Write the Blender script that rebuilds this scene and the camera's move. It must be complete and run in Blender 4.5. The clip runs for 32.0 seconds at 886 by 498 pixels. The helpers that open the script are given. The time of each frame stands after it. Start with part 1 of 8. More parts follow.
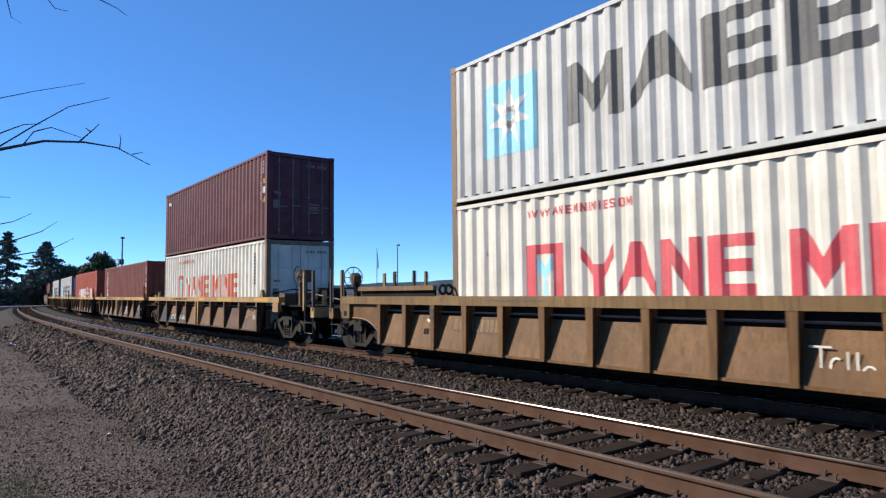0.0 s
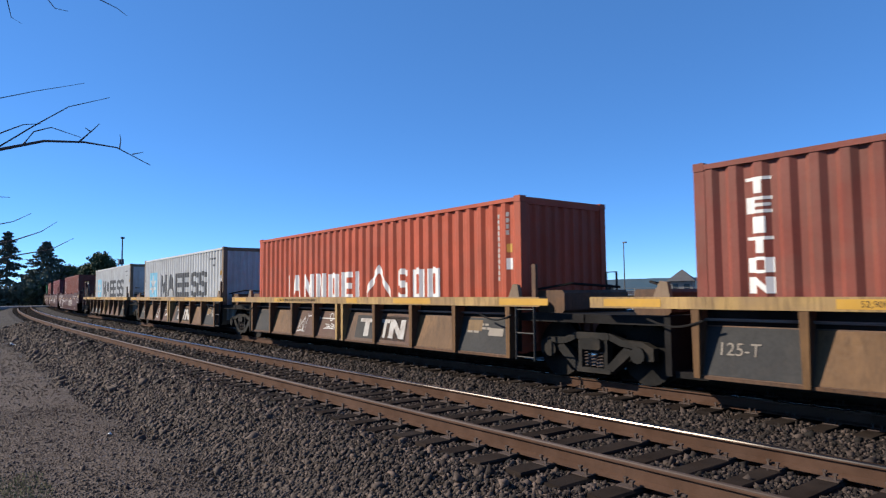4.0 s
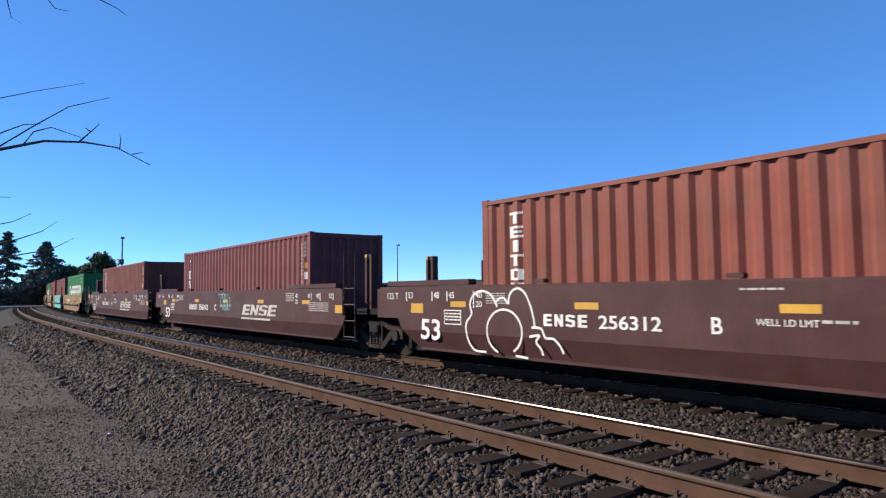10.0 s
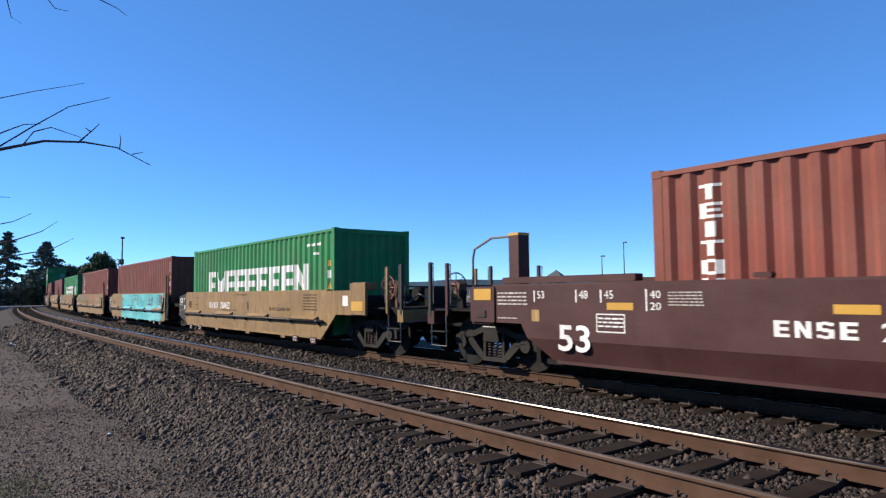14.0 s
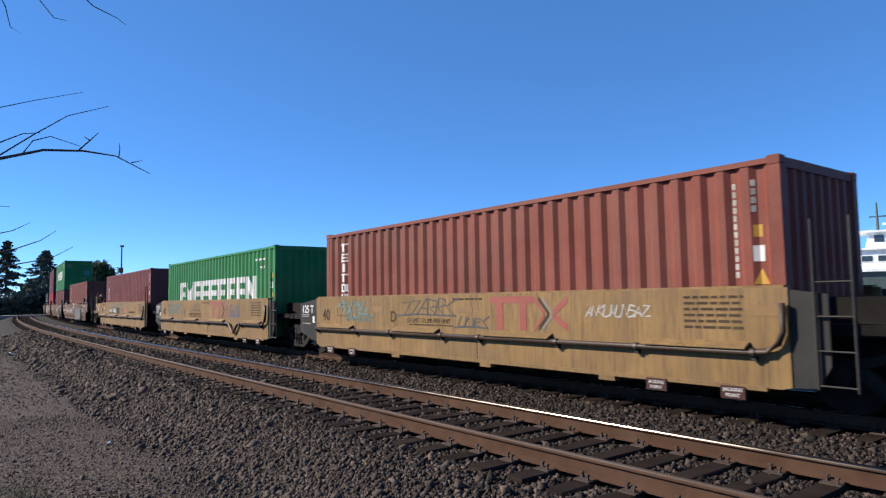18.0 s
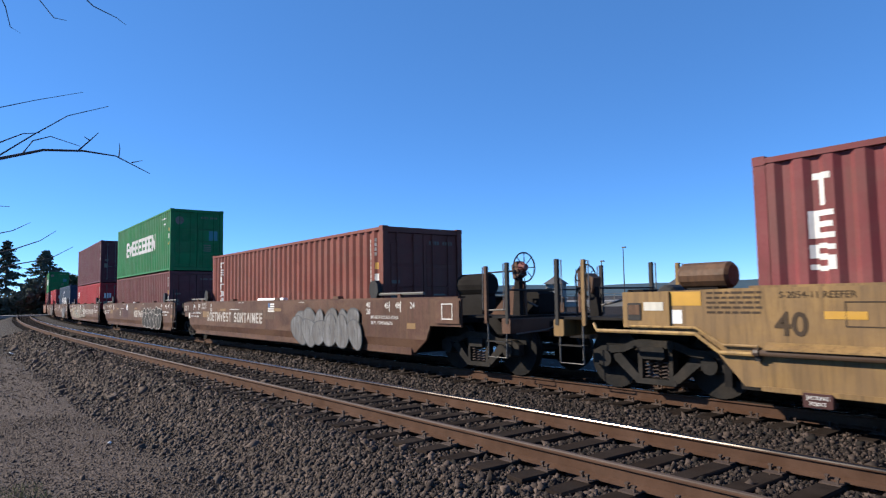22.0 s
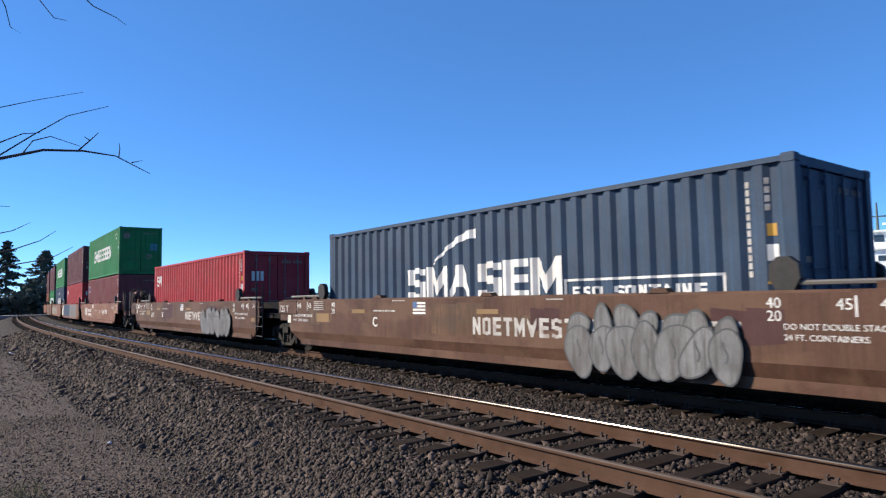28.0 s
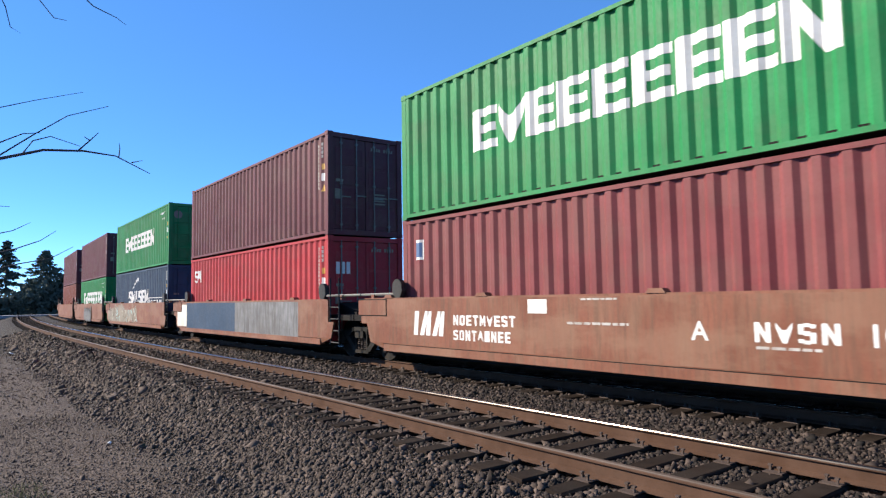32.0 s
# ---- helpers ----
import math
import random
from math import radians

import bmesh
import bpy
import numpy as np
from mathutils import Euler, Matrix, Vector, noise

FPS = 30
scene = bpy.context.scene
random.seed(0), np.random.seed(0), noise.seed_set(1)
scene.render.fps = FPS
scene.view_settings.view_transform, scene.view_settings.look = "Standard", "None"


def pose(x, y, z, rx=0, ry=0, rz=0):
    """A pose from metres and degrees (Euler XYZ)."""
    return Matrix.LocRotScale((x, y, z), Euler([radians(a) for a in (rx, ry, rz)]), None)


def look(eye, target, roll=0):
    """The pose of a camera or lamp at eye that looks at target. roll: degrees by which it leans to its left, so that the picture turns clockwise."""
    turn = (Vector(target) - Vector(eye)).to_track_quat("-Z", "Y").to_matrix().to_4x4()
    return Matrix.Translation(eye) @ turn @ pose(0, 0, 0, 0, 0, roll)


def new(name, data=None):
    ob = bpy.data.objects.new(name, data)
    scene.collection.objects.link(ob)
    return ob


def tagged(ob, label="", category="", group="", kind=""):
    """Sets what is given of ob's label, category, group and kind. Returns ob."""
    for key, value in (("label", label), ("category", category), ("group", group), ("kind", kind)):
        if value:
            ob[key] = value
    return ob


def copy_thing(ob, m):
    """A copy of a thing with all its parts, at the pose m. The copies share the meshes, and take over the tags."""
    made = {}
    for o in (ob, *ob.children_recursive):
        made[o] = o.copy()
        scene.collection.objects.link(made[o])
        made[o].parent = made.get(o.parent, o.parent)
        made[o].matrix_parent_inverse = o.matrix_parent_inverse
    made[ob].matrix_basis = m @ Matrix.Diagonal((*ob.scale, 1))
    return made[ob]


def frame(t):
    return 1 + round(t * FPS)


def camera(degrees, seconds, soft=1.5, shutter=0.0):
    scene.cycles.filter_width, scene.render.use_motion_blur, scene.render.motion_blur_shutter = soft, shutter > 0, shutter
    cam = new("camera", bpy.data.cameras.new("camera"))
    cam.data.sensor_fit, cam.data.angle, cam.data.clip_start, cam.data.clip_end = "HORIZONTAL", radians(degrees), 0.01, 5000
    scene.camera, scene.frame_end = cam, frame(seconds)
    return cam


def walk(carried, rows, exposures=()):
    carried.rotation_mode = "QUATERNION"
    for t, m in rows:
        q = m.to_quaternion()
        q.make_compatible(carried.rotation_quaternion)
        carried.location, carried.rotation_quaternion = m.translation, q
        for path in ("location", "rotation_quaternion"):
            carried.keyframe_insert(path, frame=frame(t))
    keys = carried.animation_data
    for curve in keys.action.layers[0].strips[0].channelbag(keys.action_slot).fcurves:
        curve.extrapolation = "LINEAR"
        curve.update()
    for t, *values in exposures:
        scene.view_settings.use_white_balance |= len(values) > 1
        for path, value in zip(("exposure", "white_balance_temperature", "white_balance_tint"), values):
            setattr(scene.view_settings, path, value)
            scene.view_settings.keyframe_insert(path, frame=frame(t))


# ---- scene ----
# ---------------------------------------------------------------- camera
cam = camera(67.97, 32.0, soft=1.25, shutter=0.09)
EYE = Vector((0.0, 0.0, 1.482))


def aim(yaw, pitch, roll):
    """Pose of the camera at EYE: yaw to the left of +y and pitch upwards, in radians."""
    way = Vector((-math.sin(yaw) * math.cos(pitch), math.cos(yaw) * math.cos(pitch), math.sin(pitch)))
    return look(EYE, EYE + way, math.degrees(roll))


FIRST = aim(0.91233, 0.06576, -0.00951)
DIP = aim(0.91233, 0.06330, -0.00951)
OVER = aim(0.91144, 0.07640, -0.01650)
SECOND = aim(0.91144, 0.07509, -0.01650)
walk(cam, [(0.0, FIRST), (13.0, FIRST), (14.1, FIRST), (14.5, DIP), (15.3, aim(0.9119, 0.0672, -0.0125)),
           (16.5, aim(0.91144, 0.0742, -0.0160)), (17.0, OVER), (17.5, SECOND), (24.0, SECOND), (32.0, SECOND)],
     [(0.0, 0.87), (3.0, 0.77), (9.0, 0.80), (10.0, 0.88), (13.0, 0.97), (14.5, 0.86), (18.0, 0.79), (21.0, 0.87), (22.0, 0.87), (23.0, 0.98), (24.0, 1.16), (25.0, 1.34), (27.0, 1.03), (28.0, 0.89), (29.5, 0.89), (31.0, 0.99), (32.0, 1.24)])

# ---------------------------------------------------------------- light
SUN_AZ, SUN_EL = radians(225.0), radians(31)      # compass-like: direction towards the sun, from +y turning to +x
SUN_WAY = Vector((math.sin(SUN_AZ) * math.cos(SUN_EL), math.cos(SUN_AZ) * math.cos(SUN_EL), math.sin(SUN_EL)))
world = bpy.data.worlds.new("world")
scene.world = world
world.use_nodes = True
wn = world.node_tree
sky = wn.nodes.new("ShaderNodeTexSky")
sky.sky_type = "NISHITA"
sky.sun_disc = False
sky.sun_elevation = SUN_EL
sky.sun_rotation = SUN_AZ
sky.air_density, sky.dust_density, sky.ozone_density = 0.5, 0.0, 8.0
back = wn.nodes["Background"]
back.inputs["Strength"].default_value = 0.15
deep = wn.nodes.new("ShaderNodeHueSaturation")
deep.inputs["Hue"].default_value, deep.inputs["Saturation"].default_value = 0.497, 1.07
wn.links.new(sky.outputs["Color"], deep.inputs["Color"])
even = wn.nodes.new("ShaderNodeMix")          # a clear, even blue over the whole dome
even.data_type = "RGBA"
even.inputs["Factor"].default_value, even.inputs["B"].default_value = 0.38, (0.40, 1.08, 2.60, 1.0)
wn.links.new(deep.outputs["Color"], even.inputs["A"])
wn.links.new(even.outputs["Result"], back.inputs["Color"])
sun = new("sun", bpy.data.lights.new("sun", "SUN"))
sun.data.energy, sun.data.angle, sun.data.color = 5.0, radians(0.5), (1.0, 0.91, 0.77)
sun.matrix_basis = look(SUN_WAY * 60, (0, 0, 0))


# ---------------------------------------------------------------- materials
def mix_node(nt, fac, a, b):
    m = nt.nodes.new("ShaderNodeMix")
    m.data_type = "RGBA"
    for sock, v in ((m.inputs["Factor"], fac), (m.inputs["A"], a), (m.inputs["B"], b)):
        if isinstance(v, bpy.types.NodeSocket):
            nt.links.new(v, sock)
        else:
            sock.default_value = v if isinstance(v, float) else (*v, 1.0)
    return m.outputs["Result"]


def noise_node(nt, coords, scale, detail=5.0, stretch=None, rough=0.6):
    n = nt.nodes.new("ShaderNodeTexNoise")
    n.inputs["Scale"].default_value, n.inputs["Detail"].default_value = scale, detail
    n.inputs["Roughness"].default_value = rough
    if stretch:
        mp = nt.nodes.new("ShaderNodeMapping")
        mp.inputs["Scale"].default_value = stretch
        nt.links.new(coords, mp.inputs["Vector"])
        coords = mp.outputs["Vector"]
    nt.links.new(coords, n.inputs["Vector"])
    return n.outputs["Fac"]


def ramp(nt, sock, lo, hi, top=1.0):
    r = nt.nodes.new("ShaderNodeMapRange")
    r.inputs["From Min"].default_value, r.inputs["From Max"].default_value = lo, hi
    r.inputs["To Max"].default_value = top
    nt.links.new(sock, r.inputs["Value"])
    return r.outputs["Result"]


def surface(name, col, rough=0.55, metal=0.0, dirt=(0.10, 0.075, 0.055), dirt_amount=0.35, rust=0.0, rust_col=(0.17, 0.06, 0.025),
            fine=0.16, scale=1.0, bump=0.15, per_piece=0.0, coat=0.0, streaks=False, gloss=0.5, mottle=0.12, even=False):
    """A worn surface: colour with drift at two scales, blotches of dirt, spots or streaks of rust, and fine relief."""
    m = bpy.data.materials.new(name)
    m.use_nodes = True
    nt = m.node_tree
    bsdf = nt.nodes["Principled BSDF"]
    tc = nt.nodes.new("ShaderNodeTexCoord").outputs["Object"]
    info = nt.nodes.new("ShaderNodeObjectInfo")
    shift = nt.nodes.new("ShaderNodeVectorMath")
    shift.operation = "MULTIPLY_ADD"
    nt.links.new(info.outputs["Random"], shift.inputs[0])
    shift.inputs[1].default_value = (37.0, 53.0, 71.0)
    nt.links.new(tc, shift.inputs[2])
    co = shift.outputs["Vector"]
    light = tuple(min(1, c * (1 + fine) + 0.01) for c in col)
    dark = tuple(c * (1 - fine) for c in col)
    big = noise_node(nt, co, 0.9 * scale, 4.0)
    small = noise_node(nt, co, 22.0 * scale, 6.0)
    c = mix_node(nt, ramp(nt, big, 0.3, 0.7), dark, light)
    c = mix_node(nt, ramp(nt, small, 0.45, 0.75, 0.35), c, dark)
    if per_piece:
        k = ramp(nt, info.outputs["Random"], 0, 1, per_piece)
        c = mix_node(nt, k, c, tuple(v * 0.45 for v in col))
    if dirt_amount:
        st = noise_node(nt, co, 1.3 * scale, 7.0, (2.2, 2.2, 0.45) if streaks else None, 0.68)
        c = mix_node(nt, ramp(nt, st, *((0.45, 0.66) if streaks else (0.48, 0.78)), dirt_amount), c, dirt)
        if streaks:
            # thin runs down the sheet, and broad clouds of grime
            runs = noise_node(nt, co, 5.0, 5.0, (2.6, 2.6, 0.22), 0.6)
            c = mix_node(nt, ramp(nt, runs, 0.50, 0.66, 0.8 * dirt_amount), c, tuple(v * 0.55 for v in dirt))
            hair = noise_node(nt, co, 16.0, 3.0, (2.4, 2.4, 0.10), 0.55)
            c = mix_node(nt, ramp(nt, hair, 0.54, 0.66, 0.5 * dirt_amount), c, tuple(v * 0.4 for v in dirt))
            cloud = noise_node(nt, co, 0.55, 6.0, (1.0, 1.0, 2.2), 0.62)
            c = mix_node(nt, ramp(nt, cloud, 0.48, 0.58, mottle), c, tuple(min(1, v * 1.15 + 0.004) for v in dirt))
    if rust:
        rs = noise_node(nt, co, 2.4 * scale, 9.0, (1.6, 1.6, 0.5) if streaks else None, 0.72)
        c = mix_node(nt, ramp(nt, rs, 0.74 - 0.22 * rust, 0.80 - 0.16 * rust, min(1.0, 0.5 + rust)), c, rust_col)
    nt.links.new(c, bsdf.inputs["Base Color"])
    rr = ramp(nt, big if even else small, 0.25, 0.75)
    rr.node.inputs["To Min"].default_value, rr.node.inputs["To Max"].default_value = max(0.02, rough - 0.1), min(1, rough + 0.12)
    nt.links.new(rr, bsdf.inputs["Roughness"])
    bsdf.inputs["Metallic"].default_value = metal
    bsdf.inputs["Specular IOR Level"].default_value = gloss
    bsdf.inputs["Coat Weight"].default_value = coat
    if bump:
        b = nt.nodes.new("ShaderNodeBump")
        b.inputs["Strength"].default_value, b.inputs["Distance"].default_value = bump, 0.01
        nt.links.new(small, b.inputs["Height"])
        nt.links.new(b.outputs["Normal"], bsdf.inputs["Normal"])
    return m


def shell(name, col, **kw):
    return surface(name, col, rough=kw.pop("rough", 0.6), gloss=0.18, dirt_amount=kw.pop("dirt_amount", 0.2), rust=kw.pop("rust", 0.12), bump=0.06,
                   streaks=True, **kw)


M = {
    "maroon": shell("maroon paint", (0.090, 0.0185, 0.027)),
    "brown_red": shell("brown red paint", (0.158, 0.0375, 0.0245)),
    "wine_red": shell("wine red paint", (0.147, 0.0307, 0.0333)),
    "rose": shell("faded rose paint", (0.128, 0.0358, 0.0346)),
    "red": shell("bright red paint", (0.30, 0.017, 0.024), dirt_amount=0.10, rust=0.05),
    "green": shell("green paint", (0.0065, 0.158, 0.045), dirt_amount=0.14, rust=0.2, rust_col=(0.09, 0.045, 0.02)),
    "blue": shell("slate blue paint", (0.022, 0.044, 0.080), dirt_amount=0.25, dirt=(0.045, 0.045, 0.05)),
    "white": shell("grey white paint", (0.40, 0.405, 0.40), dirt=(0.234, 0.203, 0.156), rust=0.3),
    "cream": shell("cream white paint", (0.52, 0.50, 0.44), dirt=(0.265, 0.218, 0.156), rust=0.38),
    "orange": shell("orange red paint", (0.32, 0.0544, 0.0224), dirt_amount=0.15),
    "post_rust": shell("rusty paint", (0.152, 0.103, 0.0646), rust=0.45),
    "car_maroon": shell("wagon maroon paint", (0.043, 0.0135, 0.0125), rust=0.0, mottle=0.2, dirt_amount=0.3, dirt=(0.062, 0.030, 0.025)),
    "car_yellow": shell("wagon yellow paint", (0.209, 0.125, 0.0471), mottle=0.35, rust=0.08, dirt_amount=0.6, dirt=(0.114, 0.0722, 0.0395)),
    "car_rust": shell("wagon rust brown paint", (0.068, 0.0285, 0.017), mottle=0.65, fine=0.35, rust=0.45, dirt_amount=0.75, dirt=(0.094, 0.050, 0.029), rust_col=(0.040, 0.018, 0.012)),
    "car_orange": shell("wagon orange red paint", (0.150, 0.052, 0.029), mottle=0.45, fine=0.22, rust=0.2, dirt_amount=0.7, dirt=(0.173, 0.096, 0.0608)),
    "patch_tan": shell("tan brown repaint", (0.088, 0.050, 0.030), mottle=0.6, fine=0.35, rust=0.3, dirt_amount=0.7, dirt=(0.056, 0.030, 0.019), rust_col=(0.12, 0.055, 0.022)),
    "car_brown": shell("wagon brown dirt", (0.105, 0.052, 0.026), mottle=0.5, fine=0.3, rust=0.12, dirt_amount=0.6, dirt=(0.0494, 0.0304, 0.0198)),
    "car_black": shell("wagon black paint", (0.0154, 0.0144, 0.0141), rust=0.05, dirt_amount=0.4, dirt=(0.0448, 0.0384, 0.032)),
    "car_ochre": shell("wagon ochre brown paint", (0.125, 0.062, 0.022), mottle=0.4, fine=0.28, rust=0.35, dirt_amount=0.6, dirt=(0.072, 0.036, 0.015)),
    "sill_ochre": shell("sill ochre paint", (0.152, 0.0897, 0.035), rust=0.15, dirt_amount=0.6, dirt=(0.0912, 0.0517, 0.0251)),
    "sill_yellow": shell("sill yellow paint", (0.327, 0.205, 0.076), mottle=0.6, rust=0.2, dirt_amount=0.75, dirt=(0.167, 0.106, 0.057)),
    # grime taken near black, with the deep shade below the wagons in its colour
    "under": surface("under frame grime and shade", (0.010, 0.0085, 0.008), 0.9, gloss=0.08, dirt_amount=0.3, dirt=(0.02, 0.016, 0.013)),
    "steel": surface("cast steel", (0.0125, 0.011, 0.0095), 0.8, gloss=0.12, rust=0.1, rust_col=(0.07, 0.04, 0.025)),
    "wheel": surface("wheel steel", (0.005, 0.0042, 0.0037), 0.8, gloss=0.12, rust=0.1, rust_col=(0.05, 0.03, 0.02)),
    "tread": surface("wheel tread", (0.42, 0.40, 0.38), 0.25, 1.0, dirt_amount=0.1, bump=0.02),
    "rail": surface("rusted rail", (0.060, 0.030, 0.0175), 0.85, 0.0, gloss=0.1, dirt_amount=0.6, dirt=(0.036, 0.021, 0.0145), bump=0.2, scale=3),
    "railhead": surface("polished rail head", (0.055, 0.046, 0.040), 0.25, 0.9, dirt_amount=0.1, dirt=(0.14, 0.10, 0.075), bump=0.0, fine=0.05, even=True),
    "railhead_dull": surface("dull rail head", (0.060, 0.040, 0.030), 0.6, 0.2, gloss=0.3, dirt_amount=0.4, dirt=(0.045, 0.028, 0.018), bump=0.03),
    "tie": surface("creosoted timber", (0.0165, 0.011, 0.0085), 0.95, gloss=0.05, dirt_amount=0.6, dirt=(0.034, 0.022, 0.0155), bump=0.5, scale=2, per_piece=0.6),
    "plate": surface("rusty plate", (0.040, 0.021, 0.0135), 0.8, rust=0.3, bump=0.3, scale=4),
    "gold": surface("reflective yellow sheet", (0.418, 0.22, 0.0152), 0.4, dirt_amount=0.2, bump=0.0),
    "ink_white": surface("white marking", (0.562, 0.546, 0.515), 0.6, dirt=(0.234, 0.156, 0.117), dirt_amount=0.35, bump=0.0),
    "gold_dull": surface("weathered orange sheet", (0.166, 0.0864, 0.0192), 0.6, dirt_amount=0.4, dirt=(0.102, 0.064, 0.032), bump=0.0),
    "ink_soft": surface("worn white marking", (0.37, 0.345, 0.315), 0.7, gloss=0.15, dirt=(0.12, 0.07, 0.045), dirt_amount=0.9, fine=0.2, bump=0.0, scale=3),
    "ink_faded": surface("faded white marking", (0.173, 0.141, 0.109), 0.7, dirt=(0.102, 0.064, 0.0384), dirt_amount=0.8, bump=0.0),
    "ink_dark": surface("dark marking", (0.0352, 0.0371, 0.0397), 0.6, dirt_amount=0.15, bump=0.0),
    "ink_red": surface("red marking", (0.384, 0.0352, 0.048), 0.6, dirt=(0.384, 0.288, 0.256), dirt_amount=0.3, bump=0.0),
    "ink_orange": surface("orange marking", (0.422, 0.0832, 0.032), 0.6, dirt=(0.384, 0.288, 0.256), dirt_amount=0.3, bump=0.0),
    "ink_brick": surface("brick red marking", (0.205, 0.032, 0.0192), 0.6, dirt=(0.256, 0.128, 0.064), dirt_amount=0.3, bump=0.0),
    "ink_sky": surface("light blue marking", (0.172, 0.437, 0.562), 0.6, dirt=(0.39, 0.429, 0.429), dirt_amount=0.3, bump=0.0),
    "ink_navy": surface("navy marking", (0.032, 0.0832, 0.192), 0.6, dirt_amount=0.1, bump=0.0),
    "ink_teal": shell("teal spray paint", (0.045, 0.31, 0.335), fine=0.22, mottle=0.55, rust=0.22, rust_col=(0.035, 0.19, 0.21), dirt_amount=0.75, dirt=(0.16, 0.40, 0.40)),
    "ink_haze": surface("faded blue spray paint", (0.115, 0.175, 0.165), 0.7, gloss=0.1, dirt=(0.19, 0.125, 0.055), dirt_amount=0.95, fine=0.25, bump=0.0, scale=3),
    "ink_umber": surface("dark brown marking", (0.040, 0.026, 0.016), 0.7, gloss=0.1, dirt=(0.12, 0.075, 0.035), dirt_amount=0.5, bump=0.0),
    "ink_teal_dark": surface("dark teal spray paint", (0.0224, 0.173, 0.198), 0.5, dirt_amount=0.3, bump=0.0),
    "ink_teal_pale": surface("pale teal spray paint", (0.179, 0.371, 0.371), 0.5, dirt=(0.064, 0.288, 0.307), dirt_amount=0.6, bump=0.0),
    "ink_tan": surface("faded tan spray paint", (0.16, 0.128, 0.0864), 0.65, dirt=(0.0768, 0.0448, 0.0256), dirt_amount=0.85, fine=0.3, bump=0.0),
    "ink_silver": surface("silver spray paint", (0.122, 0.119, 0.119), 0.6, dirt=(0.052, 0.043, 0.036), dirt_amount=0.85, rust=0.25, rust_col=(0.060, 0.034, 0.020), fine=0.3, scale=1.8, bump=0.0, streaks=True, mottle=0.4),
    "patch_grey": surface("dark grey patch", (0.023, 0.0218, 0.0211), 0.7, gloss=0.15, dirt_amount=0.3, bump=0.0),
    "rubber": surface("black rubber", (0.012, 0.012, 0.012), 0.7, gloss=0.15, dirt_amount=0.2),
    "pipe": surface("galvanised pipe", (0.122, 0.112, 0.102), 0.55, 0.2, dirt_amount=0.25),
    "pipe_brown": surface("grimy brown pipe paint", (0.034, 0.019, 0.012), 0.5, gloss=0.3, dirt_amount=0.3, bump=0.05),
    "red_wheel": surface("red brake wheel paint", (0.192, 0.0448, 0.0352), 0.6, rust=0.1),
    "bark": surface("twig bark", (0.055, 0.048, 0.045), 0.85, bump=0.3, scale=6),
    "trunk": surface("trunk bark", (0.075, 0.055, 0.042), 0.9, bump=0.5, scale=2),
    # green lifted and greyed: haze around the bend is mixed into it
    "needle": surface("hazed conifer needles", (0.085, 0.098, 0.075), 0.8, gloss=0.15, dirt_amount=0.4, dirt=(0.05, 0.055, 0.025), bump=0.0, per_piece=0.4),
    "leaf": surface("broad leaves", (0.050, 0.070, 0.028), 0.7, gloss=0.2, dirt_amount=0.4, dirt=(0.03, 0.045, 0.02), bump=0.0, per_piece=0.4),
    "asphalt": surface("road asphalt", (0.22, 0.22, 0.23), 0.9, bump=0.3, scale=3),
    "grass": surface("dry grass", (0.10, 0.11, 0.035), 0.8, dirt_amount=0.4, bump=0.0),
    "litter": surface("white litter", (0.75, 0.74, 0.72), 0.7, dirt_amount=0.15),
    "boat_white": surface("boat white paint", (0.78, 0.79, 0.78), 0.4, dirt_amount=0.08, bump=0.0),
    "boat_dark": surface("boat dark paint", (0.05, 0.075, 0.075), 0.5, dirt_amount=0.1, bump=0.0),
    "window_dark": surface("dark window glass", (0.02, 0.028, 0.035), 0.08, dirt_amount=0.0, bump=0.0, coat=0.5),
    "concrete": surface("weathered concrete", (0.17, 0.165, 0.155), 0.85, bump=0.3),
    "timber": surface("grey pier timber", (0.13, 0.115, 0.10), 0.85, bump=0.4, per_piece=0.3),
    "roof": surface("dark roof shingles", (0.06, 0.058, 0.06), 0.8, bump=0.3),
    "pole": surface("dark pole paint", (0.035, 0.036, 0.038), 0.5, bump=0.0),
    # blue base colour carries the distance haze over the woods
    "hill": surface("far wooded hill in painted haze", (0.045, 0.078, 0.105), 1.0, gloss=0.0, scale=0.004, bump=0.0),
}


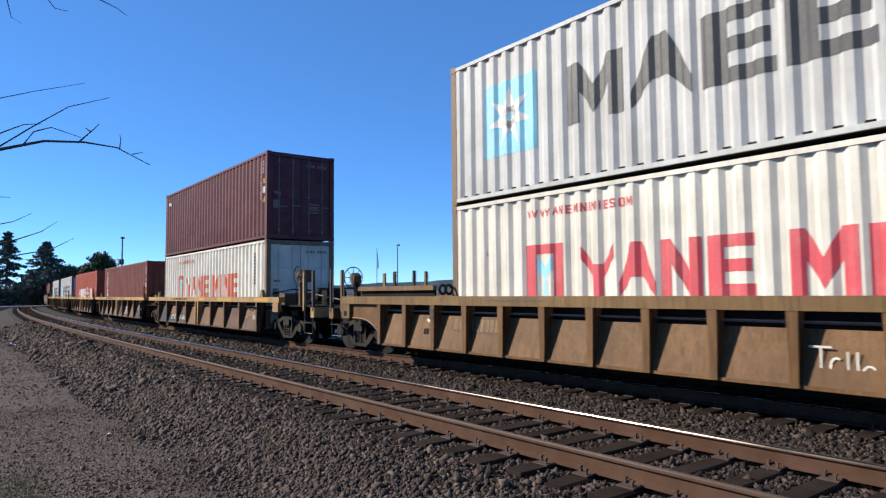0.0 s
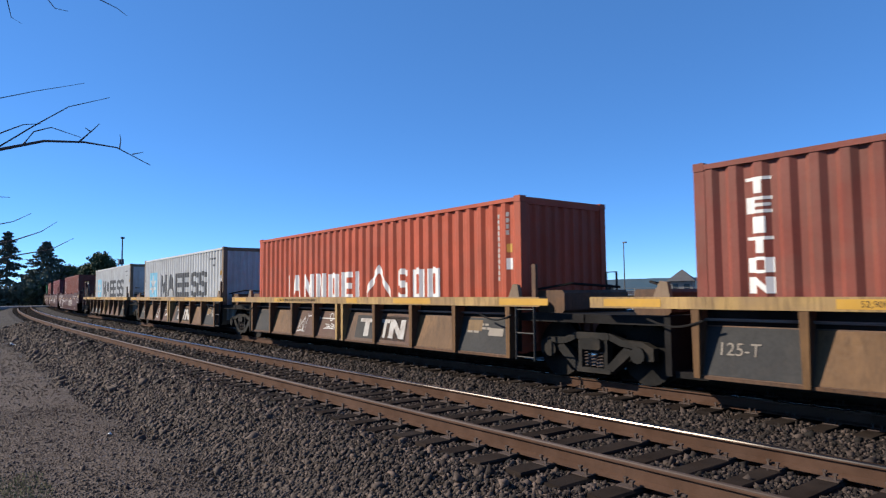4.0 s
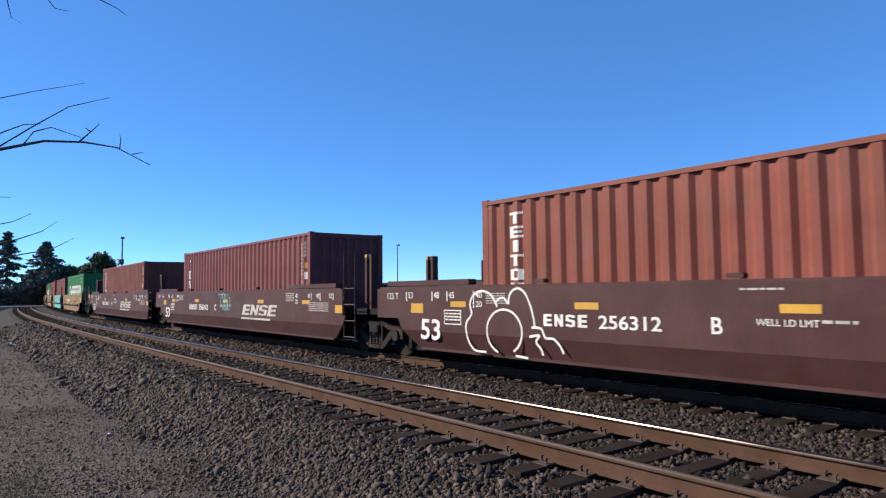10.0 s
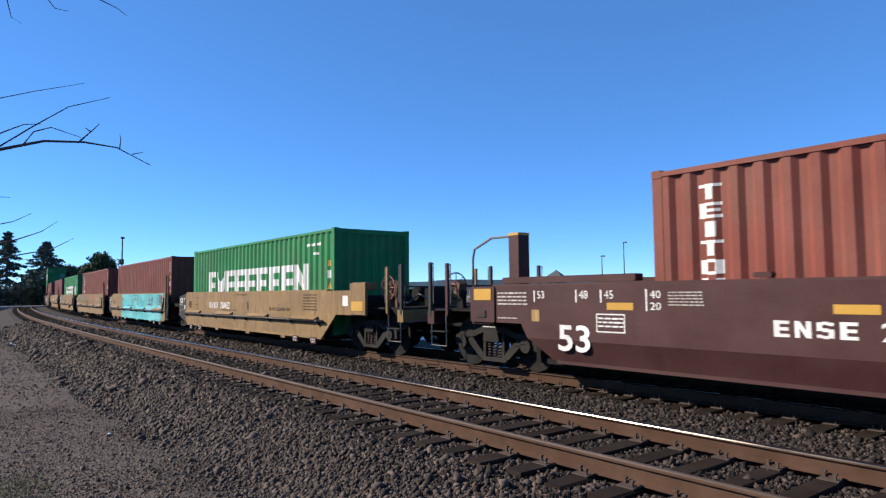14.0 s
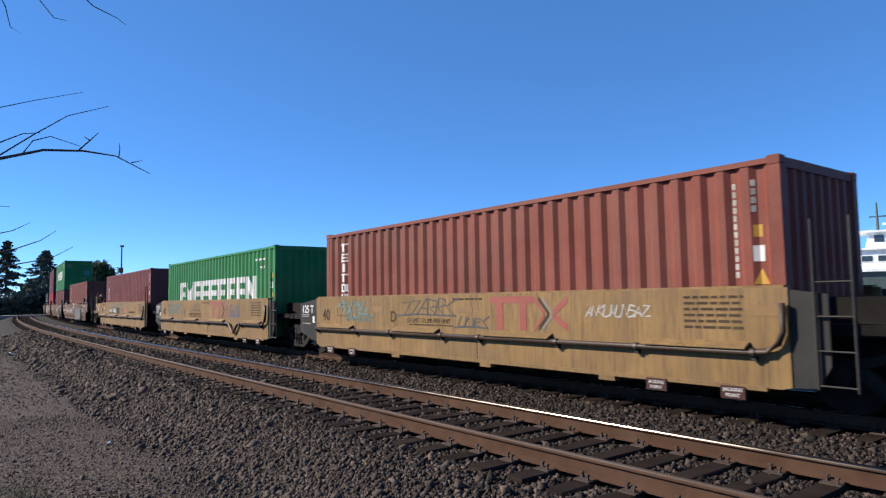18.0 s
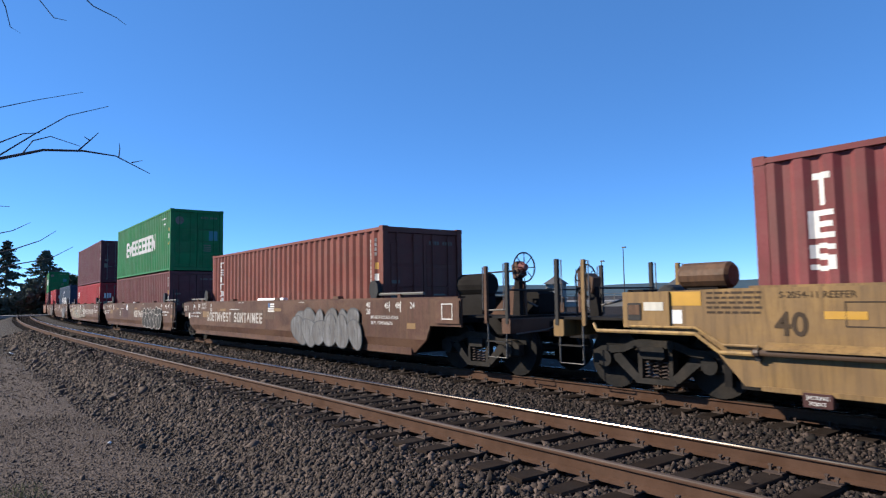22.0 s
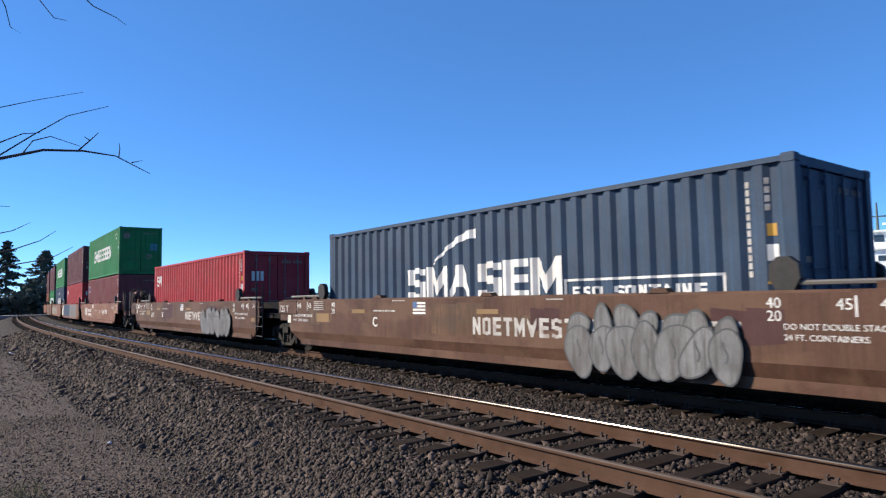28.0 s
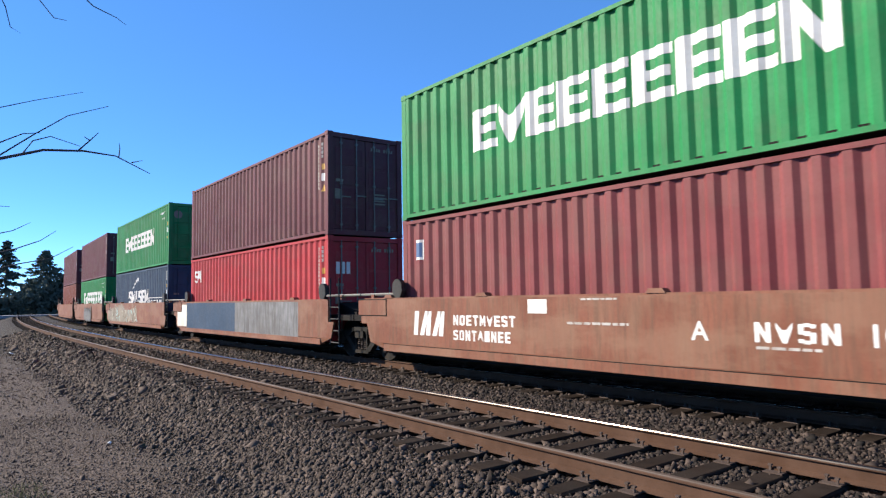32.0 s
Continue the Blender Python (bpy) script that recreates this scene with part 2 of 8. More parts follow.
def ground_material():
    m = surface("ballast bed", (0.014, 0.0098, 0.0078), 0.95, gloss=0.2, dirt_amount=0.5, dirt=(0.012, 0.0095, 0.008), fine=0.3, scale=1.2, bump=0.9)
    nt = m.node_tree
    bsdf = nt.nodes["Principled BSDF"]
    old = bsdf.inputs["Base Color"].links[0].from_socket
    geo = nt.nodes.new("ShaderNodeNewGeometry")
    v = nt.nodes.new("ShaderNodeTexVoronoi")
    v.inputs["Scale"].default_value = 26.0
    nt.links.new(geo.outputs["Position"], v.inputs["Vector"])
    sep = nt.nodes.new("ShaderNodeSeparateColor")
    nt.links.new(v.outputs["Color"], sep.inputs["Color"])
    c = mix_node(nt, ramp(nt, sep.outputs["Red"], 0.1, 1.0, 0.7), old, (0.028, 0.0195, 0.0155))
    # packed dirt lane beside the ballast
    xyz = nt.nodes.new("ShaderNodeSeparateXYZ")
    nt.links.new(geo.outputs["Position"], xyz.inputs["Vector"])
    wob = noise_node(nt, geo.outputs["Position"], 0.8, 5.0)
    add = nt.nodes.new("ShaderNodeMath")
    add.operation = "MULTIPLY_ADD"
    nt.links.new(wob, add.inputs[0])
    add.inputs[1].default_value = 1.1
    nt.links.new(xyz.outputs["Y"], add.inputs[2])
    lane = ramp(nt, add.outputs[0], 3.45, 2.75)
    lanecol = mix_node(nt, ramp(nt, noise_node(nt, geo.outputs["Position"], 9.0, 8.0), 0.35, 0.7), (0.050, 0.0365, 0.030), (0.095, 0.072, 0.060))
    lanecol = mix_node(nt, ramp(nt, noise_node(nt, geo.outputs["Position"], 60.0, 3.0), 0.58, 0.72, 0.6), lanecol, (0.12, 0.098, 0.082))
    c = mix_node(nt, lane, c, lanecol)
    nt.links.new(c, bsdf.inputs["Base Color"])
    b = bsdf.inputs["Normal"].links[0].from_node
    b.inputs["Distance"].default_value = 0.03
    nt.links.new(v.outputs["Distance"], b.inputs["Height"])
    return m


M["ground"] = ground_material()


def stone_material():
    m = surface("ballast stone", (0.0215, 0.0140, 0.0112), 0.9, gloss=0.22, dirt_amount=0.3, dirt=(0.036, 0.024, 0.0175), fine=0.25, scale=2, bump=0.3)
    nt = m.node_tree
    bsdf = nt.nodes["Principled BSDF"]
    old = bsdf.inputs["Base Color"].links[0].from_socket
    geo = nt.nodes.new("ShaderNodeNewGeometry")
    c = mix_node(nt, ramp(nt, geo.outputs["Random Per Island"], 0.55, 1.0, 0.95), old, (0.112, 0.080, 0.065))
    c = mix_node(nt, ramp(nt, geo.outputs["Random Per Island"], 0.35, 0.1, 0.9), c, (0.009, 0.0075, 0.0065))
    # stones turn paler towards the lane and darker on the track bed
    xyz = nt.nodes.new("ShaderNodeSeparateXYZ")
    nt.links.new(geo.outputs["Position"], xyz.inputs["Vector"])
    c = mix_node(nt, ramp(nt, xyz.outputs["Y"], 4.2, 2.6, 0.65), c, (0.092, 0.070, 0.058))
    c = mix_node(nt, ramp(nt, xyz.outputs["Y"], 4.3, 5.2, 0.34), c, (0.0125, 0.009, 0.007))
    nt.links.new(c, bsdf.inputs["Base Color"])
    return m


M["stone"] = stone_material()


def water_material():
    m = bpy.data.materials.new("sea water")
    m.use_nodes = True
    nt = m.node_tree
    bsdf = nt.nodes["Principled BSDF"]
    bsdf.inputs["Base Color"].default_value = (0.012, 0.045, 0.075, 1)
    bsdf.inputs["Roughness"].default_value = 0.12
    bsdf.inputs["IOR"].default_value = 1.33
    geo = nt.nodes.new("ShaderNodeNewGeometry")
    n = noise_node(nt, geo.outputs["Position"], 1.6, 6.0)
    b = nt.nodes.new("ShaderNodeBump")
    b.inputs["Strength"].default_value, b.inputs["Distance"].default_value = 0.6, 0.12
    nt.links.new(n, b.inputs["Height"])
    nt.links.new(b.outputs["Normal"], bsdf.inputs["Normal"])
    return m


M["water"] = water_material()


# ---------------------------------------------------------------- mesh tools
class Mesh:
    """Gathers vertices and faces; every shape is closed and has its own vertices."""

    def __init__(self):
        self.v, self.f = [], []

    def add(self, verts, faces):
        o = len(self.v)
        self.v.extend(verts)
        self.f.extend([tuple(i + o for i in f) for f in faces])
        return self

    def box(self, x0, x1, y0, y1, z0, z1, bevel=0.0):
        if bevel:
            b = min(bevel, (x1 - x0) / 3, (y1 - y0) / 3, (z1 - z0) / 3)
            return self.prism([(x0 + b, z0), (x1 - b, z0), (x1, z0 + b), (x1, z1 - b), (x1 - b, z1), (x0 + b, z1), (x0, z1 - b), (x0, z0 + b)], y0, y1)
        return self.add([(x, y, z) for x in (x0, x1) for y in (y0, y1) for z in (z0, z1)],
                        [(0, 1, 3, 2), (4, 6, 7, 5), (0, 4, 5, 1), (2, 3, 7, 6), (0, 2, 6, 4), (1, 5, 7, 3)])

    def prism(self, poly, a, b, axis="y"):
        """A polygon in the plane across axis, drawn out from a to b."""
        n = len(poly)
        put = {"y": lambda u, w, t: (u, t, w), "x": lambda u, w, t: (t, u, w), "z": lambda u, w, t: (u, w, t)}[axis]
        vs = [put(u, w, a) for u, w in poly] + [put(u, w, b) for u, w in poly]
        fs = [tuple(range(n))[::-1], tuple(range(n, 2 * n))]
        fs += [(i, (i + 1) % n, n + (i + 1) % n, n + i) for i in range(n)]
        return self.add(vs, fs)

    def tube(self, pts, r, n=6, r_end=None):
        pts = [Vector(p) for p in pts]
        rings = []
        for i, p in enumerate(pts):
            w = (pts[min(i + 1, len(pts) - 1)] - pts[max(i - 1, 0)]).normalized()
            u = w.orthogonal().normalized()
            k = w.cross(u)
            rr = r if r_end is None else r + (r_end - r) * i / max(1, len(pts) - 1)
            rings.append([tuple(p + rr * (math.cos(6.28319 * j / n) * u + math.sin(6.28319 * j / n) * k)) for j in range(n)])
        vs = [v for ring in rings for v in ring]
        fs = [(i * n + j, i * n + (j + 1) % n, (i + 1) * n + (j + 1) % n, (i + 1) * n + j) for i in range(len(pts) - 1) for j in range(n)]
        fs += [tuple(range(n))[::-1], tuple(range(len(vs) - n, len(vs)))]
        return self.add(vs, fs)

    def cyl(self, c, r, h0, h1, axis="y", n=16, r2=None):
        r2 = r if r2 is None else r2
        put = {"y": lambda u, w, t: (c[0] + u, c[1] + t, c[2] + w), "x": lambda u, w, t: (c[0] + t, c[1] + u, c[2] + w),
               "z": lambda u, w, t: (c[0] + u, c[1] + w, c[2] + t)}[axis]
        an = [6.283185 * i / n for i in range(n)]
        vs = [put(r * math.cos(a), r * math.sin(a), h0) for a in an] + [put(r2 * math.cos(a), r2 * math.sin(a), h1) for a in an]
        fs = [tuple(range(n)), tuple(range(n, 2 * n))] + [(i, (i + 1) % n, n + (i + 1) % n, n + i) for i in range(n)]
        return self.add(vs, fs)

    def ring(self, c, r, wire, axis="x", n=20, m=6):
        put = {"y": lambda u, w, t: (c[0] + u, c[1] + t, c[2] + w), "x": lambda u, w, t: (c[0] + t, c[1] + u, c[2] + w)}[axis]
        vs = []
        for i in range(n):
            a = 6.283185 * i / n
            for j in range(m):
                b = 6.283185 * j / m
                rr = r + wire * math.cos(b)
                vs.append(put(rr * math.cos(a), rr * math.sin(a), wire * math.sin(b)))
        fs = [(i * m + j, i * m + (j + 1) % m, ((i + 1) % n) * m + (j + 1) % m, ((i + 1) % n) * m + j) for i in range(n) for j in range(m)]
        return self.add(vs, fs)

    def data(self, name, material, smooth=False):
        me = bpy.data.meshes.new(name)
        me.from_pydata(self.v, [], self.f)
        bm = bmesh.new()
        bm.from_mesh(me)
        bmesh.ops.recalc_face_normals(bm, faces=bm.faces)
        bm.to_mesh(me)
        bm.free()
        me.materials.append(M[material])
        if smooth:
            me.polygons.foreach_set("use_smooth", [True] * len(me.polygons))
        return me


def part(name, mesh, material, parent=None, label="", smooth=False):
    """Links a Mesh (or ready mesh data) as one object under its thing."""
    data = mesh.data(name, material, smooth) if isinstance(mesh, Mesh) else mesh
    ob = new(name, data)
    ob.parent = parent
    if label:
        ob["label"] = label
    return ob


def thing(name, label, category, group="", kind=""):
    ob = new(name)
    ob.empty_display_size = 0.3
    return tagged(ob, label, category, group, kind)


TEXT_CACHE = {}


def lettering(text, size, x, y, z, parent, material="ink_white", name="lettering", bold=0.0, turn=0.0, wide=1.0):
    """Plain painted words on a wall that faces -y, from the lower left corner (x, z)."""
    key = (text, size, material, bold, wide)
    if key not in TEXT_CACHE:
        cu = bpy.data.curves.new("text", "FONT")
        cu.body, cu.size, cu.extrude, cu.offset = text, size / 0.70, 0.0012, bold
        cu.resolution_u = 3
        tmp = bpy.data.objects.new("text", cu)
        scene.collection.objects.link(tmp)
        me = bpy.data.meshes.new_from_object(tmp)
        bpy.data.objects.remove(tmp)
        bpy.data.curves.remove(cu)
        me.transform(Matrix.Rotation(radians(90), 4, "X") @ Matrix.Diagonal((wide, 1.0, 1.0, 1.0)))
        TEXT_CACHE[key] = characters(me, material) if size > 0.11 else [me]
        for one in TEXT_CACHE[key]:
            one.materials.clear()
            one.materials.append(M[material])
    ob = None
    for one in TEXT_CACHE[key]:
        ob = new(name, one)
        ob.parent = parent
        ob.location = (x, y - 0.004, z)
        if turn:
            ob.rotation_euler = (turn, 0, 0)
        if len(TEXT_CACHE[key]) == 1 and len(text) > 1:
            tagged(ob, kind="stuff")
    return ob


def characters(me, material):
    """Splits flat words into one mesh for each character."""
    n = len(me.vertices)
    root = list(range(n))

    def find(i):
        while root[i] != i:
            root[i] = root[root[i]]
            i = root[i]
        return i

    for e in me.edges:
        a, b = e.vertices
        root[find(a)] = find(b)
    groups = {}
    for p in me.polygons:
        groups.setdefault(find(p.vertices[0]), []).append(tuple(p.vertices))
    out = []
    for faces in groups.values():
        used = sorted({i for f in faces for i in f})
        back = {i: k for k, i in enumerate(used)}
        one = bpy.data.meshes.new("character")
        one.from_pydata([tuple(me.vertices[i].co) for i in used], [], [tuple(back[i] for i in f) for f in faces])
        out.append(one)
    return out


# ---------------------------------------------------------------- line of the railway
ARC = np.arange(-470.0, 400.0, 0.5)
BEND = np.interp(ARC, [-250, -100, -60, -25, 30, 70], [0.00113, 0.00067, 0.00127, 0.00101, -0.00214, 0.0])
TURN = np.concatenate([[0], np.cumsum((BEND[1:] + BEND[:-1]) * 0.25)])
TURN -= np.interp(0, ARC, TURN)
LINE_X = np.concatenate([[0], np.cumsum((np.cos(TURN[1:]) + np.cos(TURN[:-1])) * 0.25)])
LINE_Y = np.concatenate([[0], np.cumsum((np.sin(TURN[1:]) + np.sin(TURN[:-1])) * 0.25)])
LINE_X -= np.interp(0, ARC, LINE_X)
LINE_Y -= np.interp(0, ARC, LINE_Y)
FAR_TRACK, NEAR_TRACK = 9.679, 5.610
SPEED = 10.737


def on_line(s, lateral=0.0, track=FAR_TRACK):
    """Place and heading at s metres along the line, lateral metres to the far side of the track's middle."""
    a, x, y = np.interp(s, ARC, TURN), np.interp(s, ARC, LINE_X), np.interp(s, ARC, LINE_Y)
    off = lateral + track - FAR_TRACK
    return x - math.sin(a) * off, y + FAR_TRACK + math.cos(a) * off, a


def on_track(s, z=0.0, lateral=0.0, track=FAR_TRACK):
    x, y, a = on_line(s, lateral, track)
    return pose(x, y, z, 0, 0, math.degrees(a))


ROLLING = []        # (thing, place on the line at 16 s, height above the rail)
WHEELSETS = []


# ---------------------------------------------------------------- shipping containers
LONG, WIDE = 12.192, 2.438
RIBS = 34
RIB = 11.84 / RIBS
RIB_X, RIB_D = [], []
for i in range(RIBS):
    for k, depth in ((0.0, 0.0), (0.30, 0.0), (0.54, 0.050), (0.80, 0.050)):
        RIB_X.append(-5.92 + (i + k) * RIB)
        RIB_D.append(depth)
RIB_X.append(5.92)
RIB_D.append(0.0)


def ribbed(x0, x1, base, rib_x, rib_d):
    """Columns of (along, depth) of a corrugated sheet from x0 to x1."""
    xs = sorted({x0, x1, *[x for x in rib_x if x0 < x < x1]})
    return [(x, base + float(np.interp(x, rib_x, rib_d))) for x in xs]


def sheet(cols, z0, z1, back):
    """A corrugated plate with a flat back."""
    m = Mesh()
    n = len(cols)
    vs = [(x, y, z) for x, y in cols for z in (z0, z1)] + [(x, back, z) for x, _ in cols for z in (z0, z1)]
    fs = []
    for i in range(n - 1):
        a, b = 2 * i, 2 * i + 2
        c, d = a + 2 * n, b + 2 * n
        fs += [(a, b, b + 1, a + 1), (c, c + 1, d + 1, d), (a, c, d, b), (a + 1, b + 1, d + 1, c + 1)]
    fs += [(0, 1, 2 * n + 1, 2 * n), (2 * n - 2, 4 * n - 2, 4 * n - 1, 2 * n - 1)]
    return m.add(vs, fs)


def flat(*rects):
    return [(x0, x1, b, t, b, t) for x0, x1, b, t in rects]


# plain shapes on a unit square: strips from x0 to x1, each with its bottom and top at both ends
PLAIN = {
    "e": flat((0, 0.38, 0, 1), (0.38, 1, 0, 0.20), (0.38, 0.94, 0.40, 0.60), (0.38, 1, 0.80, 1)),
    "z": flat((0, 0.32, 0.46, 0.95), (0, 0.32, 0.05, 0.24), (0.32, 0.68, 0.82, 1), (0.32, 0.68, 0.40, 0.62), (0.32, 0.68, 0, 0.18), (0.68, 1, 0.05, 0.56), (0.68, 1, 0.76, 0.95)),
    "o": flat((0, 0.32, 0.05, 0.95), (0.32, 0.68, 0.80, 1), (0.32, 0.68, 0, 0.20), (0.68, 1, 0.05, 0.95)),
    "t": flat((0, 0.34, 0.80, 1), (0.34, 0.66, 0, 1), (0.66, 1, 0.80, 1)),
    "i": flat((0, 1, 0, 1)),
    "m": [(0, 0.24, 0, 1, 0, 1), (0.24, 0.5, 0.52, 1, 0.10, 0.56), (0.5, 0.76, 0.10, 0.56, 0.52, 1), (0.76, 1, 0, 1, 0, 1)],
    "n": [(0, 0.3, 0, 1, 0, 1), (0.3, 0.7, 0.56, 1, 0, 0.44), (0.7, 1, 0, 1, 0, 1)],
    "a": [(0, 0.37, 0, 0.26, 0.36, 1), (0.37, 0.63, 0.36, 1, 0.36, 1), (0.63, 1, 0.36, 1, 0, 0.26)],
    "v": [(0, 0.37, 0.74, 1, 0, 0.64), (0.37, 0.63, 0, 0.64, 0, 0.64), (0.63, 1, 0, 0.64, 0.74, 1)],
    "y": [(0, 0.35, 0.74, 1, 0.36, 0.62), (0.35, 0.65, 0, 0.62, 0, 0.62), (0.65, 1, 0.36, 0.62, 0.74, 1)],
}


class Paint:
    """Flat painted shapes on a wall facing -y, that follow its corrugation if it has one."""

    def __init__(self, wall, ribs=True):
        self.m, self.wall, self.ribs, self.cuts, self.fine = Mesh(), wall, ribs, [0], False

    def strip(self, x0, x1, b0, t0, b1=None, t1=None):
        """From x0 to x1, between bottom b0..b1 and top t0..t1."""
        b1, t1 = b0 if b1 is None else b1, t0 if t1 is None else t1
        if self.ribs:
            cols = ribbed(x0, x1, self.wall, RIB_X, RIB_D)
        else:
            cols = [(x0, self.wall), (x1, self.wall)]
        vs, fs = [], []
        for x, y in cols:
            k = (x - x0) / (x1 - x0)
            vs += [(x, y - 0.004, b0 + (b1 - b0) * k), (x, y - 0.004, t0 + (t1 - t0) * k)]
        for i in range(len(cols) - 1):
            fs.append((2 * i, 2 * i + 2, 2 * i + 3, 2 * i + 1))
        self.m.add(vs, fs)
        return self

    def cut(self):
        """What follows is a piece of its own."""
        if len(self.m.f) > self.cuts[-1]:
            self.cuts.append(len(self.m.f))
        return self

    def sign(self, x, z, w, h, shape):
        """One plain shape of a row, from PLAIN: a notched block, a wedge, a ring or a bar."""
        self.cut()
        for x0, x1, b0, t0, b1, t1 in PLAIN[shape]:
            self.strip(x + w * x0, x + w * x1, z + h * b0, z + h * t0, z + h * b1, z + h * t1)
        return self

    def row(self, x, z, w, h, shapes, gap=0.18):
        """A row of plain shapes in the place of a word; w is the pitch."""
        for s in shapes:
            k = {"i": 0.45, "m": 1.12}.get(s, 1.0)
            if s != " ":
                self.sign(x, z, w * (k - gap), h, s)
            x += w * k
        return self

    def bars(self, x, z, w, h, rows, seed=1):
        """Rows of small writing, as bars."""
        self.fine = True
        r = random.Random(seed)
        for i in range(rows):
            top = z + h * (1 - i / rows)
            at = x
            while at < x + w:
                ln = r.uniform(0.25, 0.6) * h / rows * 4
                end = min(at + ln, x + w)
                if end - at > 0.02:
                    self.strip(at, end, top - 0.44 * h / rows, top)
                at = end + 0.35 * h / rows
        return self

    def column(self, x, z_top, w, h, count):
        """Small characters below one another, as bars."""
        self.fine = True
        for i in range(count):
            t = z_top - i * h * 1.35
            self.strip(x, x + w * 0.62, t - h, t)
        return self

    def disc(self, x, z, r, n=10):
        for i in range(n):
            a, b = -r + 2 * r * i / n, -r + 2 * r * (i + 1) / n
            ha, hb = math.sqrt(max(0, r * r - a * a)), math.sqrt(max(0, r * r - b * b))
            if ha + hb > 0:
                self.strip(x + a, x + b, z - ha, z + ha, z - hb, z + hb)
        return self

    def put(self, parent, material, name="marking", label=""):
        """Every piece becomes a part; rows of small writing stay one."""
        if self.fine or len(self.cuts) == 1:
            ob = part(name, self.m, material, parent, label)
            return tagged(ob, kind="stuff") if self.fine else ob
        ob = None
        for a, b in zip(self.cuts, [*self.cuts[1:], len(self.m.f)]):
            if b > a:
                # strips of one piece share their corners
                spots, back = {}, {}
                for i in sorted({i for f in self.m.f[a:b] for i in f}):
                    back[i] = spots.setdefault(tuple(round(c, 4) for c in self.m.v[i]), len(spots))
                piece = Mesh().add(list(spots), [tuple(dict.fromkeys(back[i] for i in f)) for f in self.m.f[a:b]])
                piece.f = [f for f in piece.f if len(f) > 2]
                ob = part(name, piece, material, parent, label)
        return ob


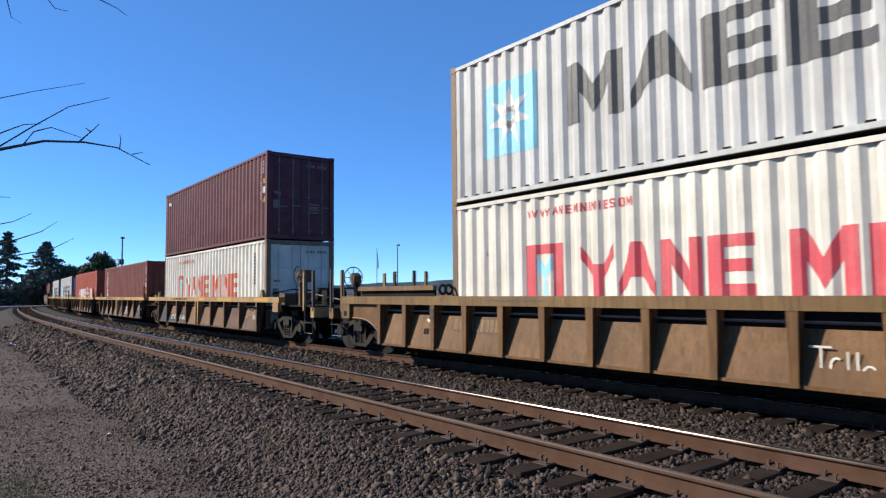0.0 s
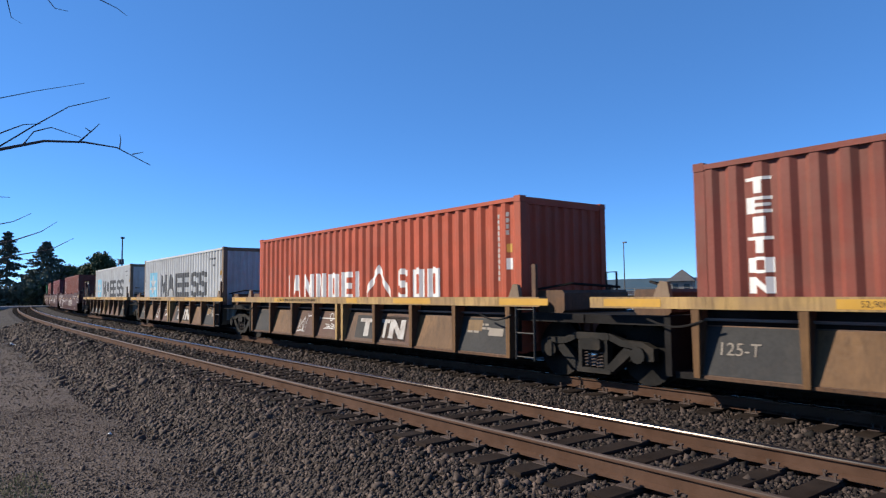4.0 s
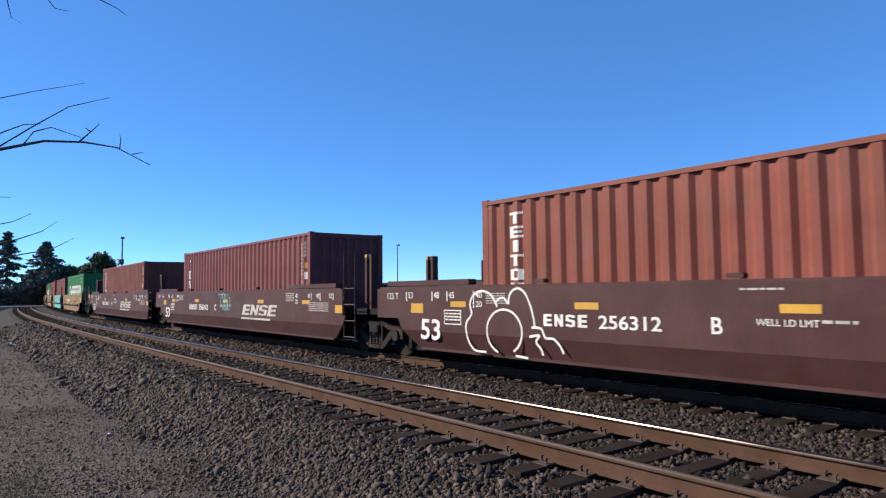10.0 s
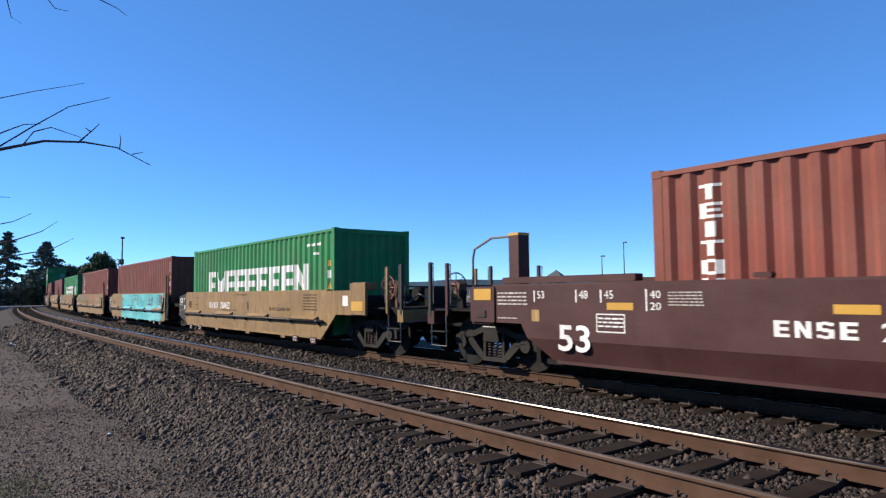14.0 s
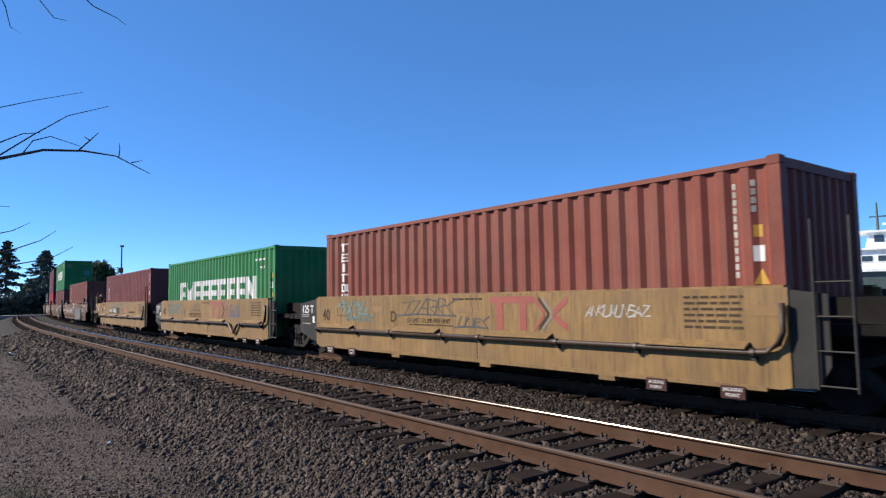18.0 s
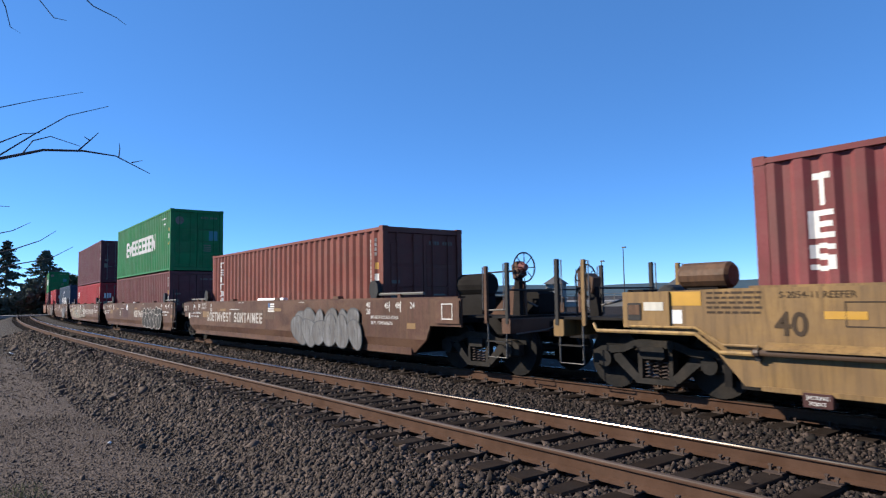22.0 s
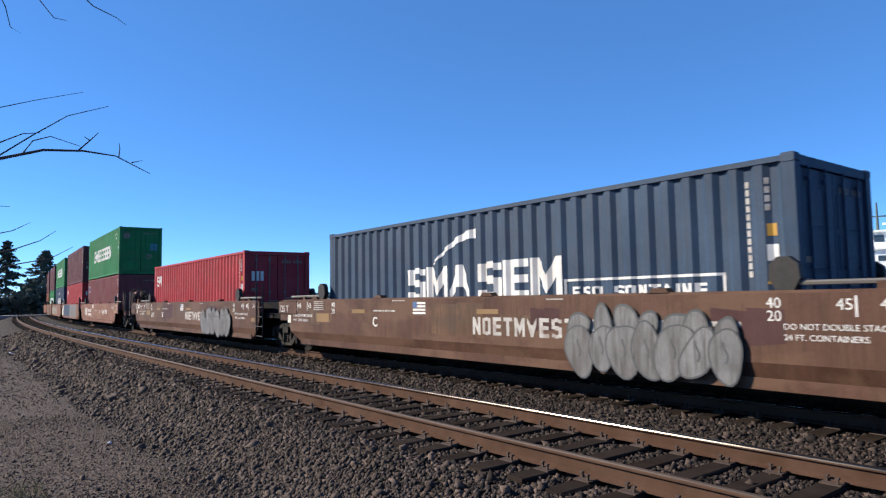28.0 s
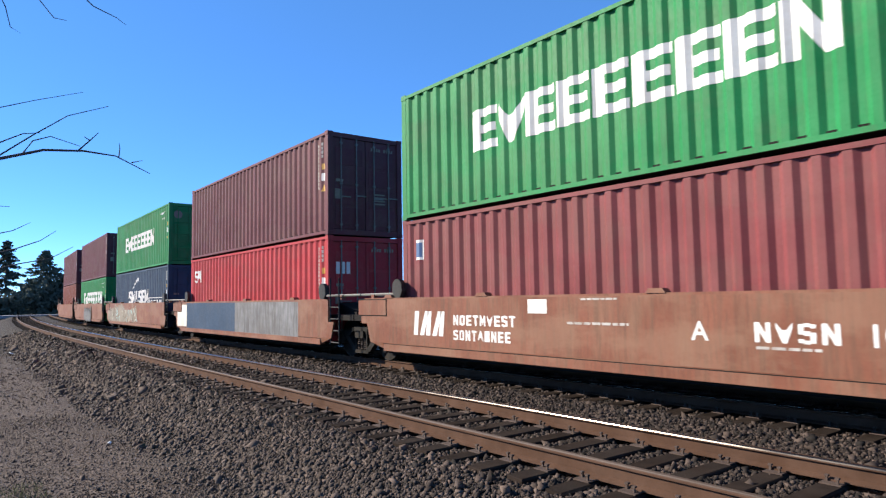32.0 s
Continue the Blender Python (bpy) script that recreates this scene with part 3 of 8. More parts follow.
def container(s0, z, h, paint, label, door=False, post=None, group="containers on the train"):
    """A 40 foot container whose rear end is s0 along the line at 16 s; its front end has doors or a ribbed wall."""
    c = thing("shipping_container", label, "container", group)
    hl, hw = LONG / 2, WIDE / 2
    post = post or paint
    rod = "pipe" if paint in ("maroon", "red") else paint
    wall = -hw + 0.012
    top, low = h - 0.10, 0.12
    for side in (-1, 1):
        cols = ribbed(-5.92, 5.92, wall, RIB_X, RIB_D)
        m = sheet([(x, y) for x, y in cols], low, top, -hw + 0.09)
        if side > 0:
            m.v = [(x, -y, zz) for x, y, zz in m.v]
        part("side_wall", m, paint, c)
        y0, y1 = (-hw, -hw + 0.06) if side < 0 else (hw - 0.06, hw)
        part("top_rail", Mesh().box(-hl + 0.16, hl - 0.16, y0, y1, h - 0.10, h - 0.028, 0.01), paint, c)
        m = Mesh().prism([(-hl + 0.16, 0.045), (-1.2, 0.045), (-1.18, 0.045), (hl - 0.16, 0.045), (hl - 0.16, 0.12), (-hl + 0.16, 0.12)], y0, y1)
        part("bottom_rail", m, paint, c)
    m = Mesh()
    for e in (-1, 1):
        for side in (-1, 1):
            x0, x1 = (hl - 0.17, hl - 0.008) if e > 0 else (-hl + 0.008, -hl + 0.17)
            y0, y1 = (hw - 0.16, hw - 0.006) if side > 0 else (-hw + 0.006, -hw + 0.16)
            part("corner_post", Mesh().box(x0, x1, y0, y1, 0.11, h - 0.11, 0.012), post, c)
            for zz in (0.0, h - 0.118):
                k = Mesh().box(x0 - 0.004 if e < 0 else x0, x1 if e < 0 else x1 + 0.004, y0 - 0.008 if side < 0 else y0, y1 if side < 0 else y1 + 0.008, zz, zz + 0.118, 0.012)
                part("corner_casting", k, post, c)
    # roof and floor
    part("roof", Mesh().box(-hl + 0.1, hl - 0.1, -hw + 0.05, hw - 0.05, h - 0.07, h - 0.03), paint, c)
    part("floor", Mesh().box(-hl + 0.1, hl - 0.1, -hw + 0.05, hw - 0.05, 0.04, 0.16), "under", c)
    for e in (-1, 1):
        doors = (e > 0) == door
        x_out = e * (hl - 0.03)
        part("end_header", Mesh().box(*sorted((e * (hl - 0.10), e * (hl - 0.02))), -hw + 0.15, hw - 0.15, h - 0.15, h - 0.02), post, c)
        part("end_sill", Mesh().box(*sorted((e * (hl - 0.10), e * (hl - 0.02))), -hw + 0.15, hw - 0.15, 0.02, 0.17), post, c)
        if doors:
            for side in (-1, 1):
                y0, y1 = sorted((side * 0.012, side * (hw - 0.165)))
                d = part("door", Mesh().box(*sorted((e * (hl - 0.10), e * (hl - 0.055))), y0, y1, 0.18, h - 0.16, 0.008), paint, c)
                for k in range(4):
                    zz = 0.3 + k * (h - 0.65) / 4
                    part("door_panel", Mesh().box(*sorted((e * (hl - 0.056), e * (hl - 0.044))), y0 + 0.09, y1 - 0.09, zz, zz + (h - 0.65) / 4 - 0.08, 0.01), paint, d)
                for f in (0.25, 0.72):
                    y = y0 + f * (y1 - y0)
                    part("lock_rod", Mesh().tube([(e * (hl - 0.025), y, 0.14), (e * (hl - 0.025), y, h - 0.12)], 0.017, 6), rod, d)
                    part("handle", Mesh().box(*sorted((e * (hl - 0.03), e * (hl - 0.006))), y - 0.02, y + 0.30, 1.05 + 0.1 * f, 1.08 + 0.1 * f), rod, d)
                    for zz in (0.30, h * 0.5, h - 0.30):
                        part("rod_keeper", Mesh().box(*sorted((e * (hl - 0.05), e * (hl - 0.004))), y - 0.04, y + 0.04, zz - 0.025, zz + 0.025), rod, d)
        else:
            n = 8
            pitch = (WIDE - 0.34) / n
            rx, rd = [], []
            for i in range(n):
                for k, depth in ((0.0, 0.0), (0.3, 0.0), (0.5, 0.045), (0.8, 0.045)):
                    rx.append(-hw + 0.17 + (i + k) * pitch)
                    rd.append(depth)
            rx.append(hw - 0.17)
            rd.append(0.0)
            m = sheet(ribbed(-hw + 0.17, hw - 0.17, 0.0, rx, rd), 0.17, h - 0.15, 0.075)
            m.v = [(e * (hl - 0.03 - y), x, zz) for x, y, zz in m.v]
            part("end_wall", m, paint, c)
    if door:
        door_marks(c, h, paint, len(ROLLING))
    ROLLING.append((c, s0 + hl, z))
    return c


def door_marks(c, h, paint, seed):
    """Small faded markings on closed doors: number rows, a placard and weight tables."""
    r = random.Random(seed)
    x = LONG / 2 - 0.0425
    quad = lambda y0, y1, z0, z1: Mesh().add([(x, y0, z0), (x, y1, z0), (x, y1, z1), (x, y0, z1)], [(0, 1, 2, 3)])
    m = Mesh()
    for k in range(9):
        y0 = 0.18 + k * 0.085
        if k != 4:
            m.add([(x, y0, h - 0.42), (x, y0 + 0.055, h - 0.42), (x, y0 + 0.055, h - 0.33), (x, y0, h - 0.33)], [(0, 1, 2, 3)])
    for k in range(4):
        y0 = 0.30 + r.uniform(-0.03, 0.03)
        m.add([(x, y0, 1.2 - k * 0.09), (x, y0 + r.uniform(0.25, 0.45), 1.2 - k * 0.09), (x, y0 + 0.35, 1.24 - k * 0.09), (x, y0, 1.24 - k * 0.09)], [(0, 1, 2, 3)])
    tagged(part("number_marking", m, "ink_faded", c, "rows of faded door markings"), kind="stuff")
    if paint == "green":
        ring = [(x, -0.80 + 0.19 * math.cos(a * 0.3491), h - 0.55 + 0.19 * math.sin(a * 0.3491)) for a in range(18)]
        part("door_disc", Mesh().add(ring, [tuple(range(18))]), "ink_faded", c, "round pale sticker on the door")
        part("door_patch", quad(0.55, 0.95, 1.45, 1.9), "ink_teal_dark", c, "dull green patch on the door")
    else:
        part("placard", quad(-0.98, -0.76, 1.02, 1.30), "ink_faded", c, "pale placard on the door")
        part("placard", quad(-0.95, -0.72, 1.5, 1.58), "ink_faded", c)
    return c


WALL = -WIDE / 2 + 0.012


def codes(c, h, seed, upright=True, tri=True):
    """Number columns, small stickers and the warning triangle near the front end of the wall."""
    x = 5.42
    p = Paint(WALL)
    if upright:
        p.column(x, h - 0.30, 0.075, 0.080, 12)
        p.column(x + 0.27, h - 0.28, 0.085, 0.085, 4)
    else:
        p.bars(4.35, h - 0.52, 0.95, 0.16, 1, seed).bars(4.75, h - 0.78, 0.45, 0.16, 1, seed + 1)
    p.put(c, "ink_soft" if upright or h == 0 else ("ink_dark" if seed in (11, 16, 17) else "ink_white"), "number_marking", "painted number marking")
    Paint(WALL).strip(x + 0.28, x + 0.39, h - 1.04, h - 0.88).put(c, "gold", "sticker", "small yellow sticker")
    Paint(WALL).strip(x + 0.27, x + 0.40, h - 1.36, h - 1.15).put(c, "ink_white", "data_plate", "white data plate")
    if tri:
        Paint(WALL).strip(x + 0.26, x + 0.355, h - 1.66, h - 1.655, h - 1.66, h - 1.45).strip(x + 0.355, x + 0.45, h - 1.66, h - 1.45, h - 1.66, h - 1.655).put(c, "gold", "warning_triangle", "yellow warning triangle")


HC, STD = 2.896, 2.591
WELL = 0.362


def brand_column(c, h, kind):
    """Upright white word near the rear end, as plain shapes."""
    p = Paint(WALL)
    if kind == "tall":
        for i, k in enumerate("teiton"):
            p.sign(-5.36 if k != "i" else -5.28, h - 0.52 - i * 0.262, 0.34 if k != "i" else 0.18, 0.215, k)
    else:
        for i, k in enumerate("tez"):
            p.sign(-5.44 if i else -5.38, h - 0.72 - i * 0.40, 0.30 if i else 0.22, 0.34 if i else 0.40, k)
    p.put(c, "ink_white", "brand_mark", "white upright brand mark of plain shapes")


def star(c, x, z, size):
    Paint(WALL).strip(x, x + size, z, z + size).put(c, "ink_sky", "brand_square", "light blue brand square")
    p = Paint(WALL - 0.004)
    cx, cz, r = x + size / 2, z + size / 2, size * 0.42
    for i in range(7):
        a = radians(90 + i * 360 / 7)
        tip = (cx + r * math.cos(a), cz + r * math.sin(a))
        pts = sorted([tip, (cx + 0.28 * r * math.cos(a + 1.2), cz + 0.28 * r * math.sin(a + 1.2)), (cx + 0.28 * r * math.cos(a - 1.2), cz + 0.28 * r * math.sin(a - 1.2))])
        (xa, za), (xb, zb), (xc, zc) = pts
        zm = za + (zc - za) * (xb - xa) / max(1e-6, xc - xa)
        lo, hi = min(zb, zm), max(zb, zm)
        if xb - xa > 0.005:
            p.strip(xa, xb, za, za + 0.001, lo, hi)
        if xc - xb > 0.005:
            p.strip(xb, xc, lo, hi, zc, zc + 0.001)
    p.put(c, "ink_white", "brand_star", "white seven-pointed star")


def grey_white_box(s0, z, h=HC, seed=1):
    c = container(s0, z, h, "white", "grey-white corrugated container with dark block lettering", door=bool(seed % 2), post="post_rust")
    star(c, -5.08, 0.80, 1.42)
    Paint(WALL).row(-2.95, 1.03, 1.18, 1.04, "maeezz", 0.12).put(c, "ink_dark", "brand_mark", "dark grey row of block shapes")
    codes(c, h, seed, upright=False)
    return c


def cream_box(s0, z, h=HC, ink="ink_red", seed=2, door=True):
    c = container(s0, z, h, "cream", "cream-white corrugated container with faded red block shapes", door=door, post="post_rust")
    Paint(WALL).row(-2.70, 1.03, 0.745, 0.84, "yane", 0.10).row(0.66, 1.03, 0.80, 0.84, "mi", 0.12).row(1.95, 1.03, 0.80, 0.84, "ne", 0.12).put(c, ink, "brand_mark", "faded red row of block shapes")
    p = Paint(WALL).strip(-4.0, -3.72, 1.0, 1.95).strip(-3.33, -3.08, 1.0, 1.95).strip(-3.72, -3.33, 1.78, 1.95)
    p.put(c, ink, "brand_square", "red brand square")
    Paint(WALL).strip(-3.70, -3.53, 1.50, 1.74, 1.3, 1.5).strip(-3.53, -3.35, 1.3, 1.5, 1.50, 1.74).strip(-3.59, -3.47, 1.0, 1.32).put(c, "ink_sky", "brand_leaf", "blue brand figure")
    Paint(WALL).row(-3.95, h - 0.46, 0.155, 0.15, "vvvyanemniniezom", 0.3).put(c, ink, "small_mark", "row of small red shapes")
    Paint(WALL).column(5.0, h - 0.4, 0.08, 0.08, 10).put(c, "ink_dark", "number_marking")
    return c


def green_box(s0, z, h=HC, big=True, seed=3, door=False):
    c = container(s0, z, h, "green", "green corrugated container with large white block lettering", door=door)
    if big:
        p = Paint(WALL).row(-4.30, 0.96, 0.985, 1.02, "eveeeeeen", 0.07)
    else:
        p = Paint(WALL).row(-3.62, 1.13, 0.765, 0.82, "eveeeeeen", 0.06)
    p.put(c, "ink_white", "brand_mark", "white row of block shapes")
    codes(c, h, seed, upright=False)
    return c


def plain_red(s0, z, h=HC, paint="brown_red", kind="tall", seed=4, door=False, label="brown-red corrugated container with upright white mark"):
    c = container(s0, z, h, paint, label, door=door)
    if kind:
        brand_column(c, h, kind)
    codes(c, h, seed)
    return c


def bright_red_box(s0, z, h=HC, seed=5):
    c = container(s0, z, h, "red", "bright red corrugated container with small white mark", door=True)
    Paint(WALL).row(-5.60, h - 0.98, 0.34, 0.48, "zai", 0.10).put(c, "ink_white", "brand_mark", "small white mark of plain shapes")
    codes(c, h, seed, tri=False)
    m = Mesh()
    for i in range(3):
        m.box(LONG / 2 - 0.052, LONG / 2 - 0.038, -0.95 + i * 0.16, -0.84 + i * 0.16, h - 1.05, h - 0.72)
    part("door_mark", m, "ink_white", c)
    return c


def slate_blue_box(s0, z, h=HC, seed=6):
    c = container(s0, z, h, "blue", "slate-blue corrugated container with white block lettering and swoosh", door=True)
    Paint(WALL).row(-2.4, 1.10, 0.70, 0.70, "zma", 0.08).row(0.0, 1.10, 0.72, 0.72, "zem", 0.08).put(c, "ink_white", "brand_mark", "white row of block shapes")
    p = Paint(WALL)
    for i in range(8):
        a, b = i / 8, (i + 1) / 8
        f = lambda k: 1.86 + 0.56 * math.sin(k * 1.57)
        p.strip(-1.5 + 1.4 * a, -1.5 + 1.4 * b, f(a) - 0.02 - 0.09 * a, f(a) + 0.02 + 0.06 * a, f(b) - 0.02 - 0.09 * b, f(b) + 0.02 + 0.06 * b)
    p.put(c, "ink_white", "brand_swoosh", "white brand swoosh")
    p = Paint(WALL).strip(2.22, 5.09, 1.37, 1.41).strip(5.05, 5.09, 0.7, 1.41).strip(2.22, 2.26, 0.7, 1.37)
    p.row(2.40, 1.08, 0.215, 0.20, "ezo zontaine", 0.2).put(c, "ink_white", "brand_panel", "white outlined panel")
    codes(c, h, seed)
    return c


def orange_box(s0, z, h=HC, seed=7):
    c = container(s0, z, h, "orange", "orange-red corrugated container with white block lettering", door=False)
    Paint(WALL).row(-3.9, 0.95, 0.72, 0.72, "iamnoei ", 0.3).row(2.0, 0.95, 0.6, 0.72, "zoo", 0.3).put(c, "ink_white", "brand_mark", "white row of block shapes")
    Paint(WALL).strip(0.6, 1.2, 1.0, 1.2, 1.6, 1.8).strip(1.2, 1.7, 1.6, 1.8, 0.95, 1.15).put(c, "ink_white", "brand_figure", "white brand figure")
    codes(c, h, seed, tri=False)
    return c


# ---------------------------------------------------------------- bogies
def bogie_parts():
    """A three-piece bogie with its origin at the rail's top."""
    b = thing("bogie", "grimy cast-steel freight bogie on rusty wheels", "bogie", "bogies of the train")
    for y in (-1.06, 0.92):
        m = Mesh()
        # the frame is drawn as arms round two openings
        for sgn in (-1, 1):
            m.prism([(sgn * x, z) for x, z in ((1.16, 0.40), (1.16, 0.60), (0.98, 0.68), (0.60, 0.70), (0.34, 0.80), (0.30, 0.70), (0.56, 0.60), (0.92, 0.56), (1.0, 0.40))], y, y + 0.14)
            m.prism([(sgn * x, z) for x, z in ((0.74, 0.56), (0.62, 0.58), (0.30, 0.28), (0.30, 0.17), (0.40, 0.19), (0.78, 0.50))], y, y + 0.14)
            m.prism([(sgn * x, z) for x, z in ((0.30, 0.16), (0.30, 0.78), (0.23, 0.78), (0.23, 0.16))], y, y + 0.14)
        m.box(-0.34, 0.34, y - 0.01, y + 0.15, 0.68, 0.80, 0.03).box(-0.36, 0.36, y - 0.01, y + 0.15, 0.14, 0.22, 0.03)
        part("side_frame", m, "steel", b)
        for x in (-0.15, 0.0, 0.15):
            s = Mesh()
            pts = [(x + 0.055 * math.cos(a * 0.9), y + 0.07 + 0.055 * math.sin(a * 0.9), 0.22 + 0.30 * a / 40) for a in range(41)]
            s.tube(pts, 0.014, 4)
            part("spring", s, "plate", b)
        for x in (-0.9, 0.9):
            part("bearing_cap", Mesh().cyl((x, y + 0.07, 0.483), 0.13, -0.12, 0.12, "y", 12), "steel", b)
    part("bolster", Mesh().box(-0.2, 0.2, -1.12, 1.12, 0.52, 0.70, 0.03), "steel", b)
    for x in (-0.9, 0.9):
        w = part("wheelset", Mesh().cyl((0, 0, 0), 0.08, -0.95, 0.95, "y", 10), "wheel", b)
        w.location = (x, 0, 0.483)
        for sgn in (-1, 1):
            m = Mesh().cyl((0, sgn * 0.76, 0), 0.483, -0.06, 0.06, "y", 28, 0.475).cyl((0, sgn * 0.70, 0), 0.505, -0.018, 0.018, "y", 28)
            d = part("wheel", m, "wheel", w)
            part("wheel_boss", Mesh().cyl((0, sgn * 0.80, 0), 0.14, -0.05, 0.05, "y", 14), "steel", d)
        WHEELSETS.append(w)
    return b


BOGIE = bogie_parts()
FIRST_BOGIE = [True]


def bogie(s):
    if FIRST_BOGIE[0]:
        FIRST_BOGIE[0] = False
        b = BOGIE
    else:
        b = copy_thing(BOGIE, pose(0, 0, 0))
    ROLLING.append((b, s, 0.0))
    return b


# ---------------------------------------------------------------- well wagons
def ladder(u, x, y, z0, z1, w=0.42, rungs=4, paint="car_black", wide=0.0):
    lad = part("ladder", Mesh().tube([(x, y, z0), (x, y, z1)], 0.022, 6).tube([(x + w, y, z0), (x + w, y, z1)], 0.022, 6), paint, u)
    for i in range(rungs):
        z = z0 + 0.05 + (min(z1, z0 + 1.3) - z0 - 0.1) * i / max(1, rungs - 1)
        part("rung", Mesh().tube([(x, y, z), (x + w, y, z)], 0.014, 5), paint, lad)
    return lad


def brake_wheel(u, x, y, z, paint="car_black", axis="x", hub="red_wheel"):
    """A spoked hand wheel; it turns about x, or about y where it faces the side of the wagon."""
    at = (lambda c, s_: (x, y + c, z + s_)) if axis == "x" else (lambda c, s_: (x + c, y, z + s_))
    w = part("brake_wheel", Mesh().ring((x, y, z), 0.28, 0.015, axis, 24, 6), paint, u, "thin spoked hand-brake wheel")
    for k in range(8):
        a = k * 0.7854
        part("spoke", Mesh().tube([at(0, 0), at(0.28 * math.cos(a), 0.28 * math.sin(a))], 0.009, 5), paint, w)
    k = 1 if x < 0 else -1
    if axis == "x":
        part("hub", Mesh().cyl((x + k * 0.02, y, z), 0.11, -0.05, 0.07, "x", 14, 0.06), hub, w, "rust-red hub")
        part("brake_housing", Mesh().prism([(x + k * 0.04, z - 0.15), (x + k * 0.20, z - 0.22), (x + k * 0.24, z + 0.04), (x + k * 0.10, z + 0.12)], y - 0.11, y + 0.11), "car_brown", u)
        part("brake_stand", Mesh().prism([(x + k * 0.10, 1.1), (x + k * 0.30, 1.1), (x + k * 0.20, z), (x + k * 0.10, z)], y - 0.05, y + 0.05), "under", u)
    else:
        part("hub", Mesh().cyl((x, y, z), 0.06, -0.03, 0.02, "y", 14, 0.12).cyl((x, y, z), 0.15, 0.02, 0.20, "y", 14, 0.19), "car_brown", w, "rust-brown hub and drum")
        part("brake_housing", Mesh().box(x + 0.10, x + 0.34, y + 0.05, y + 0.30, z - 0.2, z + 0.16, 0.04), "car_brown", u)
        part("brake_stand", Mesh().box(x - 0.05, x + 0.05, y + 0.05, y + 0.17, 1.1, z - 0.05, 0.02).box(x + 0.22, x + 0.30, y + 0.05, y + 0.17, 1.1, z - 0.05, 0.02), "car_brown", u)
    part("brake_chain", Mesh().tube([(x + k * 0.2, y + 0.05, z - 0.2), (x + k * 0.26, y + 0.07, 1.5), (x + k * 0.22, y + 0.05, 1.1)], 0.015, 5), "under", u)


def tank(u, x, y, z, length, r, axis="y", paint="car_black"):
    m = Mesh().cyl((x, y, z), r * 0.8, -length / 2 - 0.05, -length / 2, axis, 14, r).cyl((x, y, z), r, -length / 2, length / 2, axis, 14).cyl((x, y, z), r, length / 2, length / 2 + 0.05, axis, 14, r * 0.8)
    return part("air_tank", m, paint, u, smooth=False)


